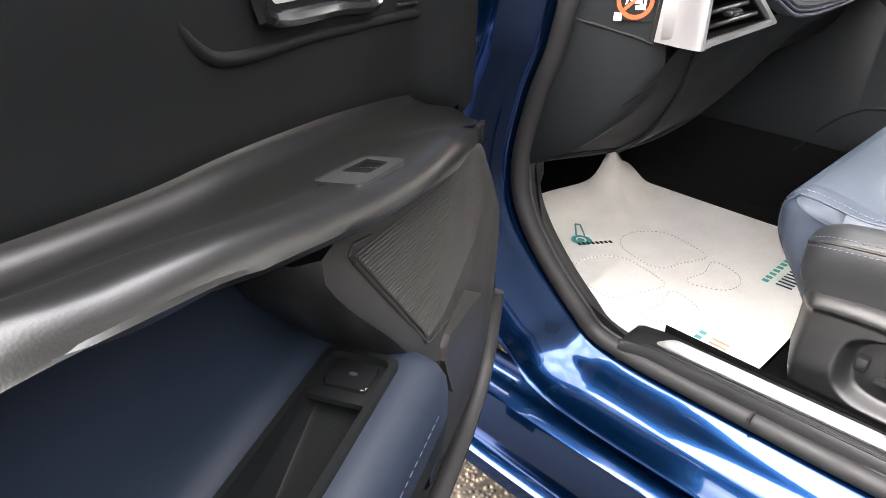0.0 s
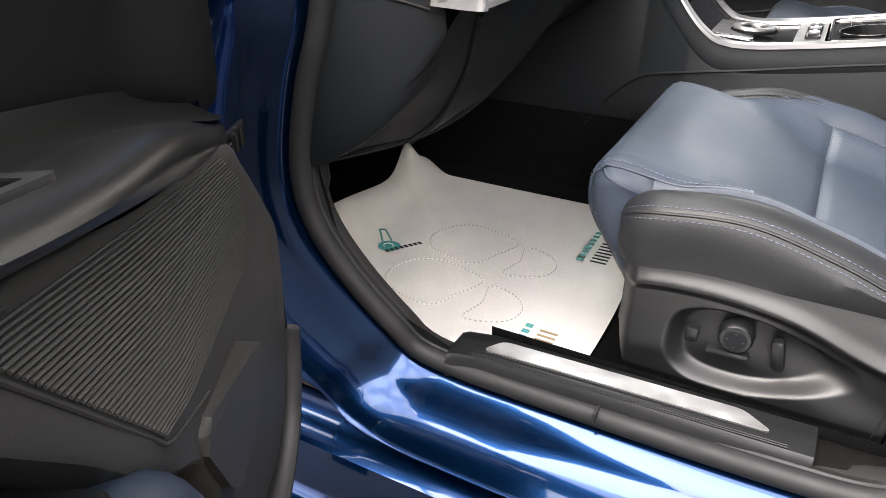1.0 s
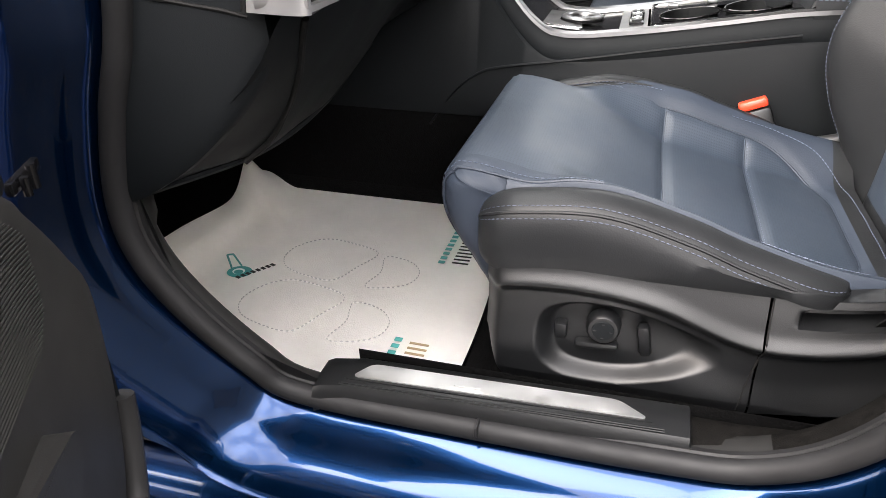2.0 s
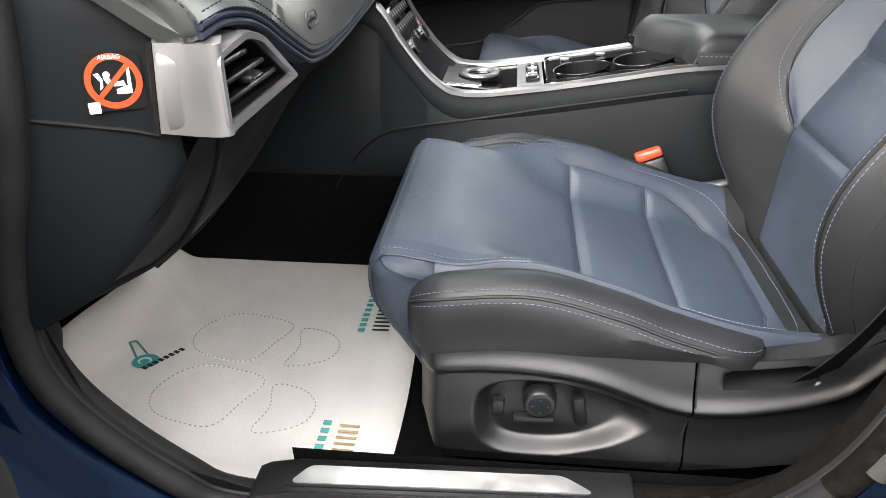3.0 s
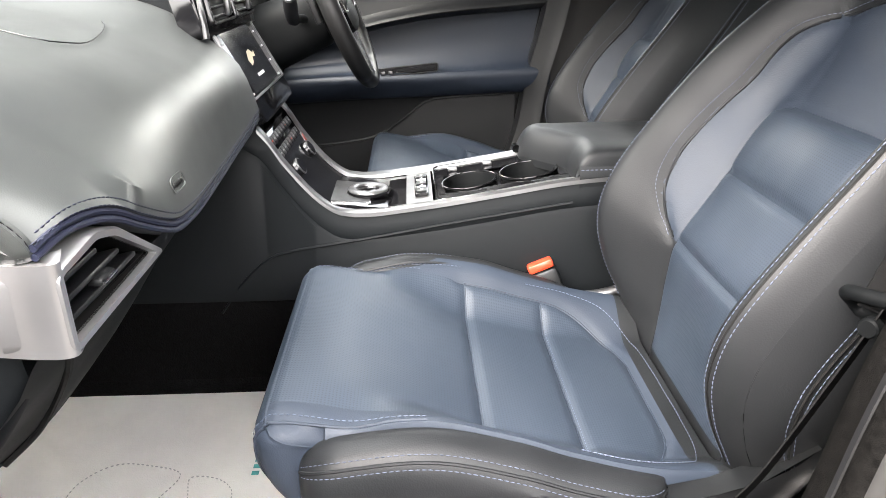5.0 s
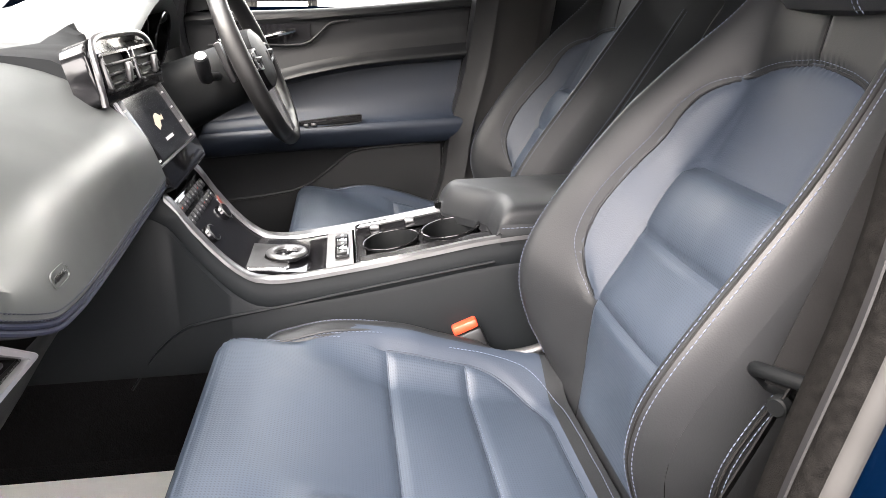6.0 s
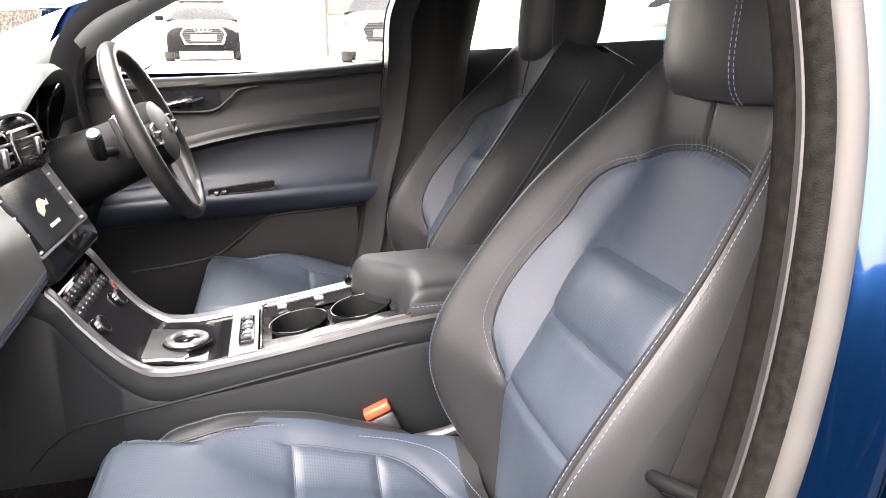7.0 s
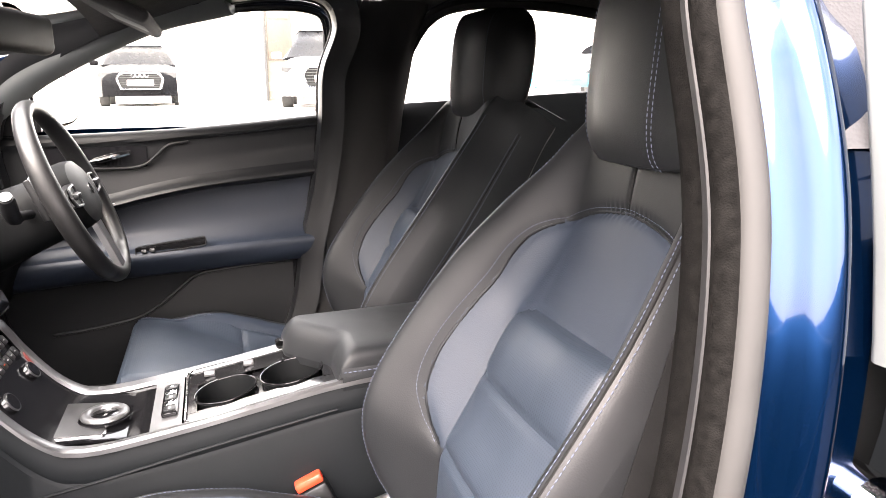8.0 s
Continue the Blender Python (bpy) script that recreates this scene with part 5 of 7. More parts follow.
    # rounded ends of the front roll
    for e in (-0.80, 0.74):
        side = (1 if e > 0 else -1) * -out
        cheek = []
        for k in np.linspace(0.612, 1.0, 46):
            x, y, z = cushion_place(e, k)
            back = Vector((side * 0.196, 0.118, min(max(z, 0.400), 0.486)))
            rim_at = Vector((x, y, z + (0.003 if k < 0.72 else 0.0)))
            line = []
            for f in np.linspace(0, 1, 12):
                p = rim_at.lerp(back, f)
                p.x += side * 0.016 * smooth01((k - 0.62) / 0.10) * math.sin(math.pi * min(1.0, f * 1.15) ** 0.6)
                line.append(at(*p))
            cheek.append(line)
        part("roll_cheek", skin(cheek), BLUE_LEATHER, s, "smooth navy leather end of the front roll")
    # seams across the insert and round its rounded rear
    def on_cushion(x, y):
        p = cushion_place(x / 0.238 * -out, (y + 0.30 - 0.02) / 0.66)
        d = cushion_seams(p[0], p[1], 0)
        return at(p[0], p[1], p[2] + 0.0035 * math.sin(min(d, 0.06) / 0.06 * math.pi / 2) - 0.0050 * math.exp(-((d / 0.006) ** 2)))

    for y in (-0.031, -0.140):
        line = [on_cushion(x, y) + Vector((0, 0, 0.0002)) for x in np.linspace(-0.163, 0.163, 40)]
        part("seam", tube(line, 0.0012, 6), BLUE_LEATHER, s)
    part("stitching", dashes([on_cushion(x, -0.1435) + Vector((0, 0, 0.0004)) for x in np.linspace(-0.160, 0.160, 60)], 0.0034, 0.0016, 0.0005), THREAD, s, "pale stitching")
    bow = [(0.1667, y) for y in np.linspace(-0.03, -0.145, 16)] + [(0.0667 + 0.10 * math.cos(a), -0.145 - 0.10 * math.sin(a)) for a in np.linspace(0.06, math.pi / 2, 20)] + [(x, -0.245) for x in np.linspace(0.05, 0.0, 6)]
    bow = bow + [(-x, y) for x, y in bow[::-1]]
    part("seam", tube([on_cushion(x, y) + Vector((0, 0, 0.0002)) for x, y in bow], 0.0015, 6), BLUE_LEATHER, s)
    hoop = [(0.180, -0.12), (0.181, -0.18), (0.165, -0.235), (0.12, -0.266), (0.05, -0.272), (0.0, -0.272)]
    hoop = curve([(x, y, 0) for x, y in hoop] + [(-x, y, 0) for x, y in hoop[-2::-1]], 90)
    part("stitching", dashes([on_cushion(p.x, p.y) + Vector((0, 0, 0.0008)) for p in hoop], 0.0042, 0.0016, 0.0006), THREAD, s, "pale stitching")
    under = skin([[at(x, y, z) for x in np.linspace(-0.20, 0.20, 4)] for y, z in ((0.135, 0.385), (0.12, 0.39), (-0.28, 0.39))])
    part("under_pan", under, PLASTIC, s)

    # backrest: rows run up the slope
    def back_place(e, r):
        w, crest, bul = ease(r, WIDE), ease(r, CREST_BACK), ease(r, BULGE_BACK)
        ae = abs(e)
        x = w * ae
        n = bul
        seam = min(ease(r, SEAM_W) if r < 0.52 else 0.05, w * 0.86) if r > 0.1 else 0.122
        rise0 = 0.123 - 0.03 * smooth01((r - 0.36) / 0.12)
        q = smooth01((x - rise0) / max(w * 0.90 - rise0, 0.01))
        n += (crest - bul) * q
        if ae > 0.90:
            g = (ae - 0.90) / 0.10
            n -= 0.035 * (1 - math.cos(g * math.pi / 2))
        n += 0.008 * smooth01((r - 0.05) / 0.15) * smooth01((0.40 - r) / 0.05) * (1 - smooth01((x - 0.03) / 0.095))
        if r > 0.22:
            n += 0.013 * smooth01((0.392 - r) / 0.026) * (1 - smooth01((x - 0.096) / 0.03)) * smooth01((r - 0.22) / 0.12)
        y = -0.22 - math.sin(LEAN) * r + math.cos(LEAN) * n
        z = 0.42 + math.cos(LEAN) * r + math.sin(LEAN) * n
        return math.copysign(x, e) * -out, y, z

    def back_panel(x, r):
        ax = abs(x)
        if r < 0.028:
            return "black"
        ins = 0.119 + 0.006 * math.sin(min(max(r / 0.38, 0), 1) * math.pi)
        corner = r > 0.345 and math.hypot(max(0, ax - (ins - 0.04)), max(0, r - 0.342)) > 0.04
        if r < 0.382 and ax < ins and not corner:
            return "low" if r < 0.17 else ("mid" if r < 0.279 else "high")
        if r > 0.165 and r < 0.527 and ax < ease(r, SEAM_W):
            return "wing"
        return "black"

    def back_seam(x, r):
        ax = abs(x)
        ins = 0.119 + 0.006 * math.sin(min(max(r / 0.38, 0), 1) * math.pi)
        near = 1.0
        if ax < ins:
            near = min(abs(r - 0.17), abs(r - 0.279))
        if r < 0.345:
            near = min(near, abs(ax - ins))
        elif r < 0.42:
            near = min(near, abs(math.hypot(max(0, ax - (ins - 0.04)), max(0, r - 0.342)) - 0.04))
        if 0.14 < r < 0.57:
            near = min(near, min(math.hypot(ax - a, r - b) for a, b in ARC))
        return near

    def back_sink(d):
        return 0.0050 * math.exp(-((d / 0.006) ** 2)) - 0.0040 * math.sin(min(d, 0.05) / 0.05 * math.pi / 2)

    def back_top(e, r, lift):
        x, y, z = back_place(e, r)
        lift -= back_sink(back_seam(x, r))
        return at(x, y + lift * math.cos(LEAN), z + lift * math.sin(LEAN))

    na, nb = 128, 150
    rows, flat, region = [], [], []
    for i in range(nb + 1):
        r = 0.66 * i / nb
        row, fl = [], []
        for j in range(na + 1):
            e = -1 + 2 * j / na
            x, y, z = back_place(e, r)
            d = back_seam(x, r)
            fold = math.exp(-(((abs(x) - 0.082) / 0.007) ** 2)) * smooth01((r - 0.385) / 0.03) * smooth01((0.50 - r) / 0.05)
            sink = back_sink(d) + 0.0008 * fold + 0.003 * math.exp(-((x / 0.0035) ** 2)) * smooth01((r - 0.53) / 0.01)
            row.append(at(x, y - sink * math.cos(LEAN), z - sink * math.sin(LEAN)))
            fl.append((x, r))
        rows.append(row)
        flat.append(fl)
    for i in range(nb):
        region.append([back_panel(back_place(-1 + 2 * (j + 0.5) / na, 0.66 * (i + 0.5) / nb)[0], 0.66 * (i + 0.5) / nb) for j in range(na)])
    for name, kind, mat, text in (("lower_insert", "low", BLUE_PERF, "perforated navy leather panel"), ("middle_insert", "mid", BLUE_PERF, "perforated navy leather panel"), ("upper_insert", "high", BLUE_PERF, "perforated navy leather panel"),
                                  ("backrest_wing", "wing", BLUE_LEATHER, "smooth navy leather wing"), ("backrest_bolster", "black", BLACK_LEATHER, "black leather bolster and shoulder")):
        part(name, cut_sheet(rows, region, kind, flat), mat, s, text)

    def on_back(x, r, lift=0.001):
        w = ease(r, WIDE)
        return back_top(min(max(x / w, -1), 1) * -out * 1.0, r, lift)

    edge = [(ease(r, SEAM_W), r) for r in list(np.linspace(0.168, 0.50, 40)) + [0.508, 0.514, 0.519, 0.523, 0.526]]
    whole = edge + [(-x, r) for x, r in edge[::-1]]
    part("piping", tube([on_back(x, r, 0.0004) for x, r in whole], 0.0020, 6), BLACK_LEATHER, s)
    part("stitching", dashes([on_back(x * 1.035, r + (0.004 if r > 0.5 else 0.0), 0.0012) for x, r in whole], 0.0042, 0.0016, 0.00052), THREAD, s, "pale stitching")
    for sign in (-1, 1):
        for off in (0.90, 0.935):
            part("stitching", dashes([back_top(sign * off, r, 0.0008) + Vector((sign * -out * 0.0006, 0, 0)) for r in np.linspace(0.05, 0.60, 80)], 0.0042, 0.0016, 0.00052), THREAD, s, "pale stitching")
        part("edge_seam", tube([back_top(sign * 0.918, r, -0.0002) for r in np.linspace(0.05, 0.60, 60)], 0.0012, 6), BLACK_PRINT, s)
    # sides and back shell
    for sign in (-1, 1):
        wall = []
        for r in np.linspace(0.0, 0.66, 34):
            x, y, z = back_place(sign * 1.0, r)
            sx = x / abs(x)
            deep = 0.13 - 0.05 * r / 0.66
            front = Vector((x, y, z))
            rearward = Vector((0, -math.cos(LEAN), -math.sin(LEAN)))
            wall.append([back_top(sign * 1.0, r, 0.0), at(*(front + rearward * 0.02 + Vector((sx * 0.008, 0, 0)))), at(*(front + rearward * (0.02 + deep * 0.5) + Vector((sx * 0.008, 0, 0)))), at(*(front + rearward * (deep + 0.02) + Vector((-sx * 0.01, 0, 0)))), at(*(front + rearward * (deep + 0.045) + Vector((-sx * 0.06, 0, 0)))), at(0, *(front + rearward * (deep + 0.05)).yz)])
        part("backrest_side", skin(wall), BLACK_LEATHER, s, "black leather backrest side")
        outward = Vector((math.copysign(1, wall[8][0].x - xc), 0, 0))
        lines = [[row[1].lerp(row[2], f) + outward * 0.0007 for row in wall[3:31]] for f in (0.34, 0.44, 0.54)]
        for line in (lines[0], lines[2]):
            part("stitching", dashes(line, 0.0042, 0.0016, 0.00052), THREAD, s, "pale stitching")
        part("edge_seam", tube(lines[1], 0.0013, 6), BLACK_PRINT, s)
        cap = [at(*back_place(e, 0.66)) for e in np.linspace(0, sign, 30)]
        part("shoulder_cap", skin([cap, [p + Vector((0, -0.03, -0.004)) for p in cap], [p + Vector((0, -0.10, -0.04)) for p in cap]]), BLACK_LEATHER, s)
    part("centre_seam", tube([on_back(0.0, r, -0.0005) for r in np.linspace(0.53, 0.61, 20)], 0.0010, 6), BLACK_PRINT, s)

    # head restraint
    head = []
    n_up, n_round = 26, 56
    for i in range(n_up + 1):
        f = i / n_up
        v = -1 + 2 * f
        keep = (1 - abs(v) ** 3.6) ** (1 / 3.6)
        ring = []
        for k in range(n_round):
            t = 2 * math.pi * k / n_round
            c, sn = math.cos(t), math.sin(t)
            x = (0.146 - 0.010 * max(0, -v)) * math.copysign(abs(c) ** 0.62, c) * (0.25 + 0.75 * keep)
            dpt = (0.058 if sn > 0 else 0.050) * math.copysign(abs(sn) ** 0.75, sn) * (0.15 + 0.85 * keep)
            dpt -= 0.02 * (x / 0.13) ** 2
            y = -0.552 + dpt - 0.010 * v
            z = 1.048 + 0.112 * v
            ring.append(at(x + head_at[0], y + head_at[1], z + head_at[2]))
        head.append(ring)
    part("head_restraint", skin(head, close_cols=True, caps=True), BLACK_LEATHER, s, "black leather head restraint")
    for x in (-0.049, -0.055, -0.097, -0.103, 0.100):
        line = []
        for v in np.linspace(-0.95, 0.95, 44):
            keep = (1 - abs(v) ** 3.6) ** (1 / 3.6)
            c = min(1.0, abs(x) / ((0.146 - 0.010 * max(0, -v)) * (0.25 + 0.75 * keep)))
            cc = c ** (1 / 0.62)
            sn = math.sqrt(max(0, 1 - cc * cc))
            line.append(Vector(head_at) + at(x * -out, -0.552 + 0.0592 * sn ** 0.75 * (0.15 + 0.85 * keep) - 0.02 * (x / 0.13) ** 2 - 0.010 * v, 1.048 + 0.112 * v))
        part("stitching", dashes(line, 0.0042, 0.0016, 0.00052), THREAD, s, "pale stitching")
    part("release_button", tube([at(-0.128, -0.575, 1.03), at(-0.139, -0.575, 1.03)], [0.013, 0.011], 20), PLASTIC, s)
    for x in (-0.05, 0.05):
        part("post", tube([at(x, -0.55, 0.90), at(x, -0.555, 0.97)], 0.006, 10), CHROME, s)

    # plastic side trim with the seat switches on the sill side
    fx = 0.237 * out
    mid_y = 0.020

    def trim_sheet(stations, heights, depth):
        return skin([[at(fx + out * depth(y, z), y, z) for z in heights(y)] for y in stations])

    def trim_ridge(y):
        return ease(y, [(-0.33, 0.480), (-0.309, 0.466), (-0.29, 0.440), (-0.269, 0.416), (-0.211, 0.393), (-0.147, 0.383), (-0.107, 0.388), (-0.034, 0.414), (0.03, 0.423), (0.097, 0.421), (0.14, 0.412)])

    def trim_depth(y, z):
        up = z - trim_ridge(y)
        off = 0.004 - 0.24 * up - 1.2 * up * up if up > 0 else 0.004 - 0.007 * smooth01(-up / 0.014) + 0.009 * smooth01((-up - 0.035) / 0.05)
        off += 0.0042 * math.exp(-((up / 0.0085) ** 2)) * smooth01((0.135 - y) / 0.03)
        slim = 1 - 0.42 * smooth01((mid_y - y) / 0.125)
        a, b = (y - mid_y) / (0.064 if y > mid_y else 0.122), (z - 0.362) / (slim * (0.042 if z > 0.362 else 0.050))
        d = (abs(a) ** 2.6 + abs(b) ** 2.6) ** (1 / 2.6)
        off -= 0.019 * (1 - smooth01((d - 0.70) / 0.30))
        off -= 0.030 * smooth01((y - 0.112) / 0.03) ** 2
        return off - 0.05 * max(0.0, 0.315 - z) ** 1.0 * 8

    trim = part("side_trim", trim_sheet(np.linspace(0.138, -0.131, 130), lambda y: np.linspace(0.300 + 0.05 * smooth01((y - 0.11) / 0.03), ease(y, [(-0.135, 0.433), (-0.08, 0.436), (0.05, 0.440), (0.128, 0.440), (0.14, 0.425)]), 120), trim_depth), PLASTIC, s, "black plastic seat side trim")

    def slot_depth(y, z):
        off = trim_depth(y, z)
        a, b = (y + 0.201) / 0.040, (z - 0.4215 + 0.17 * (y + 0.201)) / 0.0085
        return off - 0.025 * (1 - smooth01(((a ** 6 + b ** 6) ** (1 / 6) - 0.85) / 0.25))

    part("rear_trim", trim_sheet(np.linspace(-0.133, -0.325, 70), lambda y: np.linspace(ease(y, [(-0.33, 0.35), (-0.25, 0.328), (-0.133, 0.302)]), ease(y, [(-0.33, 0.505), (-0.28, 0.462), (-0.24, 0.446), (-0.19, 0.436), (-0.133, 0.433)]), 74), slot_depth), PLASTIC, s, "black plastic rear seat trim with a belt slot")
    part("trim_top", skin([[at(fx + out * slot_depth(y, zt_), y, zt_), at(fx - out * 0.034, y, zt_ - 0.001)] for y, zt_ in ((-0.133, 0.433), (-0.17, 0.4345), (-0.19, 0.436), (-0.24, 0.446), (-0.28, 0.462), (-0.325, 0.50))]), PLASTIC, s)
    part("trim_joint", tube([at(fx + out * (trim_depth(y, z) + 0.0002), y, z) for y, z in [(-0.122 - 0.012 * smooth01((z - 0.30) / 0.09), z) for z in np.linspace(0.302, 0.446, 24)]], 0.0011, 6), BLACK_PRINT, s)
    kx = at(fx - out * 0.014, 0.015, 0.375)
    w = Vector((out, 0, 0))
    part("lumbar_knob", tube([kx, kx + w * 0.012, kx + w * 0.0145], [0.0175, 0.0165, 0.0145], 30), PLASTIC, s, "round lumbar switch")
    part("knob_face", tube([kx + w * 0.014, kx + w * 0.016], [0.0115, 0.0105], 24), SOFT, s)
    for k in range(4):
        a = math.pi / 2 * k
        part("knob_mark", box(kx + w * 0.0165 + Vector((0, 0.008 * math.cos(a), 0.008 * math.sin(a))), (0.0006, 0.003, 0.0012), 0.0002), PLATE_GREY, s)
    part("memory_key", box(at(fx - out * 0.010, 0.057, 0.364), (0.014, 0.013, 0.018), 0.003), PLASTIC, s)
    part("slide_switch", box(at(fx - out * 0.008, 0.020, 0.352), (0.012, 0.044, 0.009), 0.004, Matrix.Rotation(radians(-3), 3, "X")), PLASTIC, s)
    part("recline_switch", box(at(fx - out * 0.008, -0.026, 0.366), (0.014, 0.013, 0.036), 0.005, Matrix.Rotation(radians(-10), 3, "X")), PLASTIC, s)
    return s


passenger_seat = seat(-0.383, 0.0, 0.0, -1, "front passenger seat in navy and black leather with pale stitching", (-0.010, 0.028, -0.016))
driver_seat = seat(0.372, -0.062, 0.006, 1, "driver's seat in creased navy and black leather")


# ---- open front passenger door, laid out from its hinge edge ----
HINGE, ALONG, INWARD = Vector((-0.914, 0.331, 0)), Vector((-0.885, -0.465, 0)).normalized(), Vector((0.465, -0.885, 0)).normalized()
dp = lambda u, n, z: HINGE + ALONG * u + INWARD * n + Vector((0, 0, z))  # noqa: E731
door = thing("front_door", "wide open front passenger door with black and navy trim", "car door", dp(0, -0.06, 0.3), kind="structure")

# outer skin and shut edge
skin_rows = []
for u in np.linspace(-0.03, 1.08, 14):
    skin_rows.append([dp(u, n, z) for n, z in ((-0.10, 0.19), (-0.145, 0.30), (-0.165, 0.50), (-0.165, 0.68), (-0.14, 0.82), (-0.115, 0.93))])
part("outer_skin", skin(skin_rows), PAINT, door, "metallic blue outer skin")
part("shut_face", skin([[dp(-0.03, n, z), dp(-0.026, n + 0.02, z), dp(-0.012, -0.045, z)] for n, z in ((-0.10, 0.19), (-0.145, 0.30), (-0.165, 0.50), (-0.165, 0.68), (-0.14, 0.82), (-0.115, 0.93))]), PAINT, door)

# upper trim panel with the handle recess
DOOR_CREASE = [(-0.06, 0.628), (-0.02, 0.648), (0.03, 0.661), (0.078, 0.672), (0.179, 0.691), (0.252, 0.702), (0.307, 0.709), (0.35, 0.713), (0.385, 0.718), (0.438, 0.727), (0.50, 0.739), (0.7, 0.775), (1.02, 0.81)]
DOOR_LIP = [(-0.03, 0.635), (0.04, 0.650), (0.07, 0.659), (0.107, 0.672), (0.189, 0.697), (0.254, 0.705), (0.311, 0.715), (0.368, 0.730), (0.408, 0.742), (0.438, 0.751), (0.48, 0.761), (0.508, 0.769), (0.7, 0.795), (1.0, 0.83)]
DOOR_LOW = [(-0.03, 0.612), (0.04, 0.628), (0.07, 0.639), (0.111, 0.654), (0.202, 0.678), (0.322, 0.704), (0.378, 0.720), (0.417, 0.732), (0.446, 0.743), (0.515, 0.758), (0.7, 0.78), (1.0, 0.81)]
DOOR_NOSE = [(0.04, -0.016), (0.09, 0.000), (0.15, 0.013), (0.19, 0.019), (0.30, 0.022), (0.52, 0.022), (0.7, 0.0), (1.0, -0.02)]
up_rows = []
for u in np.linspace(-0.040, 1.02, 70):
    crease = ease(u, DOOR_CREASE)
    back = -0.034 * smooth01((u + 0.012) / 0.05)
    up_rows.append(curve([dp(u, -0.052 + back, crease - 0.008), dp(u, -0.0445 + back, crease - 0.001), dp(u, -0.0405 + back, crease + 0.006), dp(u, -0.038 + back, crease + 0.04), dp(u, -0.036 + back * 0.9, 0.80), dp(u, -0.034 + back * 0.8, 0.86), dp(u, -0.030 + back * 0.6, 0.905), dp(u, -0.045 + back * 0.5, 0.925), dp(u, -0.07 + back * 0.4, 0.93)], 28))
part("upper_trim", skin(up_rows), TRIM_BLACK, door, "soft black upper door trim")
# sculpted edge of the recess round the inner handle
rim = curve([dp(-0.035, -0.046, 0.728), dp(0.0, -0.056, 0.731), dp(0.042, -0.066, 0.736), dp(0.194, -0.067, 0.752), dp(0.282, -0.067, 0.759), dp(0.314, -0.067, 0.771), dp(0.337, -0.067, 0.803), dp(0.36, -0.064, 0.862), dp(0.37, -0.058, 0.909)], 60)
part("recess_edge", tube([p - INWARD * 0.005 for p in rim], 0.0042, 10), TRIM_BLACK, door)
inner = [dp(0.06, -0.071, 0.743), dp(0.197, -0.0715, 0.758), dp(0.276, -0.0715, 0.767), dp(0.303, -0.0715, 0.781), dp(0.324, -0.0705, 0.815), dp(0.342, -0.066, 0.873)]
part("recess_face", skin([[p for p in curve(inner, 30)], [Vector((p.x, p.y, 0.89)) for p in curve(inner, 30)]]), TRIM_BLACK, door, "smooth black handle surround")
part("handle_bezel", tube(curve([dp(0.119, -0.066, 0.759), dp(0.183, -0.066, 0.765), dp(0.253, -0.066, 0.772), dp(0.267, -0.066, 0.784), dp(0.259, -0.066, 0.809), dp(0.159, -0.066, 0.803), dp(0.119, -0.066, 0.792)], 40, closed=True), 0.005, 8, closed=True), PIANO, door)
part("release_handle", slab(round_corners([(0.124, 0.769), (0.252, 0.779), (0.248, 0.801), (0.126, 0.792)], 0.008), 0.010, (HINGE + INWARD * -0.068, ALONG, (0, 0, 1)), 0.004), CHROME, door, "bright inner door handle")
for k in range(9):
    z = 0.738 + 0.0058 * k
    part("tweeter_rib", tube([dp(-0.02, -0.044, z), dp(0.0, -0.054, z + 0.002), dp(0.03, -0.068, z + 0.005), dp(0.074, -0.069, z + 0.010)], 0.0014, 6), PLASTIC, door)

# sweeping shelf: crease, broad top, rounded edge, underside; its front end is cut on a slant
shelf = []
for s0 in list(np.linspace(0.062, 0.11, 18)) + list(np.linspace(0.116, 1.0, 84)):
    tuck = max(0.0, (0.108 - s0) / 0.046)
    tuck = 1 - math.sqrt(max(0.0, 1 - tuck * tuck))
    slant = 1.15 * (1 - smooth01((s0 - 0.06) / 0.24))
    nose = ease(s0, DOOR_NOSE)
    line = []
    for n, fc, fl, fw, dz in ((-0.0745, 1, 0, 0, 0.006), (-0.072, 1, 0, 0, 0.002), (-0.066, 1, 0, 0, -0.002), (-0.057, 1, 0, 0, -0.004), (-0.04, 0.8, 0.2, 0, -0.004), (-0.022, 0.45, 0.55, 0, -0.003), (-0.006, 0.15, 0.85, 0, 0.0), (nose - 0.012, 0, 1, 0, 0.0005), (nose - 0.004, 0, 1, 0, -0.0025),
                              (nose + 0.0005, 0, 1, 0, -0.009), (nose - 0.0005, 0, 0, 1, 0.004), (nose - 0.008, 0, 0, 1, -0.003), (-0.020, 0.5, 0, 0.5, -0.016), (-0.052, 1, 0, 0, -0.026)):
        n = min(n, nose + 0.0005)
        u = s0 + slant * (n - 0.0)
        z = fc * ease(u, DOOR_CREASE) + fl * ease(u, DOOR_LIP) + fw * ease(u, DOOR_LOW) + dz
        line.append(dp(u, n, z))
    line = curve(line, 90)
    hub_at = sum((line[k] for k in (10, 30, 50, 70)), Vector()) / 4
    shelf.append([p.lerp(hub_at, 0.22 * tuck) - ALONG * 0.010 * tuck for p in line])
part("shelf", skin(shelf, caps=False), DOOR_SOFT, door, "sweeping soft black shelf of the door")
part("shelf_end", skin([shelf[0], [p.lerp(sum(shelf[0], Vector()) / 90, 0.9) for p in shelf[0]]]), DOOR_SOFT, door)
sw = thing("door_switch", "black lock switch in a satin surround on the door shelf", "switch", dp(0.26, -0.02, 0.70))
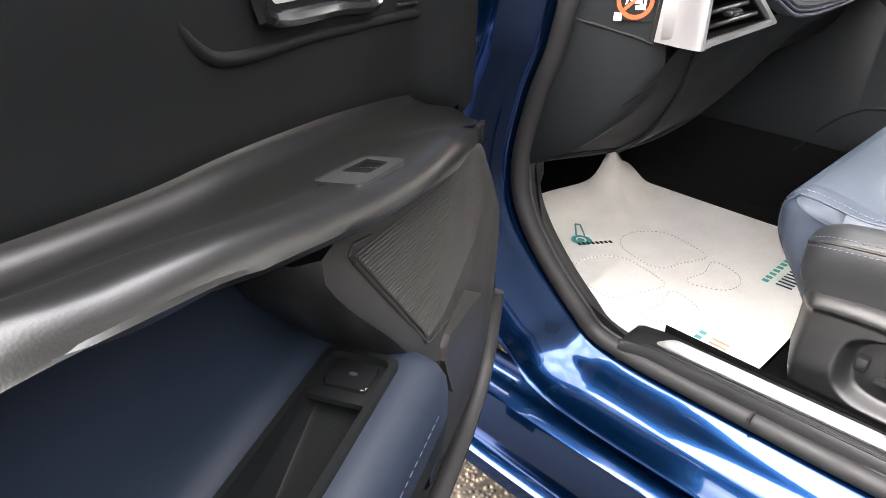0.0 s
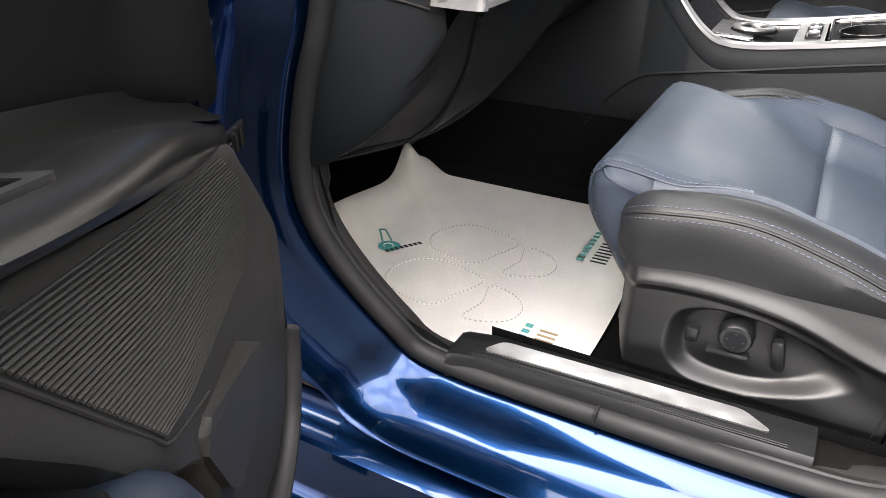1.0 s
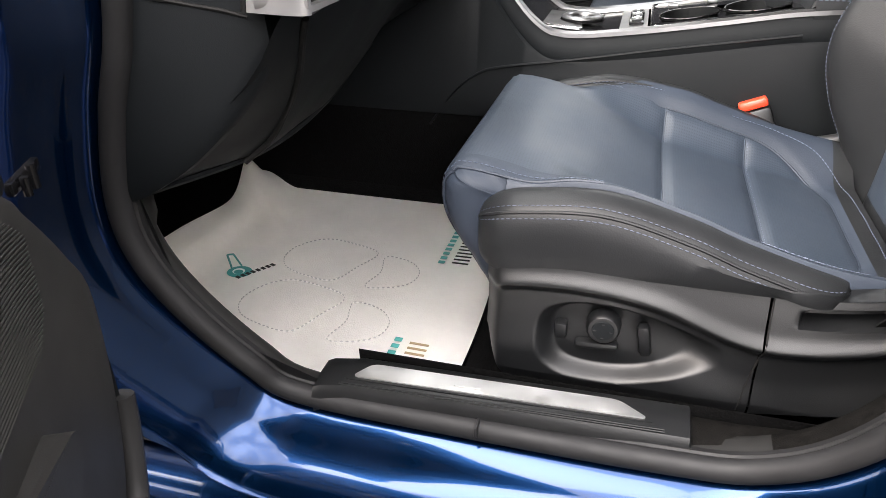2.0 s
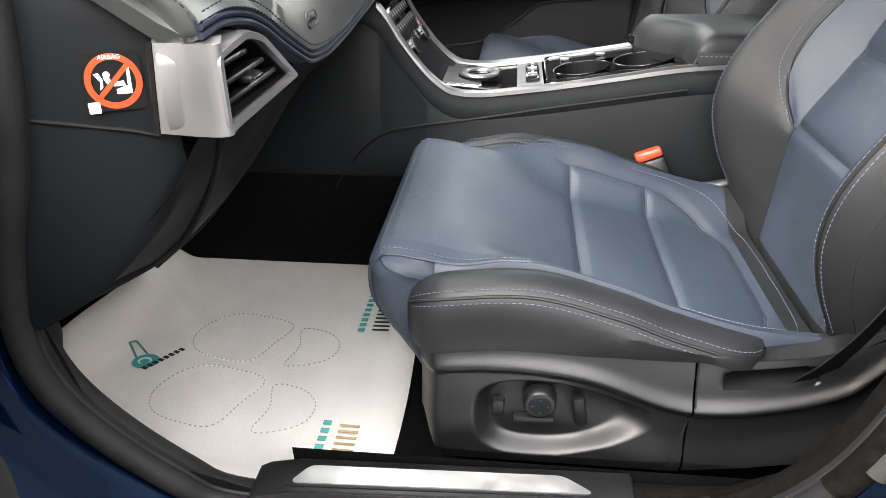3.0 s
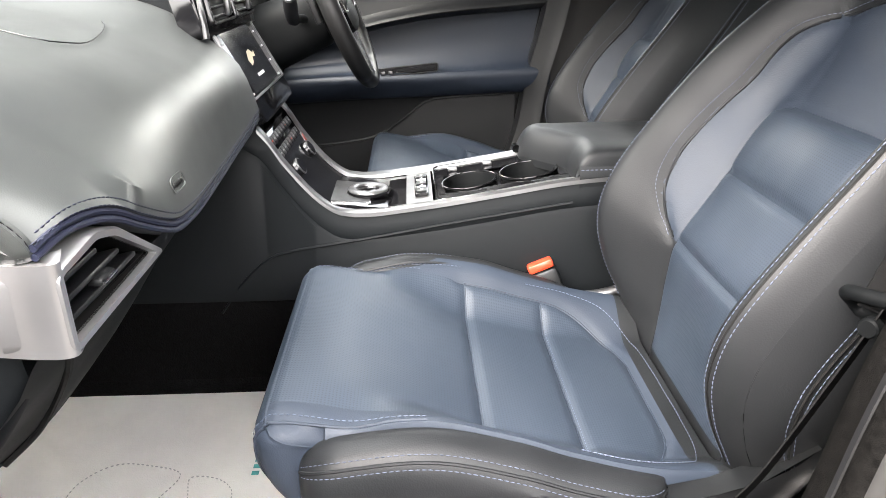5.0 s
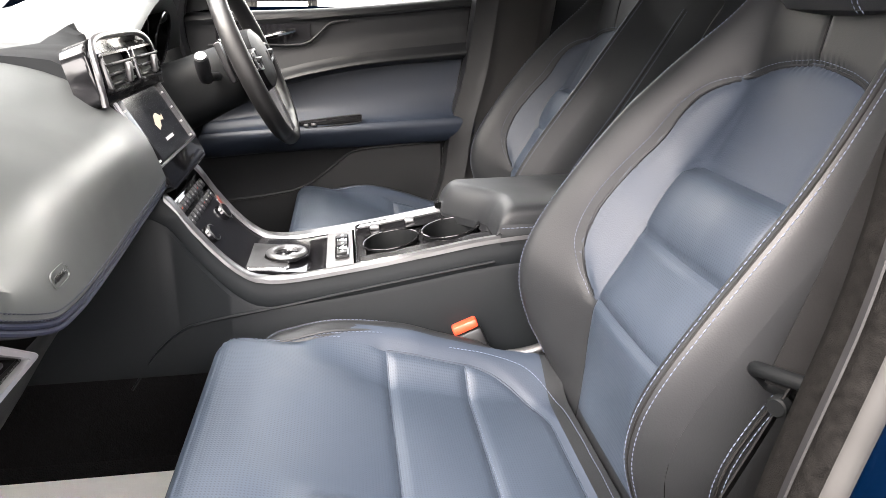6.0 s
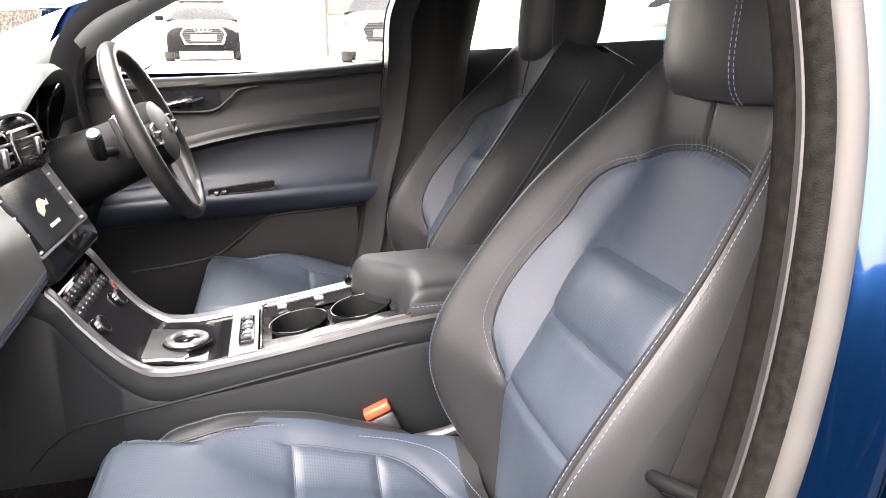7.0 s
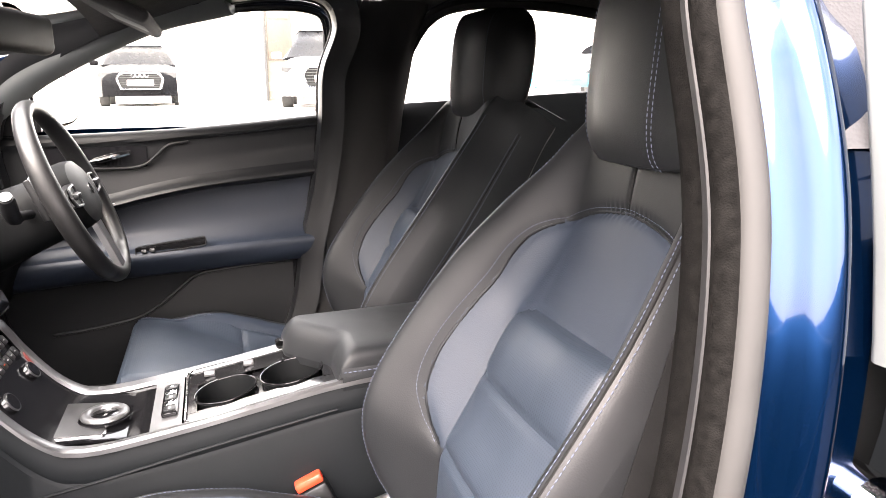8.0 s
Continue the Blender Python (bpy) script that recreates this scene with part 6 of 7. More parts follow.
sw_a = (ALONG + Vector((0, 0, 0.17))).normalized()
sw_b = (INWARD * -1.0 + Vector((0, 0, -0.16))).normalized()
sw_o = dp(0.262, -0.016, 0.7052)
SW_OUT, SW_IN = round_corners([(-0.012, 0.004), (0.001, -0.0255), (0.059, -0.026), (0.050, 0.004)], 0.006), round_corners([(-0.002, -0.0015), (0.008, -0.0185), (0.034, -0.0185), (0.029, -0.001)], 0.003)
part("surround", frame_plate(SW_OUT, SW_IN, 0.0056, (sw_o, sw_a, sw_b), 0.0026), SWITCH_GREY, sw, "satin grey surround")
part("well", slab(SW_IN, 0.0022, (sw_o, sw_a, sw_b)), PIANO, sw)
part("rocker", slab(round_corners([(0.004, -0.0045), (0.011, -0.0165), (0.026, -0.0165), (0.021, -0.0045)], 0.002), 0.0046, (sw_o, sw_a, sw_b), 0.0015), PIANO, sw)
part("mark", slab([(0.0212, -0.0175), (0.0228, -0.0175), (0.0212, -0.0045), (0.0196, -0.0045)], 0.0052, (sw_o, sw_a, sw_b), 0.0004), PLATE_GREY, sw, "pale edge of the rocker")

# speaker housing with a ribbed grille
def swell(u, z):
    """How far the housing stands out from the door."""
    return 0.015 * min(max((u - 0.10) / 0.13, 0), 1) * min(max((0.69 - z) / 0.09, 0), 1) * min(max((z - 0.40) / 0.12, 0), 1)


house_out = [(0.345, 0.692), (0.292, 0.612), (0.262, 0.575), (0.225, 0.545), (0.205, 0.49), (0.19, 0.41), (0.11, 0.395), (0.05, 0.405), (0.012, 0.46), (-0.002, 0.545), (0.02, 0.585), (0.06, 0.632), (0.086, 0.652), (0.2, 0.668)]
house_out = [(p.x, p.y) for p in curve([(u, z, 0) for u, z in house_out], 84, closed=True)]
rows = [[dp(0.15 + (u - 0.15) * f, swell(0.15 + (u - 0.15) * f, 0.58 + (z - 0.58) * f) + (0.0 if f == 1 else 0.002), 0.58 + (z - 0.58) * f) for u, z in house_out] for f in (1, 0.97, 0.85, 0.7, 0.55, 0.4, 0.25, 0.1, 0.0)]
part("speaker_housing", skin(rows, close_cols=True), HOUSING, door, "black speaker housing")
rim_rows = [[dp(u, swell(u, z), z) for u, z in house_out], [dp(u + (0.005 if u > 0.2 else -0.002), swell(u, z) - 0.012, z - 0.003) for u, z in house_out], [dp(u + 0.004, -0.055, z - 0.004) for u, z in house_out]]
part("housing_side", skin(rim_rows, close_cols=True), PLASTIC, door)
grille = thing("speaker_grille", "ribbed black speaker grille on the door", "speaker grille", dp(0.18, 0.0, 0.55))
GT, GB, GR, GC = Vector((0.322, 0.684)), Vector((0.256, 0.592)), Vector((0.128, 0.545)), Vector((0.100, 0.652))
edge_line = [GC, Vector((0.070, 0.625)), Vector((0.075, 0.585)), GR, GB]


def rib_end(start, way):
    """Where a rib meets the far edge of the grille."""
    best = None
    for p, q in zip(edge_line, edge_line[1:]):
        d = q - p
        det = way.x * -d.y + d.x * way.y
        if abs(det) < 1e-9:
            continue
        r = p - start
        t, k = (r.x * -d.y + d.x * r.y) / det, (way.x * r.y - way.y * r.x) / det
        if t > 0.004 and -0.01 <= k <= 1.01 and (best is None or t > best):
            best = t
    return best


rib_way = (GC - GT).normalized()
for k in range(36):
    a = GT.lerp(GB, (k + 0.6) / 36.4)
    reach = rib_end(a, rib_way)
    if not reach:
        continue
    b = a + rib_way * (reach - 0.002)
    line = []
    for t in np.linspace(0, 1, 14):
        u, z = a.x + (b.x - a.x) * t, a.y + (b.y - a.y) * t
        line.append(dp(u, swell(u, z) + 0.0036 - 0.0012 * t, z))
    part("rib", tube(line, [0.0009 - 0.00003 * t for t in range(14)], 6), GRILLE, grille)
part("grille_rim", tube([dp(u, swell(u, z) + 0.0026, z) for u, z in ((0.300, 0.682), (0.320, 0.687), (0.325, 0.684), (0.322, 0.679), (0.29, 0.6345), (0.257, 0.589), (0.250, 0.585), (0.20, 0.568))], 0.0012, 6), HOUSING, grille)
part("bump_pad", slab(round_corners([(-0.205, 0.505), (-0.180, 0.490), (-0.121, 0.537), (-0.130, 0.548), (-0.235, 0.570)], 0.020), 0.019, (HINGE + INWARD * 0.001, -ALONG, (0, 0, 1)), 0.009, 4), HOUSING, grille)

# navy insert and armrest with the pull pocket
ARM = [(-0.046, 0.660), (-0.0445, 0.638), (-0.0415, 0.618), (-0.036, 0.6055), (-0.026, 0.600), (-0.010, 0.600), (0.004, 0.600), (0.013, 0.600), (0.020, 0.5995),
       (0.027, 0.598), (0.033, 0.594), (0.038, 0.587), (0.0395, 0.577), (0.039, 0.555), (0.036, 0.53), (0.02, 0.51)]
rows = []
for u, drop, slim in ((0.290, 0.050, 0.80), (0.278, 0.034, 0.86), (0.272, 0.020, 0.90), (0.272, 0.010, 0.93), (0.276, 0.004, 0.96), (0.281, 0.001, 0.98), (0.288, 0, 1), (0.294, 0, 1), (0.34, 0, 1), (0.375, 0, 1), (0.42, 0, 1), (0.48, 0, 1), (0.54, 0, 1), (0.60, 0, 1), (0.65, 0, 1), (0.69, 0, 1), (0.72, 0, 1), (0.8, 0, 1), (1.0, 0, 1)):
    row = [dp(u, -0.046, ease(u, DOOR_CREASE) - 0.016)]
    for n, z in ARM:
        row.append(dp(u, n * (slim if n > 0 else 1), max(z - drop, 0.50)))
    rows.append(row)
part("armrest_recess", skin([curve(r[:6], 22) for r in rows[:9]]), NEAR_NAVY_SHADED, door, "navy recess behind the armrest")
part("door_insert", skin([curve(r[:6], 22) for r in rows[8:]]), NEAR_NAVY_SHADED, door, "navy leather door insert")
part("armrest_base", skin([r[14:] for r in rows]), TRIM_BLACK, door, "black underside of the armrest")
bm = skin([r[5:15] for r in rows])
gap_faces = []
for f in bm.faces:
    c = f.calc_center_median() - HINGE
    if 0.294 < c.dot(ALONG) < 0.69 and -0.026 < c.dot(INWARD) < 0.013 and c.z > 0.597:
        gap_faces.append(f)
bmesh.ops.delete(bm, geom=gap_faces, context="FACES")
part("armrest", bm, NEAR_NAVY_SHADED, door, "navy leather armrest")
part("armrest_stitching", dashes([dp(u, 0.0402, 0.574) for u in np.linspace(0.30, 0.85, 60)], 0.005, 0.002, 0.0004), NAVY_THREAD, door)
pull = thing("door_pull", "black armrest bezel with a window switch and pull pocket", "door pull", dp(0.45, -0.006, 0.56))
bez_o = round_corners([(0.291, -0.029), (0.70, -0.029), (0.70, 0.0160), (0.291, 0.0160)], 0.010)
bez_i = round_corners([(0.297, -0.0240), (0.694, -0.0240), (0.694, 0.0112), (0.297, 0.0112)], 0.006)
part("bezel", frame_plate(bez_o, bez_i, 0.005, (HINGE + Vector((0, 0, 0.598)), ALONG, INWARD), 0.002), TRIM_BLACK, pull)
part("pocket", skin([[dp(u, n, 0.5975) for u, n in bez_i], [dp(u, n, 0.5935 if u < 0.327 else 0.555) for u, n in bez_i], [dp(0.5, -0.006, 0.548) for u, n in bez_i]], close_cols=True), TRIM_BLACK, pull)
part("switch_deck", slab([(0.296, -0.0245), (0.330, -0.0245), (0.330, 0.0116), (0.296, 0.0116)], 0.004, (HINGE + Vector((0, 0, 0.594)), ALONG, INWARD), 0.001), TRIM_BLACK, pull)
part("window_switch", slab(round_corners([(0.301, -0.0190), (0.322, -0.0190), (0.322, 0.0065), (0.301, 0.0065)], 0.003), 0.0030, (HINGE + Vector((0, 0, 0.5975)), ALONG, INWARD), 0.0012), PIANO, pull, "glossy window switch")
part("switch_mark", slab(ring_outline(0.0015, 0.0026, 20, 2, (0.311, -0.0055)), 0.0034, (HINGE + Vector((0, 0, 0.5975)), ALONG, INWARD)), PLATE_GREY, pull)

# lower trim with the map pocket and the seal flange
rows = []
for u in np.linspace(0.02, 1.0, 20):
    rows.append([dp(u, -0.05, 0.60), dp(u, -0.052, 0.48), dp(u, -0.055, 0.42), dp(u, -0.045, 0.385), dp(u, -0.01, 0.37)])
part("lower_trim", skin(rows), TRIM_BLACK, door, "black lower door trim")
rows = []
for u in np.linspace(0.24, 1.0, 14):
    top = 0.455 + 0.05 * min(1, (u - 0.24) / 0.3)
    rows.append([dp(u, -0.05, top - 0.05), dp(u, -0.008, top - 0.002), dp(u, -0.003, top), dp(u, 0.002, top - 0.004), dp(u, 0.0, 0.41), dp(u, -0.004, 0.365)])
part("map_pocket", skin(rows), PLASTIC, door, "black map pocket")
flange = curve([dp(0.086, -0.004, 0.655), dp(0.06, -0.004, 0.634), dp(0.02, -0.004, 0.588), dp(0.0, -0.003, 0.545), dp(0.0, 0.0, 0.50), dp(0.0, 0.0, 0.455), dp(0.012, 0, 0.42), dp(0.03, 0, 0.39), dp(0.06, 0, 0.372), dp(0.10, 0, 0.362), dp(0.16, 0, 0.360), dp(0.4, 0, 0.36), dp(1.0, 0, 0.37)], 110)
low_run = [p for p in flange if p.z < 0.468]
part("door_edge_seal", tube(low_run, 0.0075, 10, flatten=1.3, up=INWARD), RUBBER, door, "black rubber seal round the door edge")
part("edge_flange", skin([[p + INWARD * -0.06 + ALONG * -0.004 for p in flange], flange, [p + ALONG * 0.014 + INWARD * -0.012 + Vector((0, 0, 0.006)) for p in flange], [p + ALONG * 0.05 + INWARD * -0.05 + Vector((0, 0, 0.02)) for p in flange]]), TRIM_BLACK, door)
part("door_bottom", skin([[dp(u, -0.01, 0.362), dp(u, -0.05, 0.33), dp(u, -0.10, 0.20)] for u in np.linspace(0.03, 1.0, 8)]), PAINT, door)

# ---- driver's door, shut ----
far = thing("front_door", "shut driver's door with black and navy trim", "car door", (0.76, 0.0, 0.3), kind="structure")
fy = list(np.linspace(0.46, -0.318, 34))
BELT = [(-0.34, 0.948), (0.03, 0.920), (0.46, 0.910)]
SWOOSH = [(-0.34, 0.818), (-0.29, 0.812), (-0.035, 0.790), (0.10, 0.768), (0.153, 0.756), (0.30, 0.73), (0.46, 0.70)]
FOOT = [(-0.34, 0.598), (-0.238, 0.592), (0.0, 0.583), (0.211, 0.576), (0.46, 0.56)]
rows_u, rows_s, rows_b, rows_a, rows_l = [], [], [], [], []
for y in fy:
    b, s, f = ease(y, BELT), ease(y, SWOOSH), ease(y, FOOT)
    pull_bulge = 0.030 * math.exp(-(((y - 0.06) / 0.20) ** 4))
    rows_u.append(curve([(0.775, y, b), (0.752, y, b + 0.002), (0.738, y, b - 0.008), (0.735, y, b - 0.020), (0.745, y, b - 0.026), (0.748, y, b - 0.05), (0.750, y, (b + s) / 2 - 0.01), (0.742, y, s + 0.025)], 22))
    rows_s.append(curve([(0.742, y, s + 0.025), (0.732, y, s + 0.014), (0.722 - 0.3 * pull_bulge, y, s + 0.005), (0.722 - 0.3 * pull_bulge, y, s - 0.003), (0.735, y, s - 0.012), (0.755, y, s - 0.016)], 16))
    rows_b.append(curve([(0.755, y, s - 0.014), (0.757, y, s - 0.04), (0.752, y, (s + f) / 2 + 0.01), (0.738, y, f + 0.085), (0.722, y, f + 0.068), (0.706 - pull_bulge * 0.3, y, f + 0.062)], 16))
    rows_a.append(curve([(0.706 - pull_bulge * 0.3, y, f + 0.062), (0.699 - pull_bulge * 0.3, y, f + 0.056), (0.698 - pull_bulge * 0.3, y, f + 0.045), (0.705, y, f + 0.02), (0.725, y, f), (0.75, y, f - 0.006)], 14))
    rows_l.append([(0.752, y, f - 0.004), (0.76, y, f - 0.03), (0.765, y, 0.45), (0.758, y, 0.33), (0.75, y, 0.30)])
part("upper_trim", skin(rows_u), LIT_FAR_TRIM, far, "soft black upper trim")
part("shelf", skin(rows_s), LIT_FAR_TRIM, far)
part("navy_panel", skin(rows_b), FAR_NAVY_LIT, far, "navy leather insert")
part("armrest_pad", skin(rows_a), FAR_NAVY_LIT, far, "navy leather armrest")
part("lower_trim", skin(rows_l), LIT_FAR_TRIM, far, "black lower trim")
sweep = curve([(0.748, -0.235, 0.585), (0.748, -0.05, 0.574), (0.748, 0.004, 0.562), (0.750, 0.06, 0.52), (0.750, 0.13, 0.475), (0.748, 0.22, 0.458), (0.746, 0.33, 0.448)], 40)
part("pocket_edge", tube(sweep, 0.004, 8), LIT_FAR_TRIM, far)
part("pocket_panel", skin([[p + Vector((0.002, 0, 0)) for p in sweep], [Vector((0.744, p.y, 0.31)) for p in sweep]]), LIT_FAR_TRIM, far)
part("door_end", skin([[(0.775, -0.318, z), (0.735, -0.322, z), (0.74, -0.33, z), (0.775, -0.335, z)] for z in (0.30, 0.5, 0.7, 0.945)]), LIT_FAR_TRIM, far)
part("recess_edge", tube(curve([(0.742, 0.33, 0.838), (0.742, 0.22, 0.838), (0.742, 0.13, 0.836), (0.742, 0.09, 0.843), (0.742, 0.06, 0.866), (0.742, 0.035, 0.886), (0.742, -0.01, 0.893)], 40), 0.0032, 8), LIT_FAR_TRIM, far)
part("handle_cup", skin([[(0.7435, y, 0.838), (0.7445, y, 0.86), (0.7435, y, 0.886)] for y in np.linspace(0.085, 0.31, 6)]), PIANO, far)
part("release_handle", tube(curve([(0.738, 0.205, 0.853), (0.732, 0.18, 0.858), (0.731, 0.15, 0.865), (0.735, 0.121, 0.871)], 20), [0.003 + 0.004 * math.sin(math.pi * (i + 3) / 26) for i in range(20)], 8), CHROME, far, "bright inner door handle")
slot = [(y, 0.0195 * k + 0.651 - 0.10 * y) for y, k in ((-0.03, 0), (0.0, 0), (0.06, 0), (0.126, 0), (0.126, 1), (0.06, 1), (0.0, 1), (-0.03, 1))]
part("pull_slot", slab(round_corners(slot, 0.006), 0.008, ((0.704, 0, -0.003), (0, 1, 0), (0, 0, 1)), 0.001), PIANO, far, "black pull slot")
part("slot_rim", tube([Vector((0.6955, a, b - 0.003)) for a, b in round_corners(slot, 0.006)], 0.0016, 6, closed=True, up=(1, 0, 0)), PLASTIC, far)
for k in range(2):
    part("window_switch", box((0.694, 0.090 + 0.018 * k, 0.648 - 0.0018 * k), (0.008, 0.012, 0.008), 0.002), SATIN, far)
part("shelf_switch", box((0.722, 0.165, 0.757), (0.012, 0.03, 0.006), 0.002), PIANO, far)
part("shelf_mark", box((0.7155, 0.163, 0.7595), (0.004, 0.005, 0.001), 0.0002), WHITE_PRINT, far)
glass_line = curve([(0.772, 0.40, 0.935), (0.755, 0.31, 1.02), (0.705, 0.10, 1.128), (0.672, -0.10, 1.185), (0.668, -0.30, 1.192), (0.700, -0.345, 1.13), (0.762, -0.325, 0.955)], 50)
part("window_frame", tube(glass_line, 0.013, 8), RUBBER, far, "black window frame")
part("frame_lip", tube([p + Vector((-0.012, 0, -0.004)) for p in glass_line], 0.006, 8), PLASTIC, far)
pane = part("pane", skin([[p + Vector((0.006, 0, 0)), Vector((0.782, 0.40 - 0.725 * i / 49, 0.925))] for i, p in enumerate(glass_line)]), GLASS, far, "clear side window")
pane.visible_shadow = False
part("outer_skin", skin([[(x, y, z) for x, z in ((0.80, 0.16), (0.88, 0.30), (0.89, 0.6), (0.86, 0.82), (0.80, 0.925))] for y in np.linspace(0.62, -1.4, 12)]), PAINT, far)
quarter = thing("mirror_corner", "black quarter trim at the front of the driver's window", "trim", (0.75, 0.38, 0.95), kind="structure")
part("corner_plate", slab([(0.46, 0.905), (0.30, 0.922), (0.30, 0.955), (0.325, 1.015), (0.46, 0.96)], 0.012, ((0.762, 0, 0), (0, 1, 0), (0, 0, 1))), PLASTIC, quarter)

# door mirror outside the driver's window
mirror = thing("door_mirror", "door mirror with pale housing and a bright glass", "door mirror", (0.95, 0.33, 0.95))
mr = [[Vector((0.985 + 0.10 * c * f + 0.0, 0.285 + d, 0.992 + 0.056 * s_ * f)) for c, s_ in ring_outline(1, 1, 36, 3.2)] for f, d in ((0.90, -0.008), (0.97, 0.0), (1.0, 0.02), (0.96, 0.06), (0.8, 0.10), (0.4, 0.125), (0.0, 0.13))]
mirror_head = [part("housing", skin(mr, close_cols=True), PIANO, mirror, "gloss black housing")]
mirror_head.append(part("mirror_glass", slab([(0.985 + 0.088 * a, 0.992 + 0.048 * b) for a, b in ring_outline(1, 1, 36, 3.2)], 0.003, ((0, 0.281, 0), (1, 0, 0), (0, 0, 1))), MIRROR, mirror, "mirror glass"))
part("mirror_arm", box((0.855, 0.31, 0.945), (0.12, 0.04, 0.03), 0.01), PIANO, mirror)
# the mirror head is turned in towards the driver
turned_in = Matrix.Translation((0.975, 0.305, 0.99)) @ Matrix.Rotation(radians(-30), 4, "Z") @ Matrix.Diagonal((0.86, 1.0, 1.22, 1.0)) @ Matrix.Translation((-0.985, -0.285, -0.992))
for ob in mirror_head:
    ob.data.transform(turned_in)


# ---- steering wheel and column ----
wheel = thing("steering_wheel", "black leather steering wheel with satin spokes", "steering wheel", (0.37, 0.18, 0.83))
wc = Vector((0.37, 0.178, 0.829))
w_up = Vector((0, 0.128, 0.324)).normalized()
w_x = Vector((1, 0, 0))
w_n = w_x.cross(w_up).normalized()
if w_n.y > 0:
    w_n = -w_n
R = 0.166
rim = [wc + R * (math.cos(a) * w_x + math.sin(a) * w_up * (0.97 if math.sin(a) < -0.8 else 1)) for a in (2 * math.pi * k / 96 for k in range(96))]
part("rim", tube(rim, [0.0145 + 0.0012 * math.cos(4 * math.pi * k / 96) for k in range(96)], 14, closed=True, flatten=1.15, up=w_n), WHEEL_LEATHER, wheel, "black leather rim")
for turn in (0, math.pi):
    line = [wc + (R - 0.0145) * (math.cos(a + turn) * w_x + math.sin(a + turn) * w_up) for a in np.linspace(-0.5, 0.5, 60)]
    part("rim_stitching", dashes(line, 0.0035, 0.002, 0.0009), THREAD, wheel)
hub = [[wc + w_n * d + (w_x * c * 0.082 * f + w_up * s_ * 0.062 * f) for c, s_ in ring_outline(1, 1, 40, 2.6)] for f, d in ((1.0, -0.02), (1.0, 0.0), (0.93, 0.014), (0.7, 0.022), (0.3, 0.025), (0.0, 0.026))]
part("hub", skin(hub, close_cols=True), TRIM_BLACK, wheel, "black hub pad")
part("emblem", slab(ring_outline(0.011, 0.011, 30), 0.002, (wc + w_n * 0.025, w_x, w_up)), CHROME, wheel)
for sgn in (-1, 1):
    spoke = [[wc + w_x * sgn * (0.07 + 0.095 * f) + w_up * (0.004 + h * (1 - 0.35 * f)) + w_n * (d + 0.004 * (1 - f)) for h, d in ((-0.022, 0.0), (-0.020, 0.012), (0.020, 0.012), (0.022, 0.0))] for f in np.linspace(0, 1, 8)]
    part("spoke", skin(spoke), PLASTIC, wheel, "black spoke")
    outline = round_corners([(0.082, -0.016), (0.128, -0.012), (0.136, 0.004), (0.122, 0.020), (0.084, 0.022)], 0.006)
    part("spoke_keys", slab([(sgn * a, b) for a, b in outline], 0.004 * sgn, (wc + w_n * 0.014, w_x, w_up)), PIANO, wheel)
    part("key_trim", tube([wc + w_x * sgn * a + w_up * b + w_n * 0.018 for a, b in outline], 0.0022, 6, closed=True), SATIN, wheel, "satin key surround")
    for k in range(3):
        part("wheel_key", box(wc + w_x * sgn * (0.095 + 0.013 * k) + w_up * 0.003 + w_n * 0.019, (0.010, 0.012, 0.010), 0.002), PLASTIC, wheel)
low = [[wc - w_up * (0.055 + 0.105 * f) + w_x * h + w_n * d for h, d in ((-0.026, 0.0), (-0.022, 0.010), (0.022, 0.010), (0.026, 0.0))] for f in np.linspace(0, 1, 8)]
part("lower_spoke", skin(low), SATIN, wheel, "satin lower spoke")
part("paddle", box(wc + w_x * -0.11 + w_up * 0.02 - w_n * 0.035, (0.02, 0.012, 0.075), 0.004, Matrix.Rotation(radians(-20), 3, "X")), PLASTIC, wheel)
column = thing("steering_column", "black steering column shroud with stalks", "steering column", (0.37, 0.3, 0.78))
shroud = [[wc - w_n * d + (w_x * c * 0.066 * f + w_up * (s_ * 0.058 * f - 0.006)) for c, s_ in ring_outline(1, 1, 32, 2.8)] for f, d in ((0.0, 0.035), (0.9, 0.036), (1.0, 0.045), (1.05, 0.09), (1.15, 0.17), (1.2, 0.24))]
part("shroud", skin(shroud, close_cols=True), TRIM_BLACK, column)
a, b, c = wc + w_x * -0.05 - w_n * 0.065 + w_up * 0.0, wc + w_x * -0.13 - w_n * 0.075 + w_up * 0.012, wc + w_x * -0.165 - w_n * 0.06 + w_up * 0.045
part("stalk", tube(curve([a, a.lerp(b, 0.6), b, c], 16), [0.008] * 7 + [0.009, 0.011, 0.0125, 0.0125, 0.0125, 0.013, 0.013, 0.0125, 0.011], 14), PLASTIC, column, "black control stalk")
part("stalk_tip", tube([c, c + (c - b).normalized() * 0.004], 0.0095, 16), SATIN, column)
part("stalk", tube(curve([wc + w_x * 0.05 - w_n * 0.065, wc + w_x * 0.12 - w_n * 0.07, wc + w_x * 0.165 - w_n * 0.06 + w_up * 0.03], 14), 0.009, 12), PLASTIC, column)
part("ignition_ring", tube(curve([wc + w_x * -0.03 - w_n * 0.05 + w_up * 0.05, wc + w_x * 0.0 - w_n * 0.048 + w_up * 0.057, wc + w_x * 0.03 - w_n * 0.05 + w_up * 0.05], 12), 0.006, 8), CHROME, column)

# ---- paper mat in the footwell ----
mat = thing("paper_floor_mat", "white disposable paper floor mat with printed footprints", "floor mat", (-0.36, 0.42, 0.25))


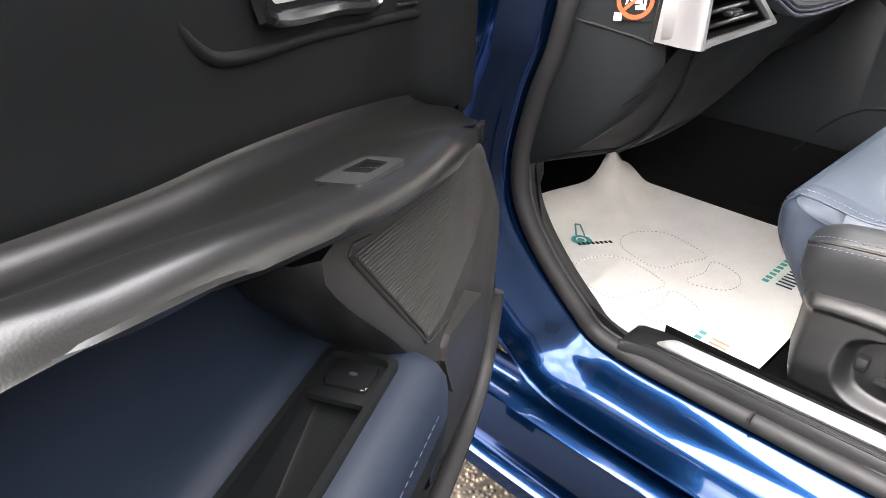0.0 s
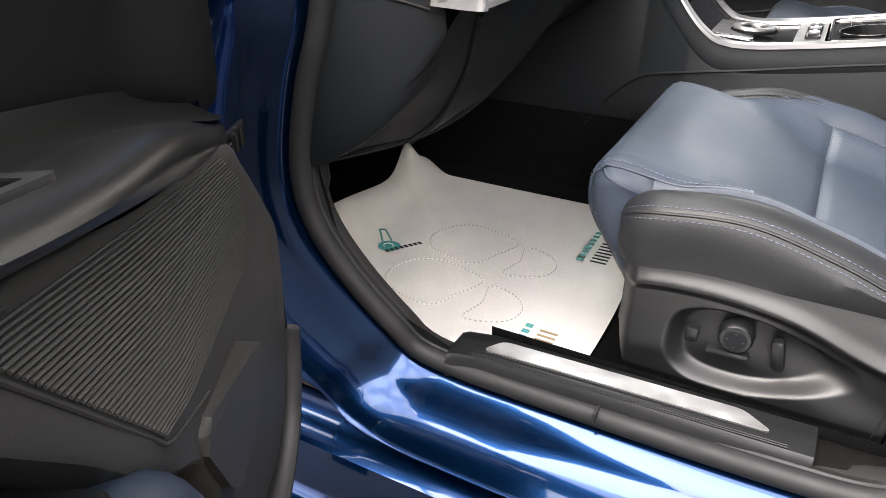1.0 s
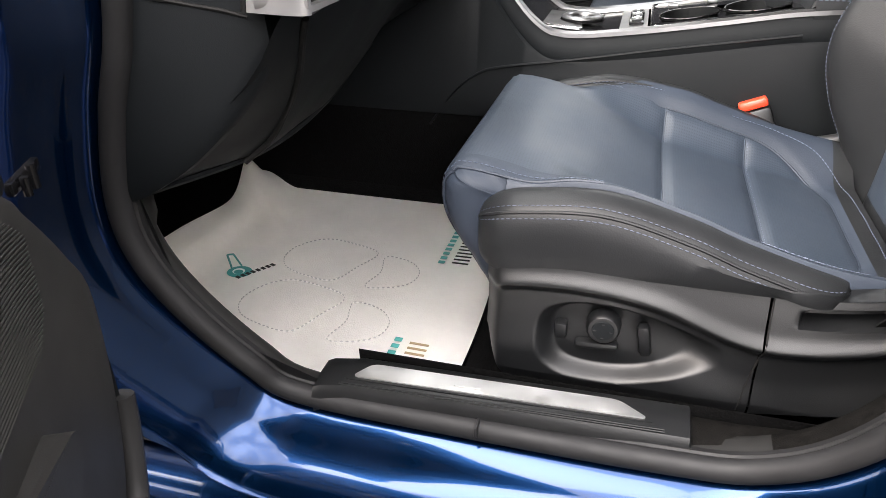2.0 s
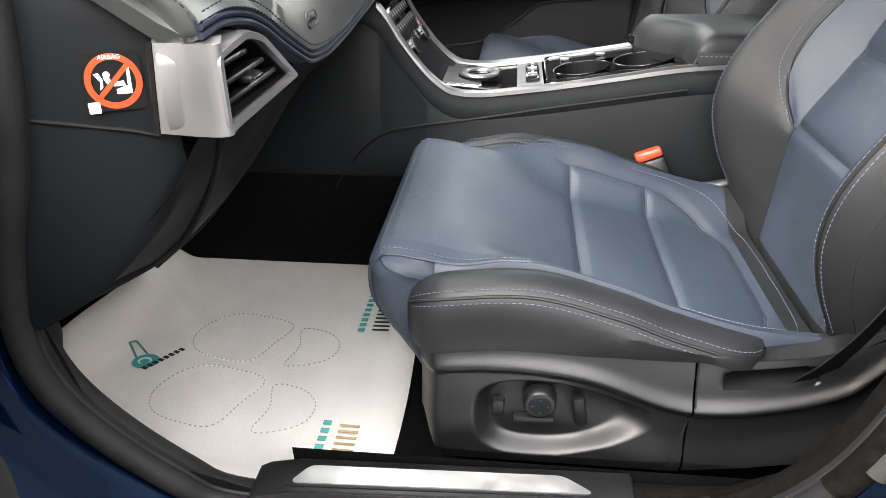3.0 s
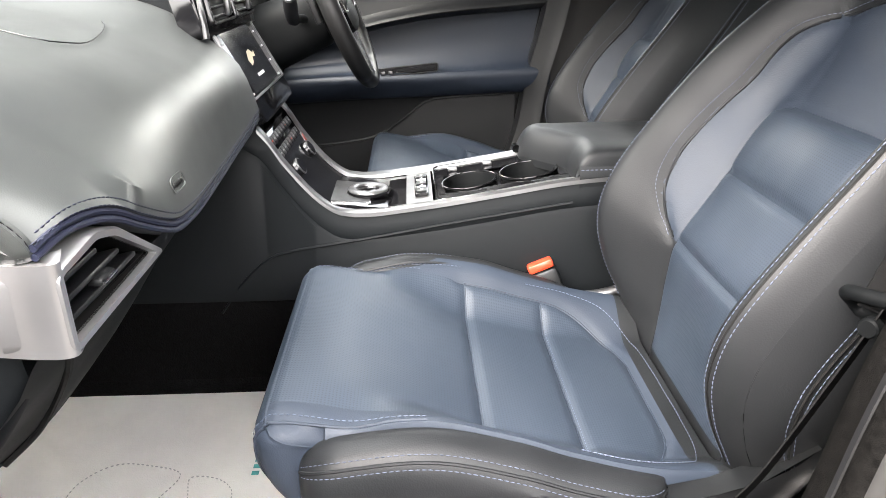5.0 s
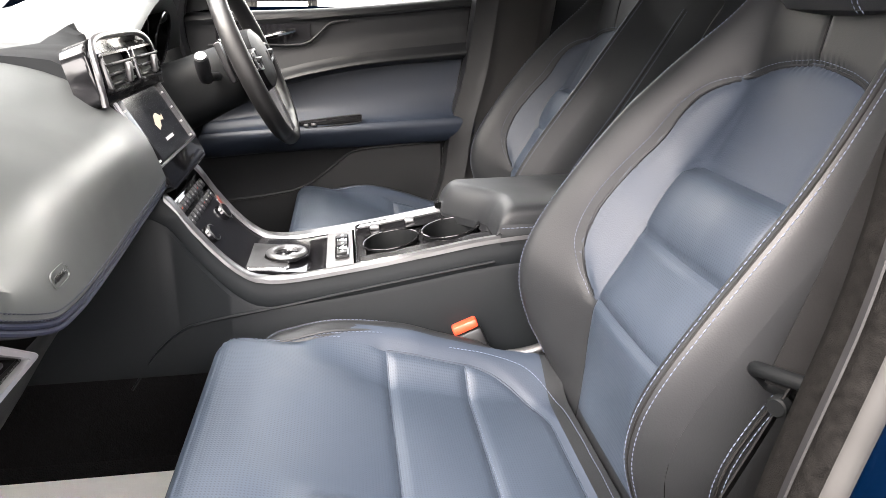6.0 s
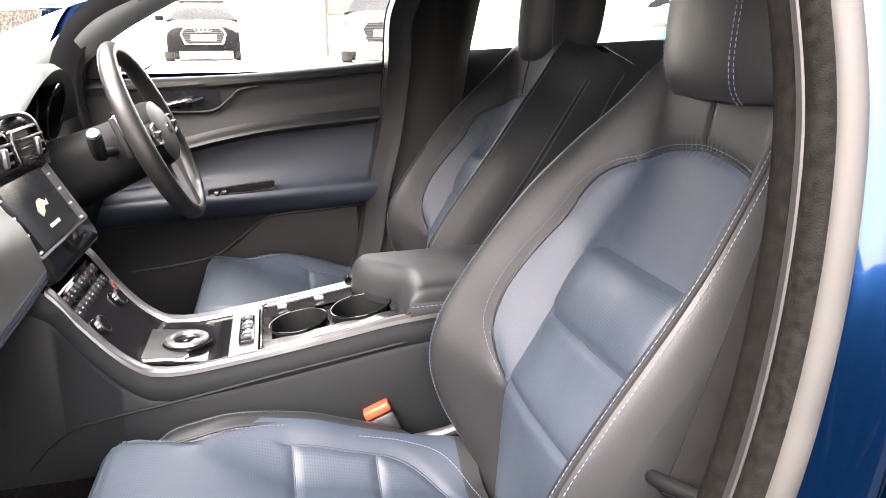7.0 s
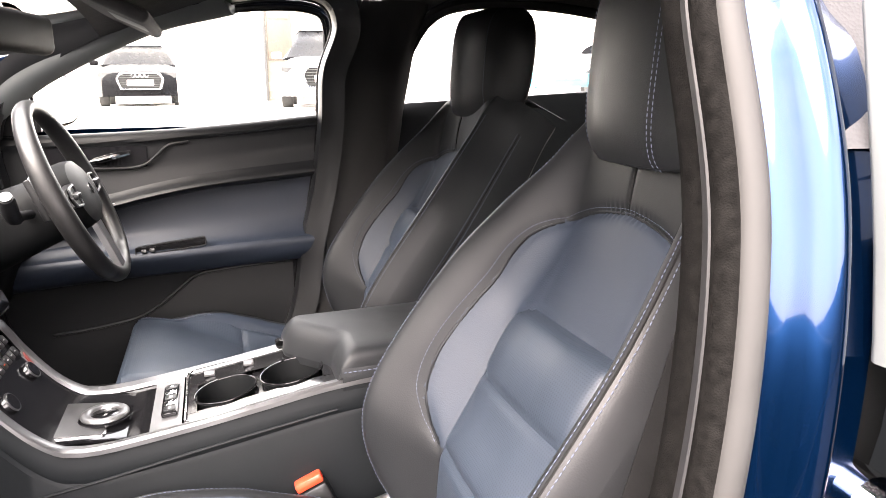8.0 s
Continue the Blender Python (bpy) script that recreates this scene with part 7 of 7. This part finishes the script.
def mat_z(x, y):
    z = 0.2525 + 0.0025 * math.sin(9 * x + 4) * math.sin(8 * y + 1)
    fold = math.hypot(x + 0.178, y - 0.662)
    z += 0.042 * math.exp(-((fold / 0.036) ** 1.6))
    ridge = abs((x + 0.178) * 0.70 - (y - 0.662) * 0.71)
    z += 0.013 * math.exp(-((ridge / 0.012) ** 1.5)) * math.exp(-((fold / 0.15) ** 2))
    z += 0.030 * smooth01((y - 0.58) / 0.10) * smooth01((-0.22 - x) / 0.2)
    z += 0.022 * smooth01((y - 0.60) / 0.07)
    z += 0.006 * smooth01((-0.60 - x) / 0.03)
    z += 0.006 * math.exp(-(((x + 0.50) / 0.03) ** 2)) * smooth01((y - 0.5) / 0.1)
    return z


def mat_at(a, b):
    """a from the tunnel (0) to the sill (1), b from the seat (0) to the bonnet (1)."""
    x = -0.104 - 0.575 * a + 0.004 * math.sin(9 * b)
    y = 0.178 + (0.500 - 0.02 * math.sin(4 * a)) * b + 0.004 * math.sin(7 * a)
    return x, y


sheet = skin([[Vector((*mat_at(i / 60, j / 60), mat_z(*mat_at(i / 60, j / 60)))) for j in range(61)] for i in range(61)])
bmesh.ops.solidify(sheet, geom=sheet.faces[:], thickness=0.0008)
part("sheet", sheet, PAPER, mat)


def on_mat(x, y, lift=0.0018):
    return Vector((x, y, mat_z(x, y) + lift))


def printed(name, outline, matl, label=""):
    bm = bmesh.new()
    bm.faces.new([bm.verts.new(on_mat(x, y)) for x, y in outline])
    bmesh.ops.triangulate(bm, faces=bm.faces[:])
    bmesh.ops.solidify(bm, geom=bm.faces[:], thickness=0.0004)
    return part(name, bm, matl, mat, label)


for shift, flip in ((0.0, 1), (-0.135, 1)):
    sole = [(-0.360 + shift, 0.506), (-0.318 + shift, 0.492), (-0.296 + shift, 0.462), (-0.300 + shift, 0.42), (-0.321 + shift, 0.369), (-0.370 + shift, 0.384), (-0.416 + shift, 0.405), (-0.413 + shift, 0.45), (-0.395 + shift, 0.49)]
    heel = [(-0.330 + shift, 0.352), (-0.336 + shift, 0.312), (-0.362 + shift, 0.289), (-0.395 + shift, 0.292), (-0.415 + shift, 0.318), (-0.420 + shift, 0.353), (-0.375 + shift, 0.345)]
    for name, line in (("sole_print", sole), ("heel_print", heel)):
        path = [on_mat(p.x, p.y, 0.0015) for p in curve([(x, y, 0) for x, y in line], 90, closed=True)]
        part(name, dashes(path + [path[0]], 0.0042, 0.0030, 0.00075), GREY_PRINT, mat, "dashed grey footprint outline")
ringo, ringi = [(-0.430 + 0.017 * a, 0.548 + 0.019 * b) for a, b in ring_outline(1, 1, 28)], [(-0.429 + 0.0085 * a, 0.550 + 0.0095 * b) for a, b in ring_outline(1, 1, 28)]
part("logo_print", skin([[on_mat(x, y, 0.0014) for x, y in ringo], [on_mat(x, y, 0.0016) for x, y in ringi]], close_cols=True), TEAL, mat, "teal ring mark")
printed("logo_print", [(-0.431 + 0.006 * a, 0.549 + 0.007 * b) for a, b in ring_outline(1, 1, 20)], TEAL)
for x0, y0, x1, y1 in ((-0.412, 0.555, -0.384, 0.585), (-0.422, 0.566, -0.390, 0.592), (-0.384, 0.585, -0.390, 0.592)):
    part("logo_print", tube([on_mat(x0, y0, 0.0014), on_mat(x1, y1, 0.0014)], 0.0015, 4), TEAL, mat)
for k in range(8):
    y0 = 0.5465 - 0.0045 * k
    x0 = -0.447 + 0.0068 * k
    printed("text_print", [(x0, y0), (x0 + 0.005, y0 - 0.002), (x0 + 0.002, y0 - 0.010), (x0 - 0.003, y0 - 0.008)], BLACK_PRINT)
for ox, n_ in ((-0.632, 8), (-0.330, 8)):
    for k in range(n_):
        x0 = ox + 0.0140 * k
        if x0 < -0.598:
            continue
        printed("text_print", [(x0, 0.260), (x0 + 0.008, 0.260), (x0 + 0.008, 0.270), (x0, 0.270)], TEAL, "teal printed bar")
    for k in range(7):
        x0 = ox + 0.004 + 0.0105 * k + (0.03 if ox < -0.5 else 0.0)
        printed("text_print", [(x0, 0.224), (x0 + 0.004, 0.224), (x0 + 0.004, 0.249), (x0, 0.249)], GOLD if ox < -0.5 else BLACK_PRINT, "gold printed bar")

# ---- belt buckle, belt and guide ----
buckle = thing("belt_buckle", "black seat belt buckle with a red release button", "belt buckle", (-0.13, -0.16, 0.40))
turn = Matrix.Rotation(radians(-22), 3, "X") @ Matrix.Rotation(radians(8), 3, "Y")
part("body", box((-0.140, -0.168, 0.439), (0.026, 0.044, 0.062), 0.006, turn), PLASTIC, buckle)
part("release_button", box((-0.134, -0.154, 0.474), (0.022, 0.040, 0.014), 0.004, turn), RED_PLASTIC, buckle, "red release button")
part("mark", box((-0.1535, -0.174, 0.433), (0.0006, 0.012, 0.006), 0.0002, turn), GREY_PRINT, buckle)
part("stalk", box((-0.142, -0.19, 0.40), (0.012, 0.026, 0.06), 0.004, turn), PLASTIC, buckle)
part("floor_anchor", tube(curve([(-0.15, -0.20, 0.425), (-0.15, -0.25, 0.430), (-0.15, -0.30, 0.445)], 10), 0.009, 10), SATIN, buckle)

belt = thing("seat_belt", "black seat belt hanging at the door pillar", "seat belt", (-0.66, -0.32, 0.4))


def strap(points, width, across, thick=0.0014, count=30):
    line = curve(points, count)
    ac = Vector(across).normalized()
    rows = []
    for i, p in enumerate(line):
        t = (line[min(i + 1, count - 1)] - line[max(i - 1, 0)]).normalized()
        s = (ac - ac.dot(t) * t).normalized()
        n = s.cross(t)
        rows.append([p + s * width / 2 * a + n * thick * b for a, b in ((-1, -0.5), (-1, 0.5), (0, 0.6), (1, 0.5), (1, -0.5), (0, -0.6))])
    return skin(rows, close_cols=True, caps=True)


part("upper_strap", strap([(-0.665, -0.315, 0.66), (-0.662, -0.35, 0.76), (-0.655, -0.39, 0.88), (-0.64, -0.43, 1.02), (-0.63, -0.45, 1.10)], 0.044, (0.35, 1, 0.2)), WEBBING, belt)
part("second_strap", strap([(-0.69, -0.325, 0.56), (-0.688, -0.35, 0.76), (-0.675, -0.40, 0.95), (-0.64, -0.44, 1.08)], 0.044, (0.45, 1, 0.2)), WEBBING, belt)
part("lower_strap", strap([(-0.664, -0.318, 0.672), (-0.654, -0.292, 0.59), (-0.642, -0.262, 0.50), (-0.630, -0.244, 0.452), (-0.616, -0.236, 0.424)], 0.044, (0.42, -0.30, -0.45)), WEBBING, belt)
guide = thing("belt_guide", "black plastic seat belt guide with a rivet", "belt guide", (-0.66, -0.32, 0.66))
part("loop", tube(curve([(-0.637, -0.308, 0.659), (-0.643, -0.296, 0.670), (-0.66, -0.296, 0.676), (-0.70, -0.314, 0.681), (-0.72, -0.33, 0.673), (-0.70, -0.337, 0.662), (-0.66, -0.322, 0.655), (-0.64, -0.314, 0.652)], 48, closed=True), 0.006, 16, closed=True), TRIM_BLACK, guide)
part("rivet", tube([Vector((-0.672, -0.302, 0.656)), Vector((-0.676, -0.295, 0.656)), Vector((-0.677, -0.2935, 0.656))], [0.008, 0.008, 0.0065], 18), TRIM_BLACK, guide)

# ---- sun visor, mirror ----
visor = thing("sun_visor", "grey folded sun visor with a mirror flap", "sun visor", (0.4, 0.05, 1.15))
part("board", box((0.36, 0.085, 1.150), (0.36, 0.15, 0.022), 0.009, Matrix.Rotation(radians(24), 3, "X"), 3), HEADLINER, visor)
part("mirror_flap", box((0.33, 0.055, 1.128), (0.12, 0.06, 0.008), 0.003, Matrix.Rotation(radians(24), 3, "X")), PILLAR, visor)
rear_view = thing("rear_view_mirror", "black rear view mirror under the windscreen", "mirror", (0.02, 0.18, 1.07))
part("housing", box((0.03, 0.18, 1.088), (0.24, 0.03, 0.055), 0.012, Matrix.Rotation(radians(-12), 3, "Z"), 3), TRIM_BLACK, rear_view)
part("stem", tube([Vector((0.0, 0.19, 1.10)), Vector((0.0, 0.24, 1.15))], 0.01, 10), PLASTIC, rear_view)

# ---- outside ----
ground = thing("ground", "worn gravelly asphalt and pale forecourt paving", "ground", (0, 0, 0), kind="structure")
bm = bmesh.new()
bmesh.ops.create_grid(bm, x_segments=2, y_segments=2, size=400)
part("asphalt", bm, ASPHALT, ground)
part("forecourt", slab([(4.2, -60), (60, -60), (60, 60), (4.2, 60)], 0.68, ((0, 0, 0), (1, 0, 0), (0, 1, 0))), CONCRETE, ground)


def motor_car(place, turn, paint, label, length=4.6, width=1.84, height=1.42):
    """A saloon seen from outside; its nose points along +x before it is turned."""
    c = thing("parked_car", label, "car", (place[0], place[1], 0.68), group="parked cars")
    m = Matrix.Translation((place[0], place[1], 0.68)) @ Matrix.Rotation(radians(turn), 4, "Z")
    put = lambda p: m @ Vector(p)  # noqa: E731
    hl, hw = length / 2, width / 2
    body = []
    for x, zt_, w in ((hl, 0.62, 0.70), (hl - 0.06, 0.74, 0.86), (hl - 0.25, 0.82, 0.95), (hl - 0.9, 0.92, 1.0), (hl - 1.35, 0.97, 1.0), (0, 0.99, 1.0), (-hl + 0.8, 1.0, 0.98), (-hl + 0.1, 0.98, 0.9), (-hl, 0.8, 0.8)):
        row = []
        for k in range(17):
            t = math.pi * k / 16
            cc, ss = math.cos(t), math.sin(t)
            row.append(put((x, hw * w * math.copysign(abs(cc) ** 0.35, cc), 0.22 + (zt_ - 0.22) * abs(ss) ** 0.42)))
        body.append(row)
    part("body", skin(body, caps=True), paint, c)
    cab = []
    for x, z, w in ((hl - 1.30, 0.95, 0.86), (hl - 1.75, 1.22, 0.76), (hl - 2.15, height, 0.68), (-0.5, height, 0.68), (-hl + 1.0, 1.28, 0.70), (-hl + 0.45, 1.0, 0.8)):
        cab.append([put((x, hw * w * s_, z * f + 0.9 * (1 - f))) for s_, f in ((-1.12, 0.0), (-1.0, 0.85), (-0.85, 1.0), (0.85, 1.0), (1.0, 0.85), (1.12, 0.0))])
    part("cabin", skin(cab, caps=True), DARK_PAINT, c, "dark glazed cabin")
    part("roof", skin([[p + Vector((0, 0, 0.012)) for p in row[1:5]] for row in cab[2:5]]), paint, c)
    grille_o, grille_i = round_corners([(-0.42, 0.36), (0.42, 0.36), (0.50, 0.60), (0.40, 0.74), (-0.40, 0.74), (-0.50, 0.60)], 0.05), round_corners([(-0.38, 0.39), (0.38, 0.39), (0.46, 0.60), (0.37, 0.71), (-0.37, 0.71), (-0.46, 0.60)], 0.04)
    nose = (put((hl + 0.03, 0, 0)), m.to_3x3() @ Vector((0, 1, 0)), (0, 0, 1))
    part("grille_frame", frame_plate(grille_o, grille_i, 0.03, nose), CHROME, c, "bright grille frame")
    part("grille_back", slab(grille_i, 0.01, nose), BLACK_PRINT, c)
    for k in range(6):
        part("grille_bar", slab([(-0.42, 0.42 + 0.05 * k), (0.42, 0.42 + 0.05 * k), (0.42, 0.432 + 0.05 * k), (-0.42, 0.432 + 0.05 * k)], 0.02, nose), PLATE_GREY, c)
    part("number_plate", slab([(-0.27, 0.46), (0.27, 0.46), (0.27, 0.575), (-0.27, 0.575)], 0.035, nose), WHITE_PRINT, c, "plain white plate")
    for k in range(4):
        o = [(-0.14 + 0.093 * k + 0.045 * a, 0.675 + 0.045 * b) for a, b in ring_outline(1, 1, 20)]
        i = [(-0.14 + 0.093 * k + 0.032 * a, 0.675 + 0.032 * b) for a, b in ring_outline(1, 1, 20)]
        if paint is DARK_PAINT:
            part("nose_ring", frame_plate(o, i, 0.04, nose), CHROME, c)
    for sgn in (-1, 1):
        part("headlight", slab(round_corners([(sgn * 0.48, 0.60), (sgn * 0.86, 0.64), (sgn * 0.84, 0.74), (sgn * 0.50, 0.71)], 0.02), 0.012 * sgn, (put((hl - 0.06, 0, 0)), m.to_3x3() @ Vector((0, 1, 0)), (0, 0, 1))), PLATE_GREY, c, "clear headlight")
        for x in (hl - 0.85, -hl + 0.85):
            hub_ = put((x, sgn * (hw - 0.02), 0.33))
            ax = m.to_3x3() @ Vector((0, sgn, 0))
            tyre = part("wheel", tube([hub_ - ax * 0.2, hub_ - ax * 0.01, hub_ + ax * 0.01], [0.33, 0.33, 0.29], 28), TYRE, c, "black tyre")
            part("rim", tube([hub_ + ax * 0.005, hub_ + ax * 0.018], [0.23, 0.20], 20), SATIN, tyre)
        part("mirror", box(put((hl - 1.75, sgn * (hw + 0.08), 1.0)), (0.12, 0.2, 0.13), 0.04), paint, c)
    return c


motor_car((18.6, 1.5, 0), 184, DARK_PAINT, "black saloon with a bright grille parked facing the forecourt")
motor_car((14.3, -2.5, 0), 172, WHITE_PAINT, "white saloon parked beside the showroom", height=1.5)
motor_car((9.0, -7.9, 0), 200, WHITE_PAINT, "white van-like car with a blue stripe", length=4.9, height=1.75)
motor_car((9.5, 11.5, 0), 235, SILVER_PAINT, "silver green car parked ahead")

hall = thing("showroom_building", "white rendered showroom with tall windows", "building", (16, 0, 0))
part("wall", box((22, 2, 3.2), (0.4, 60, 6.4), 0.02), WHITE_WALL, hall)
part("pier", box((9.6, -0.26, 2.4), (0.5, 1.16, 4.8), 0.02), WHITE_WALL, hall, "broad white pier")
part("pier", box((13.5, -6.1, 2.4), (0.5, 2.4, 4.8), 0.02), WHITE_WALL, hall)
# opaque panel darkened to read as an unlit room
win = part("window", box((21.7, -2.87, 2.6), (0.1, 2.14, 4.4), 0.02), SHADED_ROOM, hall, "showroom window, one panel coloured as the shaded beige room behind")
for y in (-1.80, -3.94):
    part("mullion", box((21.6, y, 2.6), (0.12, 0.07, 4.4), 0.01), PLATE_GREY, win)
part("brick_panel", box((21.62, -2.25, 2.75), (0.06, 0.72, 1.7), 0.02), BROWN, hall, "brown brick panel behind the window")
part("brick_panel", box((21.60, -2.25, 3.2), (0.06, 0.60, 0.22), 0.02), SHADED_ROOM, hall)
for k in range(4):
    part("window", box((21.75, 15 + 5 * k, 2.2), (0.1, 3.4, 3.2), 0.02), PIANO, hall, "dark showroom window")
sign = thing("blue_banner", "bright blue sign panel with a plain white bar", "sign", (8.2, -6.0, 0))
part("panel", box((8.9, -5.35, 1.11), (0.03, 1.4, 0.20), 0.01, Matrix.Rotation(radians(4), 3, "Z")), SKY_BLUE, sign)
part("text_bar", box((8.87, -5.30, 1.14), (0.02, 0.5, 0.03), 0.004, Matrix.Rotation(radians(4), 3, "Z")), WHITE_PRINT, sign)
for y in (-4.8, -5.9):
    part("post", box((8.95, y, 0.86), (0.03, 0.05, 0.40), 0.005), SATIN, sign)

# unseen walls added on the kerb side and behind to shade the low sky
yard = thing("sky_shade_wall", "unseen plain dark walls added to shade the low sky", "wall", (-11, 0, 0), kind="structure")
SHADE_WALL = material("plain_dark_wall", (0.06, 0.064, 0.064), 0.9, vary=0.3, scale=6)
part("side_wall", box((-11, 0, 1.1), (0.3, 50, 2.2), 0.02), SHADE_WALL, yard)
part("rear_wall", box((-5, -6.0, 2.3), (15, 0.3, 4.6), 0.02), SHADE_WALL, yard)
